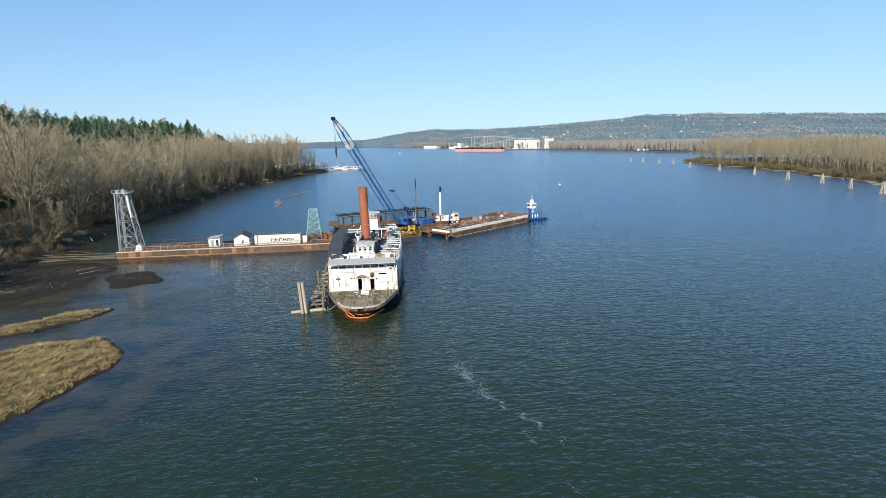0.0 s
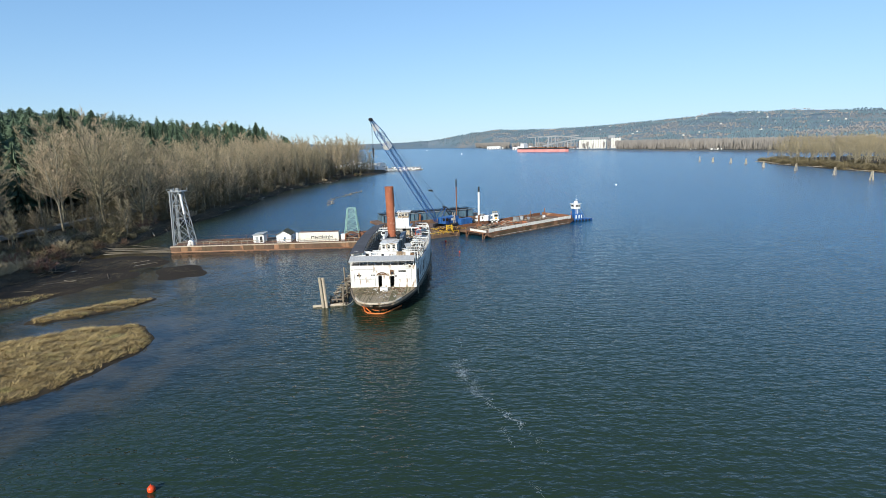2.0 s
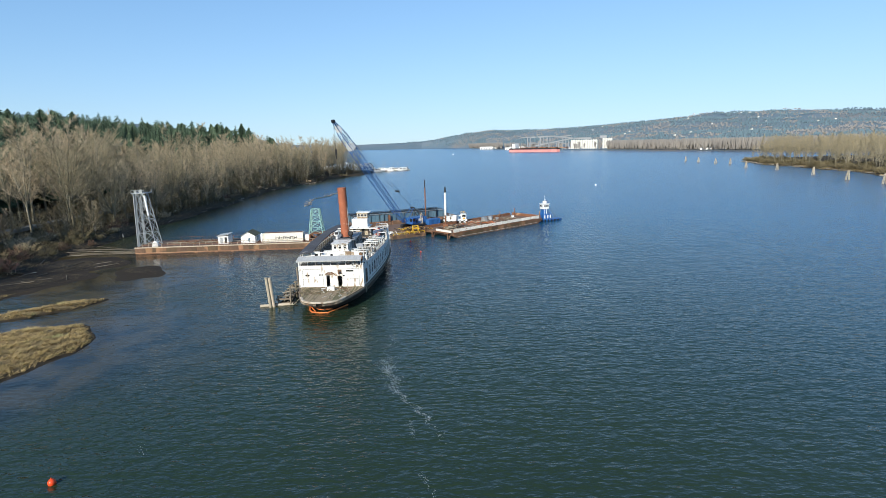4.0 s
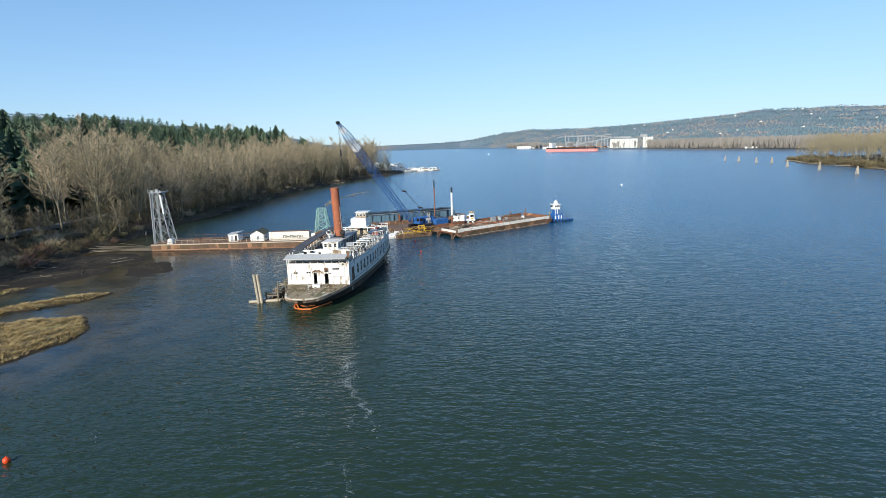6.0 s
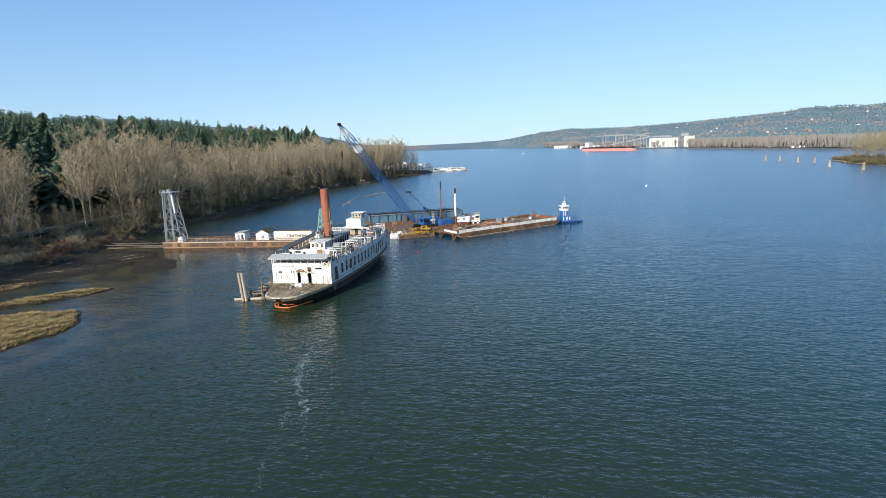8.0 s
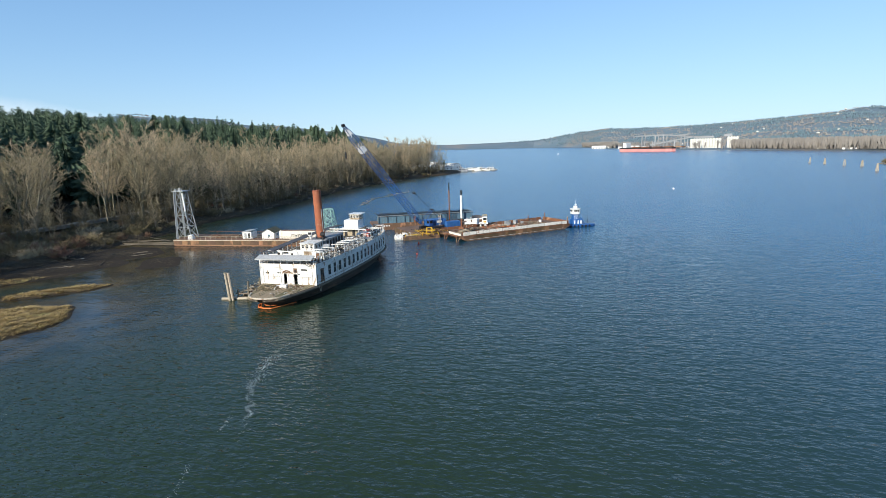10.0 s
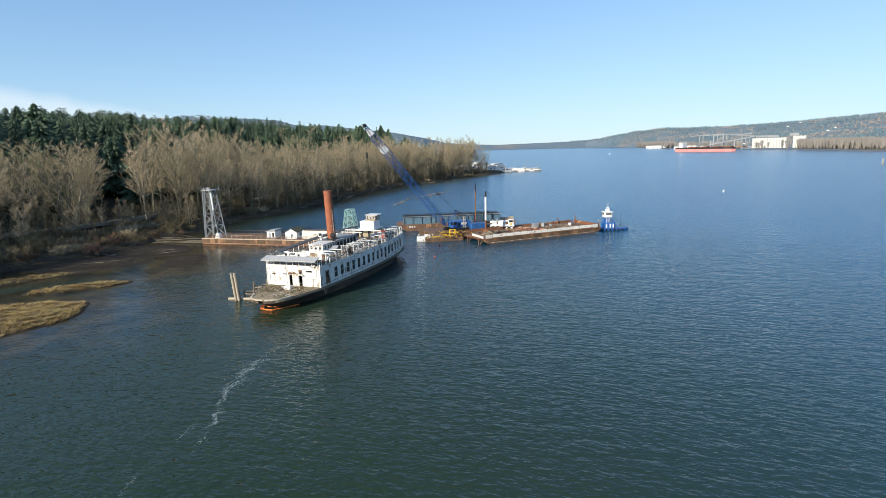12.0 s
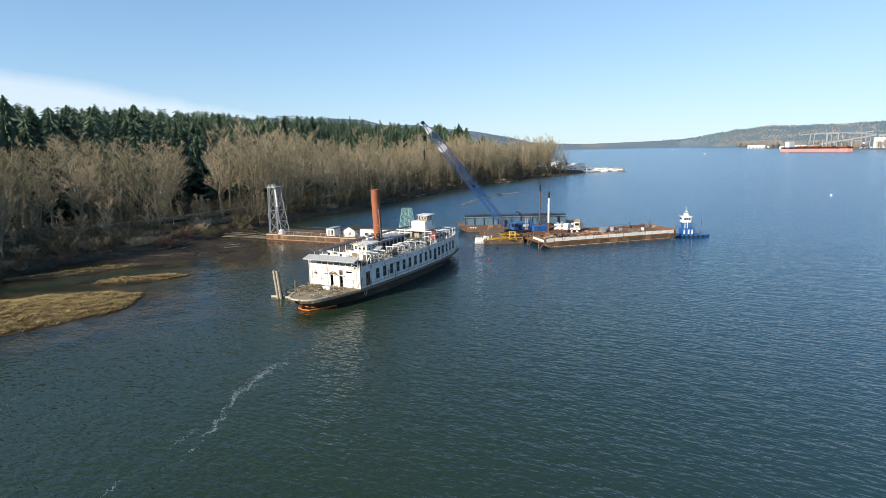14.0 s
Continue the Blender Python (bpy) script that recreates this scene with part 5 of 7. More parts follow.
def boom_at(f, a, b):
    w = 0.95 * min(1.0, 0.22 + f * 7.0, 0.30 + (1 - f) * 6.0)
    return foot + (tip - foot) * f + side * (a * w) + up * (b * w)


N = 26
for a, b in ((-1, -1), (1, -1), (1, 1), (-1, 1)):
    for f0, f1 in ((0, 0.11), (0.11, 0.5), (0.5, 0.885), (0.885, 1)):
        ch = bar("boom_chord", boom_at(f0, a, b), boom_at(f1, a, b), 0.17, BLUE, crane)
for i in range(N):
    f0, f1 = 0.01 + 0.97 * i / N, 0.01 + 0.97 * (i + 1) / N
    z = 1 if i % 2 else -1
    steel = CLEAN_WHITE if i in (20, 21, 24, 25) else BLUE
    for (a0, b0), (a1, b1) in (((-1, -1), (1, -1)), ((1, -1), (1, 1)), ((1, 1), (-1, 1)), ((-1, 1), (-1, -1))):
        p, q = ((a0, b0), (a1, b1)) if z > 0 else ((a1, b1), (a0, b0))
        bar("boom_lacing", boom_at(f0, *p), boom_at(f1, *q), 0.095, steel, crane)
for f0, f1 in ((0.765, 0.80), (0.925, 0.965)):
    bm = bmesh.new()
    q = [boom_at(f0, -1.05, 1.05), boom_at(f0, 1.05, 1.05), boom_at(f1, 1.05, 1.05), boom_at(f1, -1.05, 1.05)]
    slab(bm, q, 0.05)
    q = [boom_at(f0, -1.06, -1.05), boom_at(f0, -1.06, 1.05), boom_at(f1, -1.06, 1.05), boom_at(f1, -1.06, -1.05)]
    slab(bm, q, 0.05)
    q = [boom_at(f0, -1.05, -1.06), boom_at(f0, 1.05, -1.06), boom_at(f1, 1.05, -1.06), boom_at(f1, -1.05, -1.06)]
    slab(bm, q, 0.05)
    q = [boom_at(f0, 1.06, -1.05), boom_at(f0, 1.06, 1.05), boom_at(f1, 1.06, 1.05), boom_at(f1, 1.06, -1.05)]
    slab(bm, q, 0.05)
    part("boom_marking", bm, CLEAN_WHITE, crane, "white painted band on the boom")
bm = bmesh.new()
c0 = tip + aim * 0.3
tube(bm, c0 - side * 0.45, c0 + side * 0.45, 0.48, n=16)
box(bm, c0, (0.6, 0.6, 0.6))
part("boom_head", bm, BLACK, crane, "black boom head sheaves")
mast = foot - aim * 0.5 + Vector((-aim.x, -aim.y, 0)).normalized() * 4.4 + Vector((0, 0, 5.2))
for s in (-1, 1):
    bar("gantry_leg", foot + side * 1.3 * s, mast + side * 0.7 * s, 0.2, BLUE, crane)
    bar("gantry_leg", Vector((-aim.x, -aim.y, 0)).normalized() * 4.2 + side * 1.3 * s + Vector((0, 0, 3.4)), mast + side * 0.7 * s, 0.2, BLACK, crane)
bar("gantry_head", mast - side * 1.0, mast + side * 1.0, 0.45, BLACK, crane)
bl = mast + (tip - mast) * 0.22
bar("bridle_block", bl - side * 0.9, bl + side * 0.9, 0.5, BLACK, crane)
for s in (-0.5, -0.17, 0.17, 0.5):
    bar("pendant", bl + side * s, mast + side * s, 0.03, BLACK, crane)
for s in (-0.8, 0.8):
    bar("pendant", tip + side * s * 0.6, bl + side * s, 0.06, BLACK, crane)
hook = tip + Vector((0.3, -0.4, 0)) + Vector((0, 0, -9.0))
for s in (-0.15, 0.15):
    bar("hoist_line", tip + side * s, hook + side * s, 0.04, BLACK, crane)
bm = bmesh.new()
box(bm, hook, (0.5, 0.5, 1.9), bevel=0.12)
tube(bm, hook - Vector((0, 0, 1.0)), hook - Vector((0, 0, 2.0)), 0.16, 0.08, 8)
part("hook_block", bm, BLACK, crane)

for nm, lab, x, y, h, mats in (("spud_pile", "tall slim rust-red spud pile with a dark top", 11.4, 199.5, 17.8, ((0, 0.86, RUST), (0.86, 1.0, BLACK))), ("spud_pile", "brown spud pile with a white upper section", 19.0, 183.5, 16.2, ((0, 0.46, RUST), (0.46, 0.9, CLEAN_WHITE), (0.9, 1.0, BLACK)))):
    sp = thing(nm, lab, "pile", (x, y, 0), 0, "spud piles")
    for f0, f1, m in mats:
        bar("section", (0, 0, -2 + (h + 2) * f0), (0, 0, -2 + (h + 2) * f1), (0.72 if m is CLEAN_WHITE else 0.62) * (0.75 if x < 15 else 1), m, sp, "tube")
    bm = bmesh.new()
    box(bm, (0, 0, 2.6), (1.9, 1.9, 1.3), bevel=0.1)
    part("guide", bm, RUST, sp)
blue_box = thing("blue_container", "bright blue site container beside the spuds", "container", (14.2, 190.6, 1.96), 40)
bm = bmesh.new()
box(bm, (0, 0, 1.2), (5.6, 2.4, 2.4), bevel=0.05)
part("shell", bm, BLUE, blue_box)
for i in range(9):
    plate("rib", (-2.4 + 0.6 * i, -1.22, 1.2), (0.22, 0.06, 2.1), BLUE, blue_box)
ladder = thing("leaning_ladder", "pale ladder leaning on the deck gear", "ladder", (10.6, 186.6, 1.96), 20)
for x in (-0.3, 0.3):
    bar("stile", (x, 0, 0), (x, 1.4, 5.0), 0.14, PALE_WOOD, ladder)
for i in range(8):
    bar("rung", (-0.3, 0.15 + 0.155 * i, 0.55 + 0.55 * i), (0.3, 0.15 + 0.155 * i, 0.55 + 0.55 * i), 0.09, PALE_WOOD, ladder)

# white hydraulic machine
ex = thing("white_truck_crane", "white wheeled deck machine with a boxy cab", "machine", (22.6, 194.2, 1.96), 8)
for x in (-3.2, -1.6, 1.6, 3.2):
    for y in (-1.1, 1.1):
        bm = bmesh.new()
        tube(bm, (x, y - 0.2, 0.55), (x, y + 0.2, 0.55), 0.55, n=16)
        wheel = part("wheel", bm, BLACK, ex)
        bm = bmesh.new()
        tube(bm, (x, y - 0.23, 0.55), (x, y + 0.23, 0.55), 0.28, n=12)
        part("rim", bm, CLEAN_WHITE, wheel)
bm = bmesh.new()
box(bm, (0, 0, 1.15), (8.6, 2.3, 0.6), bevel=0.06)
part("chassis", bm, CLEAN_WHITE, ex)
bm = bmesh.new()
box(bm, (3.1, 0, 2.4), (1.9, 2.2, 2.0), bevel=0.14)
cab = part("cab", bm, CLEAN_WHITE, ex)
plate("pane", (4.07, 0, 2.75), (0.05, 1.8, 0.85), DARK_PANE, cab)
for s in (-1, 1):
    plate("pane", (3.1, 1.12 * s, 2.75), (1.3, 0.05, 0.8), DARK_PANE, cab)
bm = bmesh.new()
box(bm, (-0.2, 0, 2.1), (2.6, 2.0, 1.3), bevel=0.12)
box(bm, (-2.8, 0.3, 1.9), (1.6, 1.6, 0.9), bevel=0.12)
part("turret", bm, CLEAN_WHITE, ex)
bar("folded_boom", (2.0, -0.4, 2.9), (-4.4, -0.6, 2.4), 0.5, CLEAN_WHITE, ex)
for y in (-0.9, 0.9):
    bar("hydraulic_ram", (0.6, y, 1.7), (-1.8, y, 3.0), 0.2, GALV, ex, "tube")
for x in (2.3, 3.1, 3.9):
    for y in (-1.05, 1.05):
        bar("cab_rail_post", (x, y, 3.4), (x, y, 4.1), 0.08, YELLOW, ex)
for y in (-1.05, 1.05):
    bar("cab_rail", (2.3, y, 4.1), (3.9, y, 4.1), 0.08, YELLOW, ex)
plate("yellow_door", (3.1, -1.13, 1.75), (0.9, 0.05, 0.6), YELLOW, ex)
bm = bmesh.new()
tube(bm, (-3.4, -0.7, 2.6), (-3.4, 0.9, 2.6), 0.55, n=16)
tube(bm, (-1.9, -0.9, 3.0), (-1.9, 0.7, 3.0), 0.42, n=16)
part("cable_drum", bm, GALV, ex)
for x in (-4.0, 4.0):
    for y in (-1.6, 1.6):
        bar("outrigger", (x * 0.9, y * 0.6, 1.0), (x * 0.9, y, 0.1), 0.16, CLEAN_WHITE, ex)

# barge with blue containers behind the crane
BB = 25.0
bbarge = thing("container_barge", "rusty raked barge carrying faded blue containers", "barge", (-17.5, 193.0, 0), BB)
part("hull", barge_hull(46.0, 10.5, 2.4, 4.5), BARGE_SIDE, bbarge, "rusty raked hull with small pale markings")
plate("deck", (23, 5.25, 2.43), (45.4, 10, 0.06), BARGE_DECK, bbarge)
for i in range(3):
    plate("pale_mark", (4.6 + 0.9 * i, -0.05, 1.6), (0.5, 0.04, 0.45), CLEAN_WHITE, bbarge)
# black tops here stand for the shaded inside of open containers
for i in range(3):
    container("shipping_container", "faded blue container on the barge, black sheet for its shaded open top", bbarge.matrix_world @ Vector((2.4 + 12.6 * i, 0.8, 2.46)), BB, 12.2, BOX_BLUE, BLACK, False, "containers on the barge", 2.5)
    container("shipping_container", "faded blue container standing behind the front row", bbarge.matrix_world @ Vector((2.8 + 12.6 * i, 6.2, 2.46)), BB, 12.2, BOX_BLUE, BLACK, False, "containers on the barge", 2.5)
for i in range(12):
    bar("roof_rail", (2.6 + 3.4 * i, 0.7, 5.25), (2.6 + 3.4 * i, 8.7, 5.25), 0.14, BLACK, bbarge)
    bar("roof_post", (2.6 + 3.4 * i, 0.62, 2.46), (2.6 + 3.4 * i, 0.62, 5.25), 0.12, BLACK, bbarge)
for y in (0.62, 3.4, 6.1, 8.7):
    bar("roof_edge", (2.4, y, 5.33), (40.4, y, 5.33), 0.16, GALV if y < 1 else BLACK, bbarge)
bm = bmesh.new()
box(bm, (16.5, -0.2, 3.6), (0.7, 0.5, 2.6), bevel=0.05)
part("brown_post", bm, RUST, bbarge)

# ---- tug ----
tug = thing("tugboat", "blue tugboat with a raised white wheelhouse pushing the barge", "boat", (59.3, 209.0, 0), 22)
tug.scale = (0.88, 0.84, 0.93)
bm = bmesh.new()
stations = [(-4.8, 2.3), (-4.2, 2.7), (0, 2.8), (4, 2.6), (6.5, 1.7), (8.0, 0.4)]
rings = []
for x, w in stations:
    rings.append([bm.verts.new((x, s * w * k2, z)) for s, k2, z in ((-1, 1.0, 0.7), (-1, 0.85, -0.5), (1, 0.85, -0.5), (1, 1.0, 0.7))])
for a, b in zip(rings, rings[1:]):
    for i in range(4):
        j = (i + 1) % 4
        bm.faces.new((a[i], a[j], b[j], b[i]))
bm.faces.new(rings[0])
bm.faces.new(rings[-1])
bmesh.ops.recalc_face_normals(bm, faces=bm.faces)
part("hull", bm, TUG_BLUE, tug, "blue tug hull with a low stern deck")
bm = bmesh.new()
prism(bm, [(-2.8, -1.8), (1.4, -1.8), (1.8, -1.4), (1.8, 1.4), (1.4, 1.8), (-2.8, 1.8)], 0.7, 3.1)
dh = part("deckhouse", bm, TUG_BLUE, tug, "blue deckhouse with white doors")
for x in (-1.9, -0.3, 1.0):
    plate("white_door", (x, -1.83, 1.9), (0.55, 0.06, 1.5), CLEAN_WHITE, dh)
bm = bmesh.new()
prism(bm, [(-2.2, -1.2), (-0.2, -1.2), (-0.2, 1.2), (-2.2, 1.2)], 3.1, 5.2)
part("tower", bm, TUG_BLUE, tug)
for s in (-1, 1):
    bar("tower_stripe", (-1.6, 1.22 * s, 3.1), (-1.6, 1.22 * s, 5.2), 0.25, CLEAN_WHITE, tug)
    bar("tower_stripe", (-0.7, 1.22 * s, 3.1), (-0.7, 1.22 * s, 5.2), 0.25, CLEAN_WHITE, tug)
bm = bmesh.new()
prism(bm, [(-2.7, -1.3), (-2.2, -1.6), (0.2, -1.6), (0.7, -1.2), (0.7, 1.2), (0.2, 1.6), (-2.2, 1.6), (-2.7, 1.3)], 5.2, 7.2)
box(bm, (-1.0, 0, 7.28), (3.9, 3.6, 0.16), bevel=0.04)
wheel = part("wheelhouse", bm, CLEAN_WHITE, tug, "white wheelhouse with wide windows")
for x in (-1.8, -1.0, -0.2):
    for s in (-1, 1):
        plate("pane", (x, 1.61 * s, 6.5), (0.62, 0.05, 0.75), DARK_PANE, wheel)
for y in (-0.7, 0.1, 0.8):
    plate("pane", (-2.71, y, 6.5), (0.05, 0.6, 0.75), DARK_PANE, wheel)
bm = bmesh.new()
box(bm, (-1.0, 0, 7.9), (1.4, 1.4, 1.1), bevel=0.1)
part("upper_box", bm, CLEAN_WHITE, tug)
bar("mast", (-0.9, 0, 8.4), (-0.9, 0, 11.0), 0.1, CLEAN_WHITE, tug, "tube")
bar("radar", (-1.5, 0, 8.9), (-0.3, 0, 8.9), 0.2, CLEAN_WHITE, tug)
bar("stern_mast", (5.0, 0.5, 0.85), (5.0, 0.5, 7.2), 0.12, BLACK, tug, "tube")
bar("stay", (0.4, 0, 7.2), (5.0, 0.5, 1.4), 0.07, BLACK, tug)
bar("stay", (0.4, 1.2, 5.2), (3.6, 1.0, 1.0), 0.14, TUG_BLUE, tug)
bar("stay", (0.4, -1.2, 5.2), (3.6, -1.0, 1.0), 0.14, TUG_BLUE, tug)
for i in range(6):
    bm = bmesh.new()
    tube(bm, (-4.0 + 1.7 * i, -2.8, 0.45), (-4.0 + 1.7 * i, -3.05, 0.45), 0.42, n=12)
    part("tyre_fender", bm, BLACK, tug)

# ---- half-sunk wreck, floats and buoys ----
wreck = thing("sunken_wreck", "half-sunk white and brown boat wreck lying on its side", "wreck", (-0.3, 175.0, 0), 25)
bm = bmesh.new()
box(bm, (0, 0, 0.4), (5.4, 2.6, 1.8), 0, 28, 6, bevel=0.3)
part("hull", bm, WHITE, wreck)
bm = bmesh.new()
box(bm, (0.9, 0.6, 1.4), (1.8, 1.5, 1.1), 8, 28, 6, bevel=0.1)
part("cabin", bm, WHITE, wreck)
plate("pane", (0.6, -0.35, 1.3), (0.9, 0.06, 0.5), DARK_PANE, wreck, rx=28)
for i in range(12):
    bar("broken_frame", (-2.4 + 0.5 * i, -0.8 + rnd.uniform(-0.5, 0.5), 0.3), (-2.4 + 0.5 * i + rnd.uniform(-0.6, 0.6), -0.2 + rnd.uniform(0, 1.4), 1.4 + rnd.random()), 0.13, rnd.choice((WHITE, OLD_WOOD, PALE_WOOD)), wreck)
rubble("wreck_debris", "tan broken boards round the sunken wreck", 2.4, 176.3, 0.2, 3.6, 1.5, 110, [PALE_WOOD, WHITE, OLD_WOOD], 41, 1.1)


def buoy(name, label, x, y, r, m):
    b = thing(name, label, "buoy", (x, y, 0))
    bm = bmesh.new()
    bmesh.ops.create_uvsphere(bm, u_segments=20, v_segments=12, radius=r, matrix=Matrix.Translation((0, 0, r * 0.55)) @ Matrix.Diagonal((1, 1, 1.08, 1)))
    part("float", bm, m, b, smooth=True)
    bm = bmesh.new()
    tube(bm, (0, 0, r * 1.5), (0, 0, r * 1.95), r * 0.2, r * 0.14, 10)
    part("eye", bm, m, b)
    return b


buoy("mooring_buoy", "round orange-red mooring buoy floating", -19.3, 40.8, 0.36, BUOY_RED)
buoy("marker_buoy", "small red marker buoy by the wreck", 7.4, 167.6, 0.3, BUOY_RED)
buoy("marker_buoy", "small red marker buoy off the ferry stern", 11.5, 150.0, 0.24, BUOY_RED)
buoy("white_buoy", "white navigation float in mid river", 125, 375.4, 0.5, CLEAN_WHITE)
logs = thing("log_boom", "chain of floating logs adrift in the bay", "logs", (-54, 318, 0))
lp = [(-1.5, -38), (-1, -30), (-3, -22), (-5, -10), (-6, 2), (-3, 12), (0, 20), (-2, 30), (2, 40), (3, 46)]
for i, ((a, b), (c, d)) in enumerate(zip(lp, lp[1:])):
    bar("log", (a, b, 0.1), (c, d, 0.15), 0.45 + 0.2 * (i % 2), PALE_WOOD, logs, "tube")
    bar("log", (a + 1, b + 2, 0.1), (c - 2, d - 3, 0.2), 0.42, OLD_WOOD, logs, "tube")
for i in range(4):
    bar("stump", (-2 + 2 * i, 14 + 9 * i, 0), (-2 + 2 * i, 14.3 + 9 * i, 1.5), 0.5, OLD_WOOD, logs, "tube")

# foam line drifting past the ferry
fo = random.Random(11)
fl = [(10.2, 79.5), (9.4, 73.5), (9.7, 69.0), (10.7, 64.8), (12.2, 59.0), (15.0, 54.4), (16.8, 51.0), (18.6, 46.3)]
verts, faces = [], []
def fleck(x, y, r):
    k = len(verts)
    a0 = fo.uniform(0, 6.28)
    n = 5
    u, v = math.cos(a0), math.sin(a0)
    for j in range(n):
        a = 6.283 * j / n
        ru, rv = 2.2 * r * fo.uniform(0.6, 1.2) * math.cos(a), 0.4 * r * fo.uniform(0.5, 1.3) * math.sin(a)
        verts.append((x + ru * u - rv * v, y + ru * v + rv * u, 0.012))
    faces.append(tuple(range(k, k + n)))
for (a, b), (c, d) in zip(fl, fl[1:]):
    core = 64 < b < 70
    for i in range(520 if core else 210 if 54 < b < 72 else 60):
        t = fo.random()
        wide = 0.85 * (1 - 0.6 * t) if core else 0.22
        fleck(a + (c - a) * t + fo.gauss(0, wide) + 0.4 * math.sin(9 * t + a), b + (d - b) * t + fo.gauss(0, wide), fo.uniform(0.012, 0.05))
for (a, b), (c, d), k in (((14.3, 51.8), (15.0, 47.6), 90), ((16.0, 41.6), (17.8, 36.8), 80), ((-14.6, 48.0), (-12.8, 44.8), 40), ((9.0, 69.5), (11.2, 70.6), 90)):
    for i in range(k):
        t = fo.random()
        fleck(a + (c - a) * t + fo.gauss(0, 0.22), b + (d - b) * t + fo.gauss(0, 0.22), fo.uniform(0.012, 0.045))
tagged(new("foam", mesh_from("foam", verts, faces, FOAM)), "thin drifting streak of white foam flecks", "foam", kind="stuff")
# ---- vegetation ----
def tree_meshes(seed, h, spread, limbs, twigs, twig_mat):
    """Bare broadleaf tree: tapered trunk with rising limbs, and a crown of fine twigs."""
    r = random.Random(seed)
    tv, tf, cv, cf = [], [], [], []

    def limb(pts, r0, r1, n=4):
        k = len(tv)
        m = len(pts)
        for i, p in enumerate(pts):
            d = (pts[min(i + 1, m - 1)] - pts[max(i - 1, 0)]).normalized()
            a = d.orthogonal().normalized()
            b = d.cross(a)
            rr = r0 + (r1 - r0) * i / (m - 1)
            for j in range(n):
                t = 6.283 * j / n
                tv.append(tuple(p + (a * math.cos(t) + b * math.sin(t)) * rr))
        for i in range(m - 1):
            for j in range(n):
                q = (j + 1) % n
                tf.append((k + i * n + j, k + i * n + q, k + (i + 1) * n + q, k + (i + 1) * n + j))

    def twig(p, d, ln, w):
        a = d.orthogonal().normalized()
        a = (a * math.cos(r.uniform(0, 6.28)) + d.cross(a) * math.sin(r.uniform(0, 6.28))).normalized() * w
        k = len(cv)
        e = p + d * ln
        cv.extend((tuple(p - a), tuple(p + a), tuple(e)))
        cf.append((k, k + 1, k + 2))

    # a clear bole that forks into rising leaders, a rounded crown wider than deep
    fork = r.uniform(0.14, 0.26)
    lean = Vector((r.uniform(-0.05, 0.05), r.uniform(-0.05, 0.05), 1.0))
    bole = [lean * (h * fork * k / 3) - Vector((0, 0, 1.5 if k == 0 else 0)) for k in range(4)]
    limb(bole, h * 0.0085 + 0.05, h * 0.006 + 0.04, 6)
    leaders = 2 if limbs < 20 else r.choice((3, 4, 4, 5))
    a0 = r.uniform(0, 6.28)
    for st in range(leaders):
        a = a0 + 6.283 * (st + r.uniform(-0.25, 0.25)) / leaders
        out = h * spread * r.uniform(0.25, 0.62) * (0.3 if st == 0 else 1)
        top = h * r.uniform(0.74, 0.95) * (1.03 if st == 0 else 1)
        lead = []
        for i in range(6):
            f = i / 5
            lead.append(bole[3] + Vector((math.cos(a) * out * f ** 0.8 + r.uniform(-0.3, 0.3) * f, math.sin(a) * out * f ** 0.85 + r.uniform(-0.3, 0.3) * f, (top - bole[3].z) * f)))
        limb(lead, h * 0.0052 + 0.03, 0.03, 5)
        count = max(5, int(1.7 * limbs / leaders))
        for i in range(count):
            f = (i + r.random()) / count
            k = min(int(f * 5), 4)
            base = lead[k].lerp(lead[k + 1], f * 5 - k)
            az_ = a + r.gauss(0, 1.25)
            el_ = radians(r.uniform(28, 62) + 12 * f)
            ln = h * spread * (0.30 + 0.40 * math.sin(math.pi * min(1.0, 0.3 + 0.68 * f)) ** 0.8) * r.uniform(0.7, 1.15)
            d = Vector((math.cos(az_) * math.cos(el_), math.sin(az_) * math.cos(el_), math.sin(el_)))
            mid = base + d * ln * 0.5 + Vector((r.uniform(-0.4, 0.4), r.uniform(-0.4, 0.4), -0.04 * ln))
            end = base + d * ln + Vector((0, 0, 0.14 * ln))
            limb([base, mid, end], 0.03 + 0.0026 * h * (1.2 - f), 0.022, 3)
            for q_ in range(6):
                g = 0.15 + 0.85 * (q_ + r.random()) / 6
                p = base.lerp(mid, g * 2) if g < 0.5 else mid.lerp(end, g * 2 - 1)
                dd = (d + Vector((r.gauss(0, 0.6), r.gauss(0, 0.6), r.gauss(0.35, 0.4)))).normalized()
                sl = ln * r.uniform(0.25, 0.5)
                q = p + dd * sl
                twig(p, dd, sl, 0.045)
                for t in range(twigs):
                    e = (dd + Vector((r.gauss(0, 0.6), r.gauss(0, 0.6), r.gauss(0.5, 0.4)))).normalized()
                    twig(p.lerp(q, r.random() ** 0.6), e, r.uniform(0.5, 1.7) * h / 30, r.uniform(0.02, 0.05))
    return mesh_from("trunk", tv, tf, BARK), mesh_from("crown", cv, cf, twig_mat)


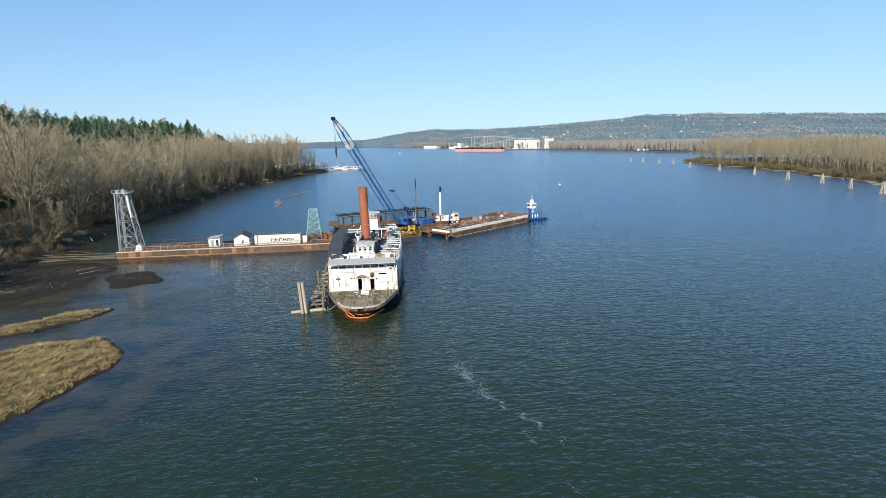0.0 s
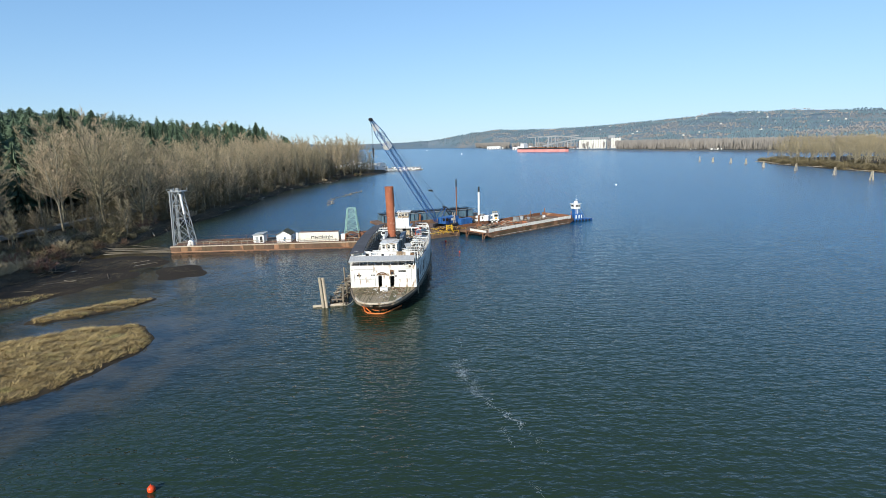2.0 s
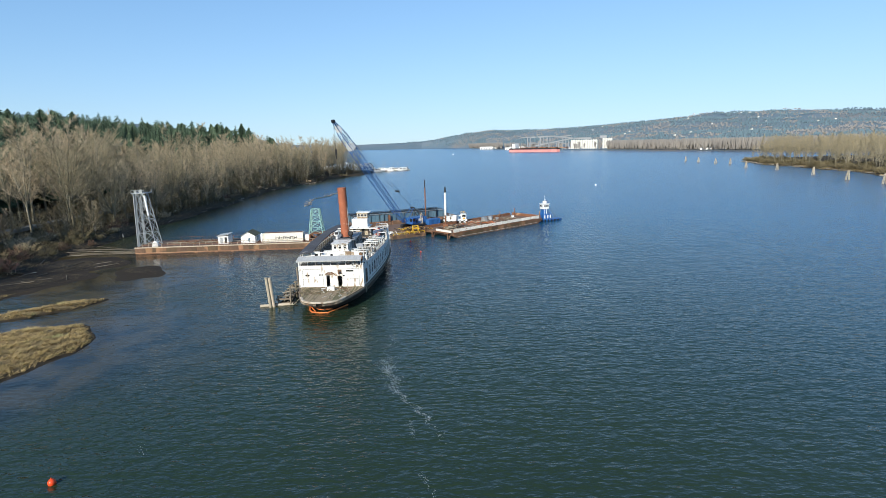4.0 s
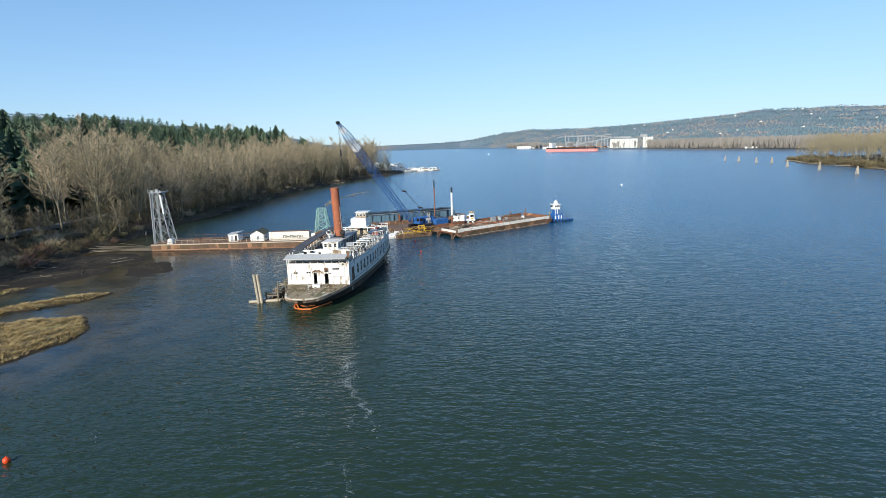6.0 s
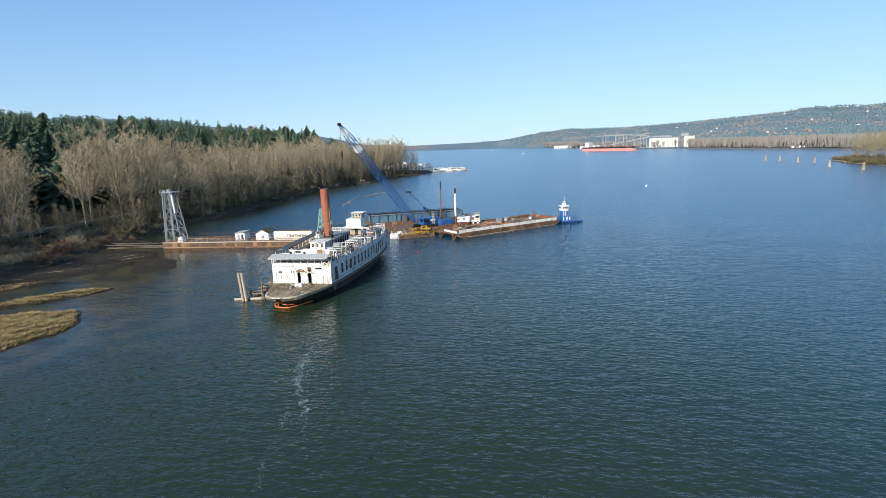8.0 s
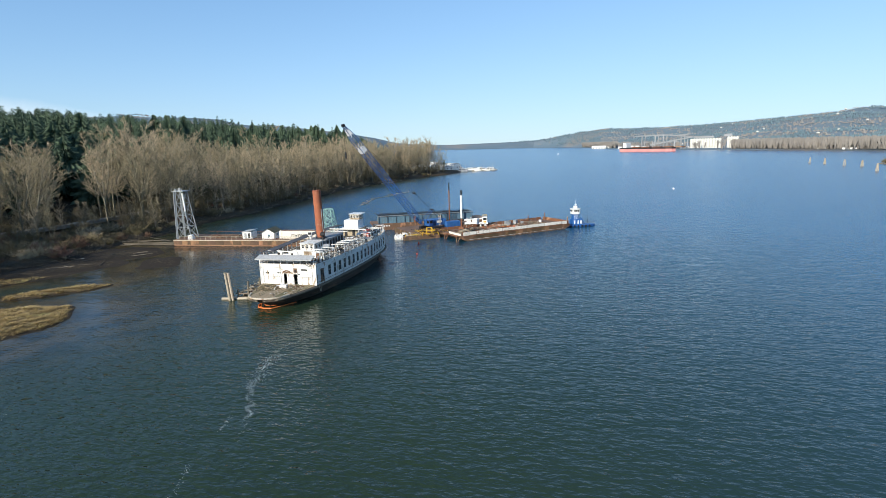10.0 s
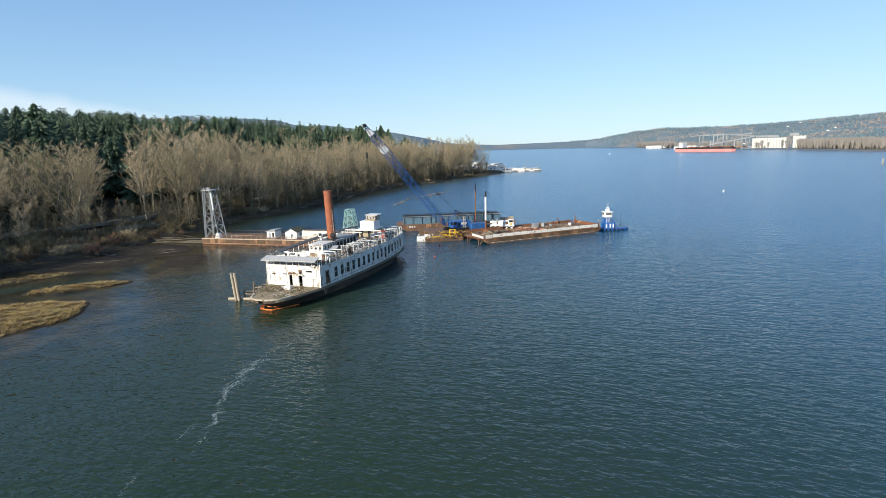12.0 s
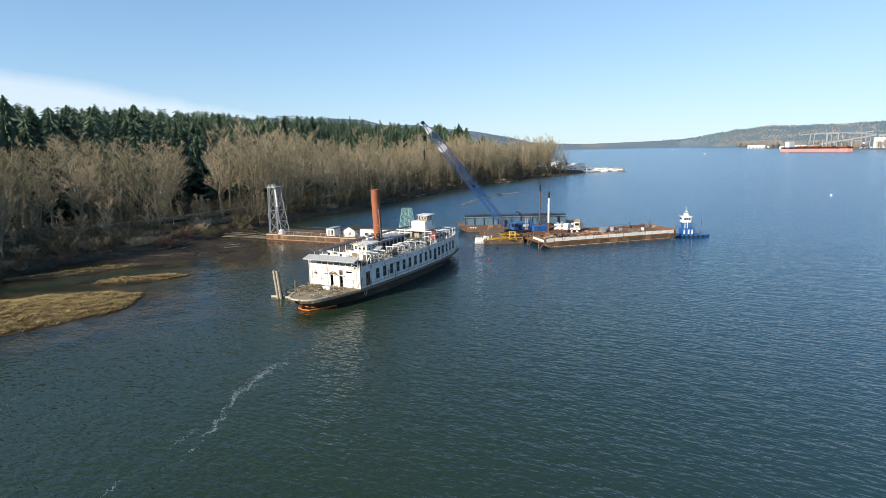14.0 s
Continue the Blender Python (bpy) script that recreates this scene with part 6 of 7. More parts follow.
def shrub_meshes(seed, h, n, mat_):
    r = random.Random(seed)
    tv, tf, cv, cf = [], [], [], []
    for i in range(n):
        a, el = r.uniform(0, 6.28), radians(r.uniform(35, 85))
        d = Vector((math.cos(a) * math.cos(el), math.sin(a) * math.cos(el), math.sin(el)))
        o = Vector((r.gauss(0, 0.5), r.gauss(0, 0.5), -0.2))
        e = o + d * h * r.uniform(0.5, 0.9)
        k = len(tv)
        w = d.orthogonal().normalized() * 0.03
        w2 = d.cross(w)
        tv.extend((tuple(o + w), tuple(o - w * 0.5 + w2), tuple(o - w * 0.5 - w2), tuple(e)))
        tf.extend(((k, k + 1, k + 3), (k + 1, k + 2, k + 3), (k + 2, k, k + 3)))
        for j in range(16):
            p = o.lerp(e, r.uniform(0.2, 1))
            dd = (d + Vector((r.gauss(0, 0.6), r.gauss(0, 0.6), r.gauss(0.1, 0.4)))).normalized()
            s = dd.orthogonal().normalized() * r.uniform(0.025, 0.06)
            k = len(cv)
            cv.extend((tuple(p - s), tuple(p + s), tuple(p + dd * r.uniform(0.5, 1.3))))
            cf.append((k, k + 1, k + 2))
    return mesh_from("stem", tv, tf, BARK), mesh_from("crown", cv, cf, mat_)


def fir_meshes(seed, h, layers=42, dense=44):
    """Conifer: straight trunk and whorls of drooping, ragged boughs."""
    r = random.Random(seed)
    tv, tf = [], []
    for i, (z, rad) in enumerate(((-1.5, 0.42), (h * 0.5, 0.26), (h, 0.04))):
        for j in range(6):
            t = 6.283 * j / 6
            tv.append((rad * math.cos(t), rad * math.sin(t), z))
    for i in range(2):
        for j in range(6):
            q = (j + 1) % 6
            tf.append((i * 6 + j, i * 6 + q, i * 6 + 6 + q, i * 6 + 6 + j))
    cv, cf = [], []
    lop = r.uniform(0, 6.28)
    for i in range(layers):
        f = i / (layers - 1)
        z = h * (0.12 + 0.87 * f) + r.uniform(-0.5, 0.5)
        full = (1 - f) ** 0.6 * (0.75 + 0.5 * r.random()) + 0.01
        rad = h * 0.225 * full * r.uniform(0.62, 1.25) + 0.3 * (1 - f)
        n = max(5, int(dense * (1 - f * 0.62)))
        for j in range(n):
            t = 6.283 * (j + r.random()) / n
            rr = rad * r.uniform(0.4, 1.25) * (1 + 0.22 * math.cos(t - lop))
            c, s = math.cos(t), math.sin(t)
            wid = rr * r.uniform(0.045, 0.09) + 0.08
            z1 = z + r.uniform(-0.7, 0.7) * (1 - 0.7 * f) - rr * r.uniform(0.0, 0.5)
            k = len(cv)
            m = r.uniform(0.5, 0.75)
            cv.extend(((0, 0, z + 0.3 + rr * 0.45), (c * rr * m - s * wid, s * rr * m + c * wid, z1 + rr * 0.06 + r.uniform(-0.35, 0.1)), (c * rr, s * rr, z1), (c * rr * m + s * wid, s * rr * m - c * wid, z1 + rr * 0.06 + r.uniform(-0.35, 0.1))))
            cf.extend(((k, k + 1, k + 2), (k, k + 2, k + 3)))
    return mesh_from("trunk", tv, tf, BARK), mesh_from("crown", cv, cf, NEEDLE)


def plant(name, label, category, group, meshes):
    """Makes a placer: each call stands one more plant of this kind on the ground."""
    def put(x, y, z, s=1.0, sx=1.0, rz=0.0):
        t = new(name)
        t.matrix_world = pose(x, y, z, 0, 0, rz) @ Matrix.Diagonal((s * sx, s * sx, s, 1))
        tagged(t, label, category, group)
        for me in meshes:
            p = new(me.name.split(".")[0], me)
            p.parent = t
        return t
    return put


COTTON = [plant("cottonwood_tree", lab, "tree", "bare riverside trees", tree_meshes(100 + i, 30, sp, 25, 13, TWIG)) for i, (sp, lab) in enumerate((
    (0.28, "tall bare cottonwood with a broad pale twiggy crown"), (0.24, "tall bare cottonwood with rising grey limbs"), (0.32, "spreading bare cottonwood on the river bank"), (0.2, "slim bare cottonwood with a narrow crown"), (0.27, "leafless cottonwood with a forked trunk"), (0.3, "bare cottonwood with dense beige twigs")))]
MAPLE = [plant("maple_tree", lab, "tree", "mossy bank trees", tree_meshes(120 + i, 30, sp, 25, 13, TWIG_MOSS)) for i, (sp, lab) in enumerate(((0.34, "wide leafless maple with mossy olive limbs"), (0.3, "leafless mossy maple with a rounded brown crown")))]
ALDER = [plant("alder_tree", "small mossy leafless alder on the bank", "tree", "young bank trees", tree_meshes(140 + i, 16, 0.26, 16, 12, TWIG if i == 2 else TWIG_OLIVE)) for i in range(3)]
SHRUB = [plant("shrub", lab, "shrub", "bank shrubs", shrub_meshes(170 + i, 3.2, 26, m)) for i, (lab, m) in enumerate((("leafless reddish-brown shrub thicket", TWIG_RED), ("olive-brown leafless bank shrub", TWIG_OLIVE), ("pale bare willow shrub", TWIG)))]
FIR = [plant("fir_tree", lab, "tree", "firs on the slope", fir_meshes(200 + i, 30)) for i, lab in enumerate(("tall dark green fir", "narrow dark green fir with ragged boughs", "dense dark green fir", "tall fir with drooping boughs"))]

vr = random.Random(42)


def free_of(pts, x, y, d):
    for a, b in pts:
        if (a - x) ** 2 + (b - y) ** 2 < d * d:
            return False
    pts.append((x, y))
    return True


def joined(name, label, category, pairs, material):
    """Many far plants as one object: copies of one mesh's triangles, placed and scaled."""
    allv, allf, base = [], [], 0
    for me, spots in pairs:
        co = np.empty(len(me.vertices) * 3, np.float32)
        me.vertices.foreach_get("co", co)
        co = co.reshape(-1, 3)
        fs = np.array([list(q.vertices)[:3] for q in me.polygons] + [[q.vertices[0], q.vertices[2], q.vertices[3]] for q in me.polygons if len(q.vertices) == 4])
        for x, y, z, s, sx, rz in spots:
            c, n = math.cos(radians(rz)), math.sin(radians(rz))
            p = co * np.array([s * sx, s * sx, s])
            allv.append(np.stack([p[:, 0] * c - p[:, 1] * n + x, p[:, 0] * n + p[:, 1] * c + y, p[:, 2] + z], 1))
            allf.append(fs + base)
            base += len(co)
    ob = new(name, mesh_from(name, np.concatenate(allv).tolist(), np.concatenate(allf).tolist(), material))
    return tagged(ob, label, category, kind="stuff")


# west bank woods
def shore_x(y):
    return float(left_shore(np.array([y]))[0])


placed, count = [], 0
for i in range(3000):
    # trees at low y stand out of view and shade the mud
    y = vr.uniform(15, 640)
    dl = 11 + 60 * vr.random() ** 1.3
    if y < 175:
        dl = 27 + 58 * vr.random()
    if y > 520:
        dl = 8 + 50 * vr.random()
    if y > 600 and dl < 42:
        continue
    # the gap in the woods through which the dark slope shows
    if dl > 20 and 158 < y - (dl - 30) * 0.95 < 182:
        continue
    x = shore_x(y) - dl
    if y < 190 and x > -124:
        continue
    if count > 282 or not free_of(placed, x, y, 9.4 if y < 175 else 10.6 if y < 400 else 9.0):
        continue
    count += 1
    s = vr.uniform(0.76, 1.16) * (0.9 if dl < 18 else 1.08) * (1.16 if 180 < y < 300 else 1.0) * (1.0 if y < 420 else 1.06)
    if y < 175:
        s *= 0.9
    vr.choice(MAPLE + COTTON[3:4] if y < 172 and vr.random() < 0.72 else COTTON)(x, y, ground_z(x, y), s, vr.uniform(1.0, 1.4) * (1.12 if y < 300 else 1.0), vr.uniform(0, 360))
# wood's edge south of the marsh, mostly unseen, added to shade the mud
for i in range(200):
    x, y = vr.uniform(-150, -109), vr.uniform(30, 92)
    if free_of(placed, x, y, 8.0):
        vr.choice(COTTON[:2])(x, y, ground_z(x, y), vr.uniform(0.85, 1.1), vr.uniform(1.0, 1.3), vr.uniform(0, 360)) if i % 4 == 0 or x > -130 else vr.choice(FIR)(x, y, ground_z(x, y), vr.uniform(1.05, 1.3), vr.uniform(1.0, 1.3), vr.uniform(0, 360))
count = 0
for i in range(1100):
    y = vr.uniform(80, 600)
    dl = vr.uniform(5, 24) + (14 if y < 175 else 0)
    x = shore_x(y) - dl
    if count > 240 or not free_of(placed, x, y, 3.6):
        continue
    count += 1
    vr.choice(ALDER)(x, y, ground_z(x, y), vr.uniform(0.45, 0.95), vr.uniform(0.9, 1.2), vr.uniform(0, 360))
for i in range(280):
    y = vr.uniform(55, 560) if i % 2 else vr.uniform(55, 180)
    dl = 1.5 + 26 * vr.random() ** 1.3
    x = shore_x(y) - dl
    k = 0 if y < 140 and vr.random() < 0.45 else vr.choice((0, 1, 1, 2))
    SHRUB[k](x, y, ground_z(x, y), vr.uniform(0.5, 1.25), vr.uniform(1.0, 1.7), vr.uniform(0, 360))
# brush filling the ground between the trunks
under = shrub_meshes(190, 3.6, 22, TWIG_OLIVE)[1]
spots = []
for i in range(680):
    y = vr.uniform(30, 600)
    x = shore_x(y) - vr.uniform(8, 75)
    spots.append((x, y, ground_z(x, y), vr.uniform(0.6, 1.9), vr.uniform(0.9, 1.4), vr.uniform(0, 360)))
joined("undergrowth", "tangled olive-brown leafless undergrowth between the trunks", "undergrowth", [(under, spots)], TWIG_OLIVE)
# firs up the slope behind
placed, count, back = [], 0, []
for i in range(2600):
    y = vr.uniform(60, 640)
    dl = 76 + 270 * vr.random() ** 1.15
    x = shore_x(y) - dl
    if not free_of(placed, x, y, 7.0):
        continue
    row = (x, y, ground_z(x, y), vr.uniform(0.55, 1.0) * (1.0 if y < 230 else 0.9), vr.uniform(1.05, 1.6), vr.uniform(0, 360))
    if dl < 190 and count < 260:
        count += 1
        vr.choice(FIR)(*row)
    else:
        back.append(row)
firs = [fir_meshes(220 + i, 30, 20, 16)[1] for i in range(3)]
joined("fir_forest", "dark green fir forest on the slope behind the first rows", "forest", [(firs[i], back[i::3]) for i in range(3)], NEEDLE)
# east bank woods on the low point
placed, east = [], []
for i in range(1700):
    y = vr.uniform(255, 715)
    d = 14 + 190 * vr.random() ** 1.1
    x = float(right_shore(np.array([y]))[0]) + d
    if x > 1.05 * y + 130 or not free_of(placed, x, y, 8.6 if d < 60 else 12):
        continue
    east.append((x, y, ground_z(x, y), vr.uniform(0.78, 1.1) * (0.85 if d < 22 else 1), vr.uniform(0.95, 1.3), vr.uniform(0, 360)))
em = [tree_meshes(300 + i, 30, 0.27, 18, 11, TWIG) for i in range(4)]
joined("east_woods", "bare beige cottonwood crowns on the low wooded point", "woods", [(em[i][1], east[i::4]) for i in range(4)], TWIG)
joined("east_trunks", "pale trunks and limbs of the woods on the point", "woods", [(em[i][0], east[i::4]) for i in range(4)], BARK)
spots = []
for i in range(420):
    y = vr.uniform(270, 715)
    x = float(right_shore(np.array([y]))[0]) + 5 + 40 * vr.random() ** 1.5
    spots.append((x, y, ground_z(x, y), vr.uniform(0.8, 1.9), vr.uniform(1.2, 1.8), vr.uniform(0, 360)))
under = shrub_meshes(191, 3.6, 22, TWIG)[1]
joined("point_brush", "brown leafless brush at the foot of the point's trees", "undergrowth", [(under, spots)], TWIG_OLIVE)


def blades(name, label, spots, mat_, seed):
    """Marsh grass: bent blades in tufts, too many to count."""
    r = random.Random(seed)
    verts, faces = [], []
    for x, y, z, hh, n in spots:
        for j in range(n):
            a = r.gauss(0.6, 1.1)
            w = r.uniform(0.03, 0.09)
            l2 = r.uniform(0.5, 1.5) * hh
            ox, oy = x + r.gauss(0, 0.22), y + r.gauss(0, 0.22)
            k = len(verts)
            verts.extend(((ox - w * math.sin(a), oy + w * math.cos(a), z - 0.05), (ox + w * math.sin(a), oy - w * math.cos(a), z - 0.05), (ox + math.cos(a) * l2, oy + math.sin(a) * l2, z + hh * r.uniform(0.2, 0.65))))
            faces.append((k, k + 1, k + 2))
    return tagged(new(name, mesh_from(name, verts, faces, mat_)), label, "grass", kind="stuff")


spots = []
for i in range(30000):
    x, y = vr.uniform(-96, -38), vr.uniform(40, 112)
    h, g = islands(np.array([x]), np.array([y]))
    if h[0] > 0.12 and g[0] > 0.3 and (g[0] > 0.6 or vr.random() < 0.4):
        clump = 0.5 + 0.5 * noise.noise(Vector((x * 0.62, y * 0.62, 0)))
        if clump + 0.2 * vr.random() > 0.5:
            spots.append((x, y, float(h[0]), 0.2 + 1.5 * clump * clump * vr.uniform(0.4, 1.2), 9))
blades("marsh_grass", "dry golden marsh grass in tufts on the low islands", spots, DRY_GRASS, 1)
spots = []
for i in range(9000):
    y = vr.uniform(50, 520)
    x = float(left_shore(np.array([y]))[0]) - 16 * vr.random() ** 1.5 + 0.4
    z = ground_z(x, y)
    if z > 0.03:
        spots.append((x, y, z, vr.uniform(0.3, 1.1), 5))
for i in range(2500):
    x, y = vr.uniform(-104, -50), vr.uniform(98, 146)
    h, g = islands(np.array([x]), np.array([y]))
    if h[0] > 0.1:
        spots.append((x, y, float(h[0]), vr.uniform(0.15, 0.5), 4))
blades("shore_grass", "dull brown reeds and grass along the bank", spots, REED, 2)
spots = []
for i in range(5000):
    y = vr.uniform(260, 712)
    x = float(right_shore(np.array([y]))[0]) + 9 * vr.random()
    spots.append((x, y, ground_z(x, y), vr.uniform(0.5, 1.4), 3))
blades("point_grass", "pale dry grass fringing the wooded point", spots, DRY_GRASS, 3)

# drift logs on the mud and at the waterline
drift = thing("driftwood", "bleached drift logs stranded on the mud bank", "driftwood", (-84, 118, 0))
for i in range(15):
    x, y = vr.uniform(-14, 10), vr.uniform(-6, 26)
    z = max(ground_z(-84 + x, 118 + y), 0) + 0.15
    a = vr.uniform(0, 3.14)
    ln = vr.uniform(2, 7)
    bar("log", (x, y, z), (x + ln * math.cos(a), y + ln * math.sin(a), z + vr.uniform(-0.1, 0.3)), vr.uniform(0.1, 0.24), STRIPPED, drift, "tube")
for i in range(40):
    y = vr.uniform(190, 520)
    x = shore_x(y) - vr.uniform(-0.6, 2.2)
    t = thing("drift_log", "grey drift log stranded along the wooded bank", "log", (x, y, max(0.0, ground_z(x, y)) + 0.15), vr.uniform(55, 125), "drift logs on the bank")
    bar("log", (-vr.uniform(1.5, 5), 0, 0), (vr.uniform(1.5, 5), 0, vr.uniform(0.0, 0.5)), vr.uniform(0.18, 0.4), vr.choice((PALE_WOOD, OLD_WOOD, OLD_WOOD)), t, "tube")
for i in range(30):
    y = vr.uniform(280, 690)
    x = float(right_shore(np.array([y]))[0]) + vr.uniform(0, 4)
    a = radians(vr.uniform(60, 120))
    t = thing("drift_log", "pale drift log lying on the point's shore", "log", (x, y, ground_z(x, y) + 0.25), math.degrees(a), "drift logs on the point")
    bar("log", (-vr.uniform(3, 8), 0, 0), (vr.uniform(3, 8), 0, 0.3), vr.uniform(0.4, 0.8), PALE_WOOD, t, "tube")

# a floodlight mast rising behind the firs
mast_z = ground_z(-425, 359)
lm = thing("floodlight_mast", "thin grey floodlight mast rising above the fir forest", "mast", (-425, 359, mast_z), 30)
bar("pole", (0, 0, -1), (0, 0, 72 - mast_z), 0.6, GALV, lm, "tube")
bar("crossarm", (-2.4, 0, 71.5 - mast_z), (2.4, 0, 71.5 - mast_z), 0.5, GALV, lm)
for x in (-2.0, 0.0, 2.0):
    plate("floodlight", (x, -0.4, 72.2 - mast_z), (1.1, 0.6, 1.0), GALV, lm)

# railway on the bank behind the first trees
track = thing("railway_track", "single railway track on pale ballast along the bank", "railway", (0, 0, 0), 0, "", "structure")
bm = bmesh.new()
tp = [(-190, 60), (-157, 111), (-136, 140), (-131, 165), (-131, 230), (-132, 330), (-132, 450)]
for (a, b), (c, d) in zip(tp, tp[1:]):
    n = max(2, int(math.hypot(c - a, d - b) / 8))
    for i in range(n):
        p, q = (a + (c - a) * i / n, b + (d - b) * i / n), (a + (c - a) * (i + 1) / n, b + (d - b) * (i + 1) / n)
        u = Vector((q[1] - p[1], -(q[0] - p[0]))).normalized() * 2.0
        slab(bm, [(p[0] - u.x, p[1] - u.y, 4.3), (p[0] + u.x, p[1] + u.y, 4.3), (q[0] + u.x, q[1] + u.y, 4.3), (q[0] - u.x, q[1] - u.y, 4.3)], -1.2)
        for s in (-0.36, 0.36):
            bar("rail", (p[0] + u.x * s, p[1] + u.y * s, 4.4), (q[0] + u.x * s, q[1] + u.y * s, 4.4), 0.12, RUST, track)
bmesh.ops.recalc_face_normals(bm, faces=bm.faces)
part("ballast", bm, ROAD, track)

# ---- far shore, hills and works ----
far = random.Random(77)
verts, faces, bv, bf = [], [], [], []


def cone(vs, fs, x, y, z, h, r, n=5):
    k = len(vs)
    a0 = far.uniform(0, 6.28)
    for j in range(n):
        a = a0 + 6.283 * j / n
        vs.append((x + r * math.cos(a) * far.uniform(0.7, 1.2), y + r * math.sin(a) * far.uniform(0.7, 1.2), z + h * 0.08))
    vs.append((x, y, z + h))
    for j in range(n):
        fs.append((k + j, k + (j + 1) % n, k + n))


xs, ys = [], []
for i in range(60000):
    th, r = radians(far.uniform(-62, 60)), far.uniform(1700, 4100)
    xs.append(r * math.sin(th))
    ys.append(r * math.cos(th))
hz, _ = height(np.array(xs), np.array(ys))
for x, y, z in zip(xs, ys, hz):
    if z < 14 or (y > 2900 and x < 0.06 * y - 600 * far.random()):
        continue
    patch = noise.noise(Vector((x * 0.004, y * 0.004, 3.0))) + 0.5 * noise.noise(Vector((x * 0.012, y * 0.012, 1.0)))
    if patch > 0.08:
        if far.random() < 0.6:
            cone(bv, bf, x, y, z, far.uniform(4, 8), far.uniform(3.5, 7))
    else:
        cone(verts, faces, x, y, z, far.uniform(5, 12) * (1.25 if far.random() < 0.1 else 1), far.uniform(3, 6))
# hill firs wear the base colour with haze painted in
tagged(new("hill_forest", mesh_from("hill_forest", verts, faces, HAZED_FIR)), "conifer forest covering the distant hills, blue haze put into its colour", "forest", kind="stuff")
# bare woods along the far shore
for i in range(5200):
    y = far.uniform(1080, 3200) if i % 4 else far.uniform(1080, 1700)
    x = float(right_shore(np.array([y]))[0]) + 22 + 150 * far.random()
    r, th = math.hypot(x, y), math.degrees(math.atan2(x, y))
    if 6.5 < th < 17.2 and y > 1500 and far.random() < 0.93:
        continue
    z = 3.0
    hh = far.uniform(17, 29)
    for j in range(9):
        k = len(bv)
        a, w = far.uniform(0, 6.28), far.uniform(0.4, 0.9)
        dx, dy = far.gauss(0, 2.6), far.gauss(0, 2.6)
        bv.extend(((x - w * math.cos(a), y - w * math.sin(a), z), (x + w * math.cos(a), y + w * math.sin(a), z), (x + dx + w, y + dy, z + hh * far.uniform(0.7, 1)), (x + dx - w, y + dy, z + hh * far.uniform(0.7, 1))))
        bf.append((k, k + 1, k + 2, k + 3))
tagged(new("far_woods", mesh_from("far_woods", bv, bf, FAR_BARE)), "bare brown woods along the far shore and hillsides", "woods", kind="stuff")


def at_bearing(th, r):
    return r * math.sin(radians(th)), r * math.cos(radians(th))


# bulk carrier at the grain quay
p, q = Vector((230, 1715, 0)), Vector((360, 1610, 0))
carrier = thing("bulk_carrier", "red-hulled bulk carrier ship moored at the far quay", "ship", ((p + q) / 2).to_tuple(), math.degrees(math.atan2(q.y - p.y, q.x - p.x)))
L = (q - p).length
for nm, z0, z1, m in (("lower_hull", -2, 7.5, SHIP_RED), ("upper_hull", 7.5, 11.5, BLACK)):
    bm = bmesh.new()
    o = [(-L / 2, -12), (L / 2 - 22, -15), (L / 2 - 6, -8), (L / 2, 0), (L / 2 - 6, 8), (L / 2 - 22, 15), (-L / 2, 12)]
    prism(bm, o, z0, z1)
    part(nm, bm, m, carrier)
bm = bmesh.new()
box(bm, (-L / 2 + 16, 0, 17), (12, 24, 12), bevel=0.4)
box(bm, (-L / 2 + 15, 0, 24.4), (8, 28, 2.6), bevel=0.3)
part("superstructure", bm, CLEAN_WHITE, carrier)
bar("funnel", (-L / 2 + 5, 0, 11), (-L / 2 + 5, 0, 26), 5, BLACK, carrier)
for i in range(5):
    plate("hatch", (-L / 2 + 48 + 33 * i, 0, 12.6), (22, 18, 2.4), RUST, carrier)
for i in range(4):
    bar("deck_crane", (-L / 2 + 65 + 33 * i, 0, 11), (-L / 2 + 65 + 33 * i, 0, 28), 2.2, WORKS, carrier)
    bar("crane_jib", (-L / 2 + 65 + 33 * i, 0, 27), (-L / 2 + 88 + 33 * i, 0, 24), 1.2, WORKS, carrier)
# grain elevator silos
elev = thing("grain_elevator", "row of pale concrete grain silos with a conveyor", "silos", (*at_bearing(15.6, 1930), 2), -15)
for i in range(17):
    for j in range(2):
        x = -64 + 8.0 * i
        if 11 <= i <= 12:
            continue
        hh = 30 if i < 11 else 34
        bm = bmesh.new()
        tube(bm, (x, j * 9, 0), (x, j * 9, hh), 4.3, n=16)
        tube(bm, (x, j * 9, hh), (x, j * 9, hh + 2), 4.3, 1.0, 16)
        part("silo", bm, SILO, elev)
plate("headhouse", (-30, 5, 36), (58, 9, 6), WORKS, elev)
plate("headhouse", (38, 5, 40), (22, 9, 8), WORKS, elev)
bar("conveyor", (-62, 0, 37), (-190, 30, 14), 4.0, WORKS, elev)
bar("conveyor", (-62, 10, 38), (-150, -20, 46), 3.2, WORKS, elev)
for i in range(6):
    x = -75 - 20 * i
    bar("conveyor_leg", (x, -16 + 3 * i, 0), (x, -6 + 3 * i, 36 - 3 * i), 1.4, WORKS, elev)
bar("gallery", (64, 0, 36), (105, 25, 22), 3.0, WORKS, elev)
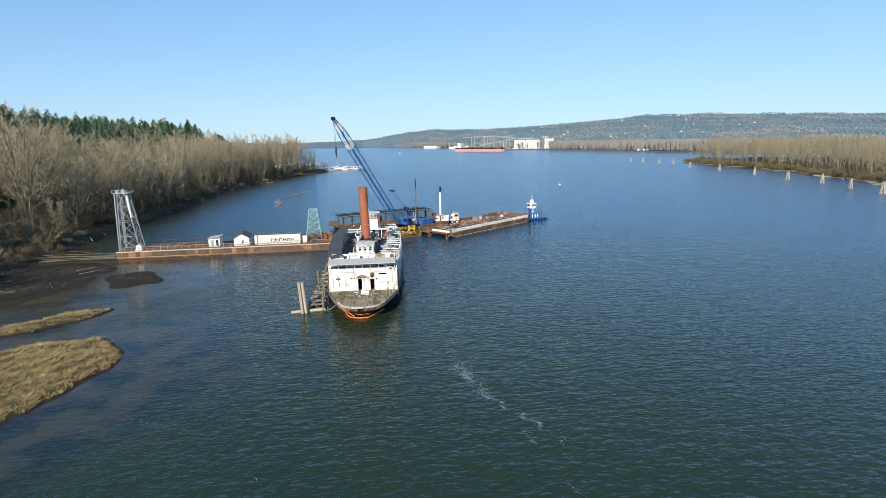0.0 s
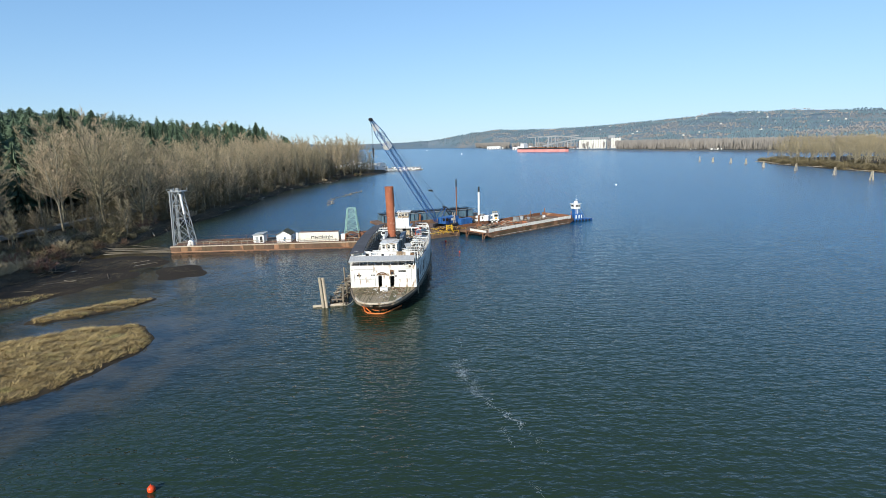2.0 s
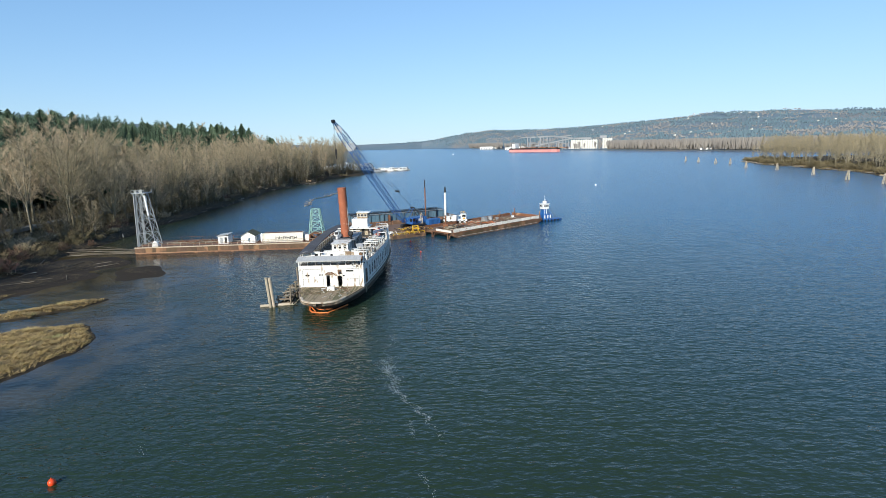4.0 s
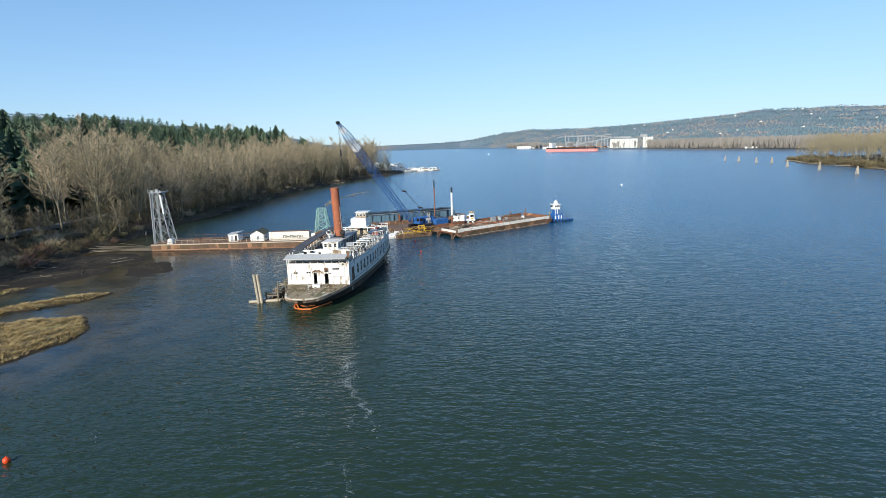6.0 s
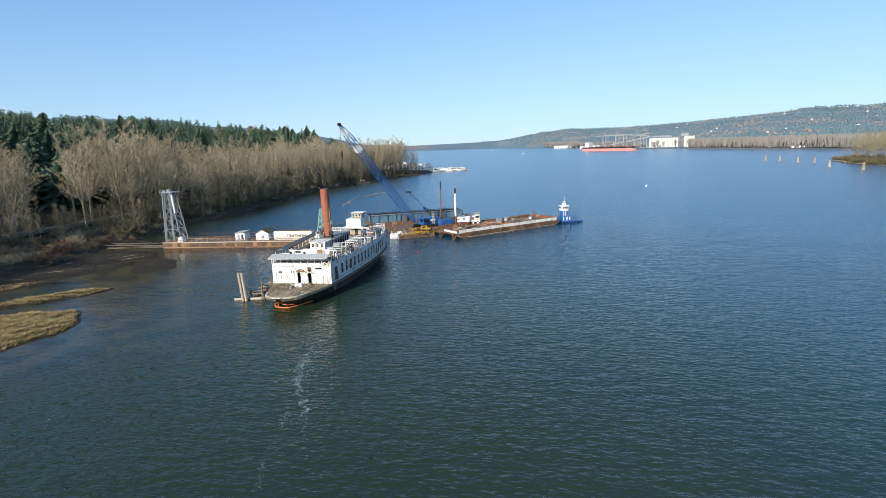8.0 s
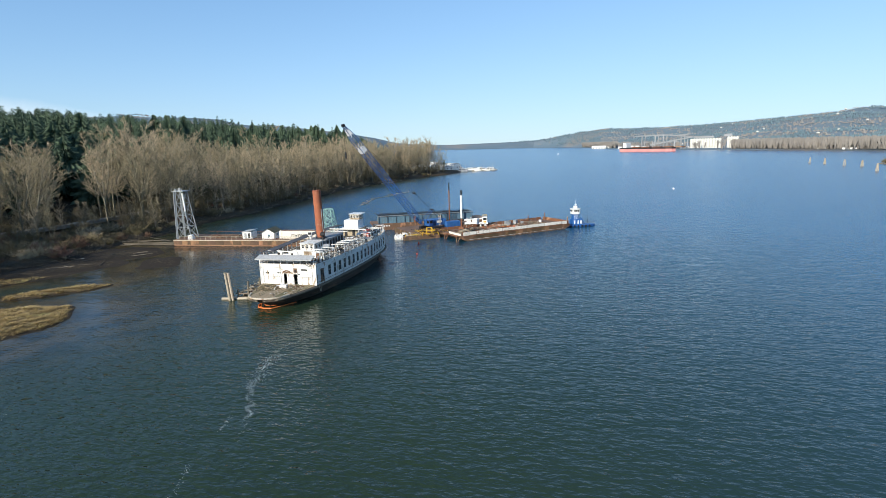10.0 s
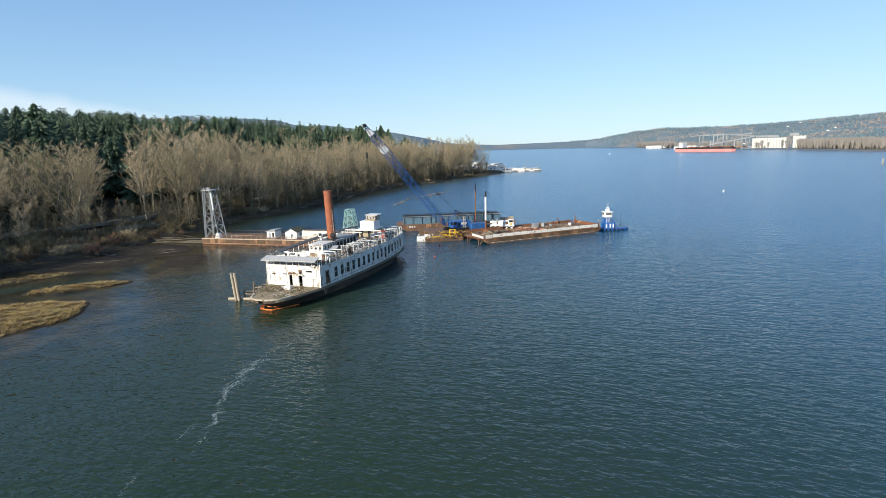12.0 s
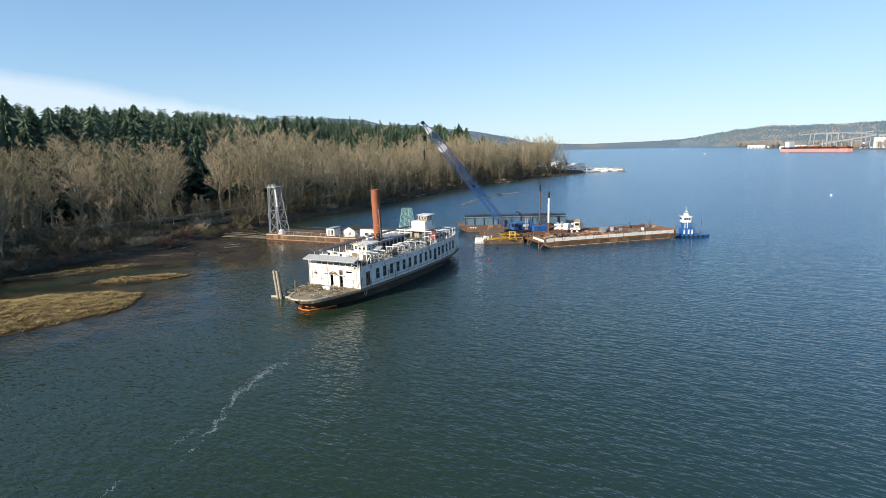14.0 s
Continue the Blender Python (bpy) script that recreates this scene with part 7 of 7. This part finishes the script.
for i, th in enumerate((8.6, 10.6, 12.2, 9.9)):
    x, y = at_bearing(th, 1990 - 60 * i)
    gan = thing("loading_gantry", "slim grey ship-loading gantry on the far quay", "gantry", (x + 26, y + 26, 2), -20, "quay gantries")
    bar("tower", (0, 0, 0), (0, 0, 44), 3.2, WORKS, gan)
    bar("tower", (10, 0, 0), (10, 0, 44), 2.4, WORKS, gan)
    bar("boom", (-30, 0, 42), (26, 0, 46), 2.4, WORKS, gan)
    bar("stay", (0, 0, 44), (-26, 0, 42), 0.9, WORKS, gan)
for th, r, sx, sy, h in ((4.9, 2500, 60, 30, 12), (5.7, 2520, 22, 20, 8), (7.3, 2230, 34, 30, 9), (8.1, 2180, 56, 30, 12), (9.3, 2150, 36, 30, 8), (13.6, 2000, 60, 30, 7), (14.6, 2050, 40, 24, 6), (24.5, 1560, 30, 20, 4), (26.5, 1500, 40, 20, 4)):
    x, y = at_bearing(th, r)
    wh = thing("warehouse", "long white flat warehouse on the far shore", "warehouse", (x, y, max(ground_z(x, y), 1.5) - 1), -th, "far warehouses")
    bm = bmesh.new()
    box(bm, (0, 0, h / 2), (sx, sy, h), bevel=0.3)
    part("wall", bm, CLEAN_WHITE, wh)
    plate("roof", (0, 0, h + 0.5), (sx + 2, sy + 2, 1.0), GREY_ROOF, wh)
    for i in range(int(sx / 12)):
        plate("door", (-sx / 2 + 7 + 12 * i, -sy / 2 - 0.1, h * 0.3), (5, 0.4, h * 0.55), WORKS, wh)
# houses on the hillside
for i in range(18):
    th, r = far.uniform(11, 36), far.uniform(2500, 3500)
    x, y = at_bearing(th, r)
    hs = gabled_hut("hillside_house", "small pale house among trees on the far hill", (x, y, ground_z(x, y) + 5), far.uniform(-40, 10), far.uniform(7, 11), far.uniform(7, 10), 3.5, 6.0, SILO, far.choice((GREY_ROOF, SHINGLE)))
    tagged(hs, category="house", group="houses on the far hill")

# dolphins along the east point
for x, y in ((273, 268), (281, 298), (297, 338), (300, 374), (315, 432), (327, 500), (328, 554), (356, 639), (351, 664), (351, 709), (347, 738)):
    dl = thing("mooring_dolphin", "cluster of pale bound timber piles standing in the river", "piles", (x, y, 0), far.uniform(0, 360), "dolphins along the point")
    for i in range(6):
        a = 6.283 * i / 6
        bar("timber_pile", (1.5 * math.cos(a), 1.5 * math.sin(a), -2), (0.4 * math.cos(a), 0.4 * math.sin(a), 5.8 + 0.9 * far.random()), 0.5, PALE_WOOD, dl, "tube")
    bar("binding", (0, 0, 5.0), (0, 0, 5.4), 1.5, OLD_WOOD, dl, "tube")

# marina and houses on the west point
for i, (x, y, sx, sy, h) in enumerate(((-86, 640, 14, 8, 3.5), (-96, 655, 12, 8, 5), (-75, 665, 16, 8, 3), (-110, 690, 16, 10, 6), (-90, 700, 12, 9, 5), (-118, 640, 9, 7, 3), (-92, 624, 15, 7, 3.5), (-79, 634, 18, 7, 3.5), (-70, 648, 11, 8, 7), (-104, 616, 10, 7, 5))):
    hh = gabled_hut("riverside_house", "white riverside building on the wooded point", (x, y, ground_z(x, y)), -20 + 9 * i, sx, sy, h, h + 1.6, CLEAN_WHITE, (GREY_ROOF, CLEAN_WHITE)[i % 2])
    tagged(hh, category="house", group="houses on the point")
    window(hh, (0, -0.06, h * 0.55), 2.0, 1.2, 0)
    window(hh, (sx * 0.28, -0.06, h * 0.55), 1.6, 1.2, 0)
pier = thing("marina_pier", "low floating pier with walkway at the marina", "pier", (-62, 655, 0))
bar("walkway", (-14, -10, 0.6), (38, 9, 0.6), 2.2, OLD_WOOD, pier, w2=0.8)
bar("ramp", (-22, -22, 2.4), (-6, -6, 0.8), 1.6, OLD_WOOD, pier, w2=0.4)
for i in range(7):
    bar("pile", (-12 + 8 * i, -8 + 2.8 * i, -2), (-12 + 8 * i, -8 + 2.8 * i, 5.5), 0.5, OLD_WOOD, pier, "tube")
for i, (x, y, ln) in enumerate(((-66, 652, 14), (-60, 648, 16), (-54, 662, 13), (-49, 655, 15), (-43, 664, 12), (-38, 660, 13), (-33, 665, 11), (-29, 664, 12), (-57, 671, 15), (-46, 674, 13))):
    bt = thing("moored_boat", "small white cabin boat moored at the marina", "boat", (x, y, 0), far.uniform(-30, 40), "marina boats")
    bm = bmesh.new()
    prism(bm, [(-ln / 2, -1.7), (ln * 0.25, -1.7), (ln / 2, 0), (ln * 0.25, 1.7), (-ln / 2, 1.7)], -0.3, 1.3)
    part("hull", bm, (CLEAN_WHITE, WHITE)[i % 2], bt)
    bm = bmesh.new()
    box(bm, (-ln * 0.08, 0, 2.4), (ln * 0.45, 2.6, 2.3), bevel=0.2)
    cb = part("cabin", bm, CLEAN_WHITE, bt)
    plate("pane", (-ln * 0.08, -1.32, 2.6), (ln * 0.36, 0.06, 0.7), DARK_PANE, cb)
    bar("mast", (0, 0, 3.4), (0, 0, 6.5 + 3 * (i % 3)), 0.2, PALE_WOOD, bt, "tube")
for x, y, lab in ((45, 1520, "small white motor launch under way"), (-90, 2500, "distant white boat on the river")):
    bt = thing("launch", lab, "boat", (x, y, 0), 70)
    bm = bmesh.new()
    prism(bm, [(-4, -1.3), (2, -1.3), (5, 0), (2, 1.3), (-4, 1.3)], -0.3, 1.0)
    part("hull", bm, CLEAN_WHITE, bt)
    bm = bmesh.new()
    box(bm, (-0.6, 0, 1.7), (3, 2.0, 1.5), bevel=0.2)
    part("cabin", bm, CLEAN_WHITE, bt)
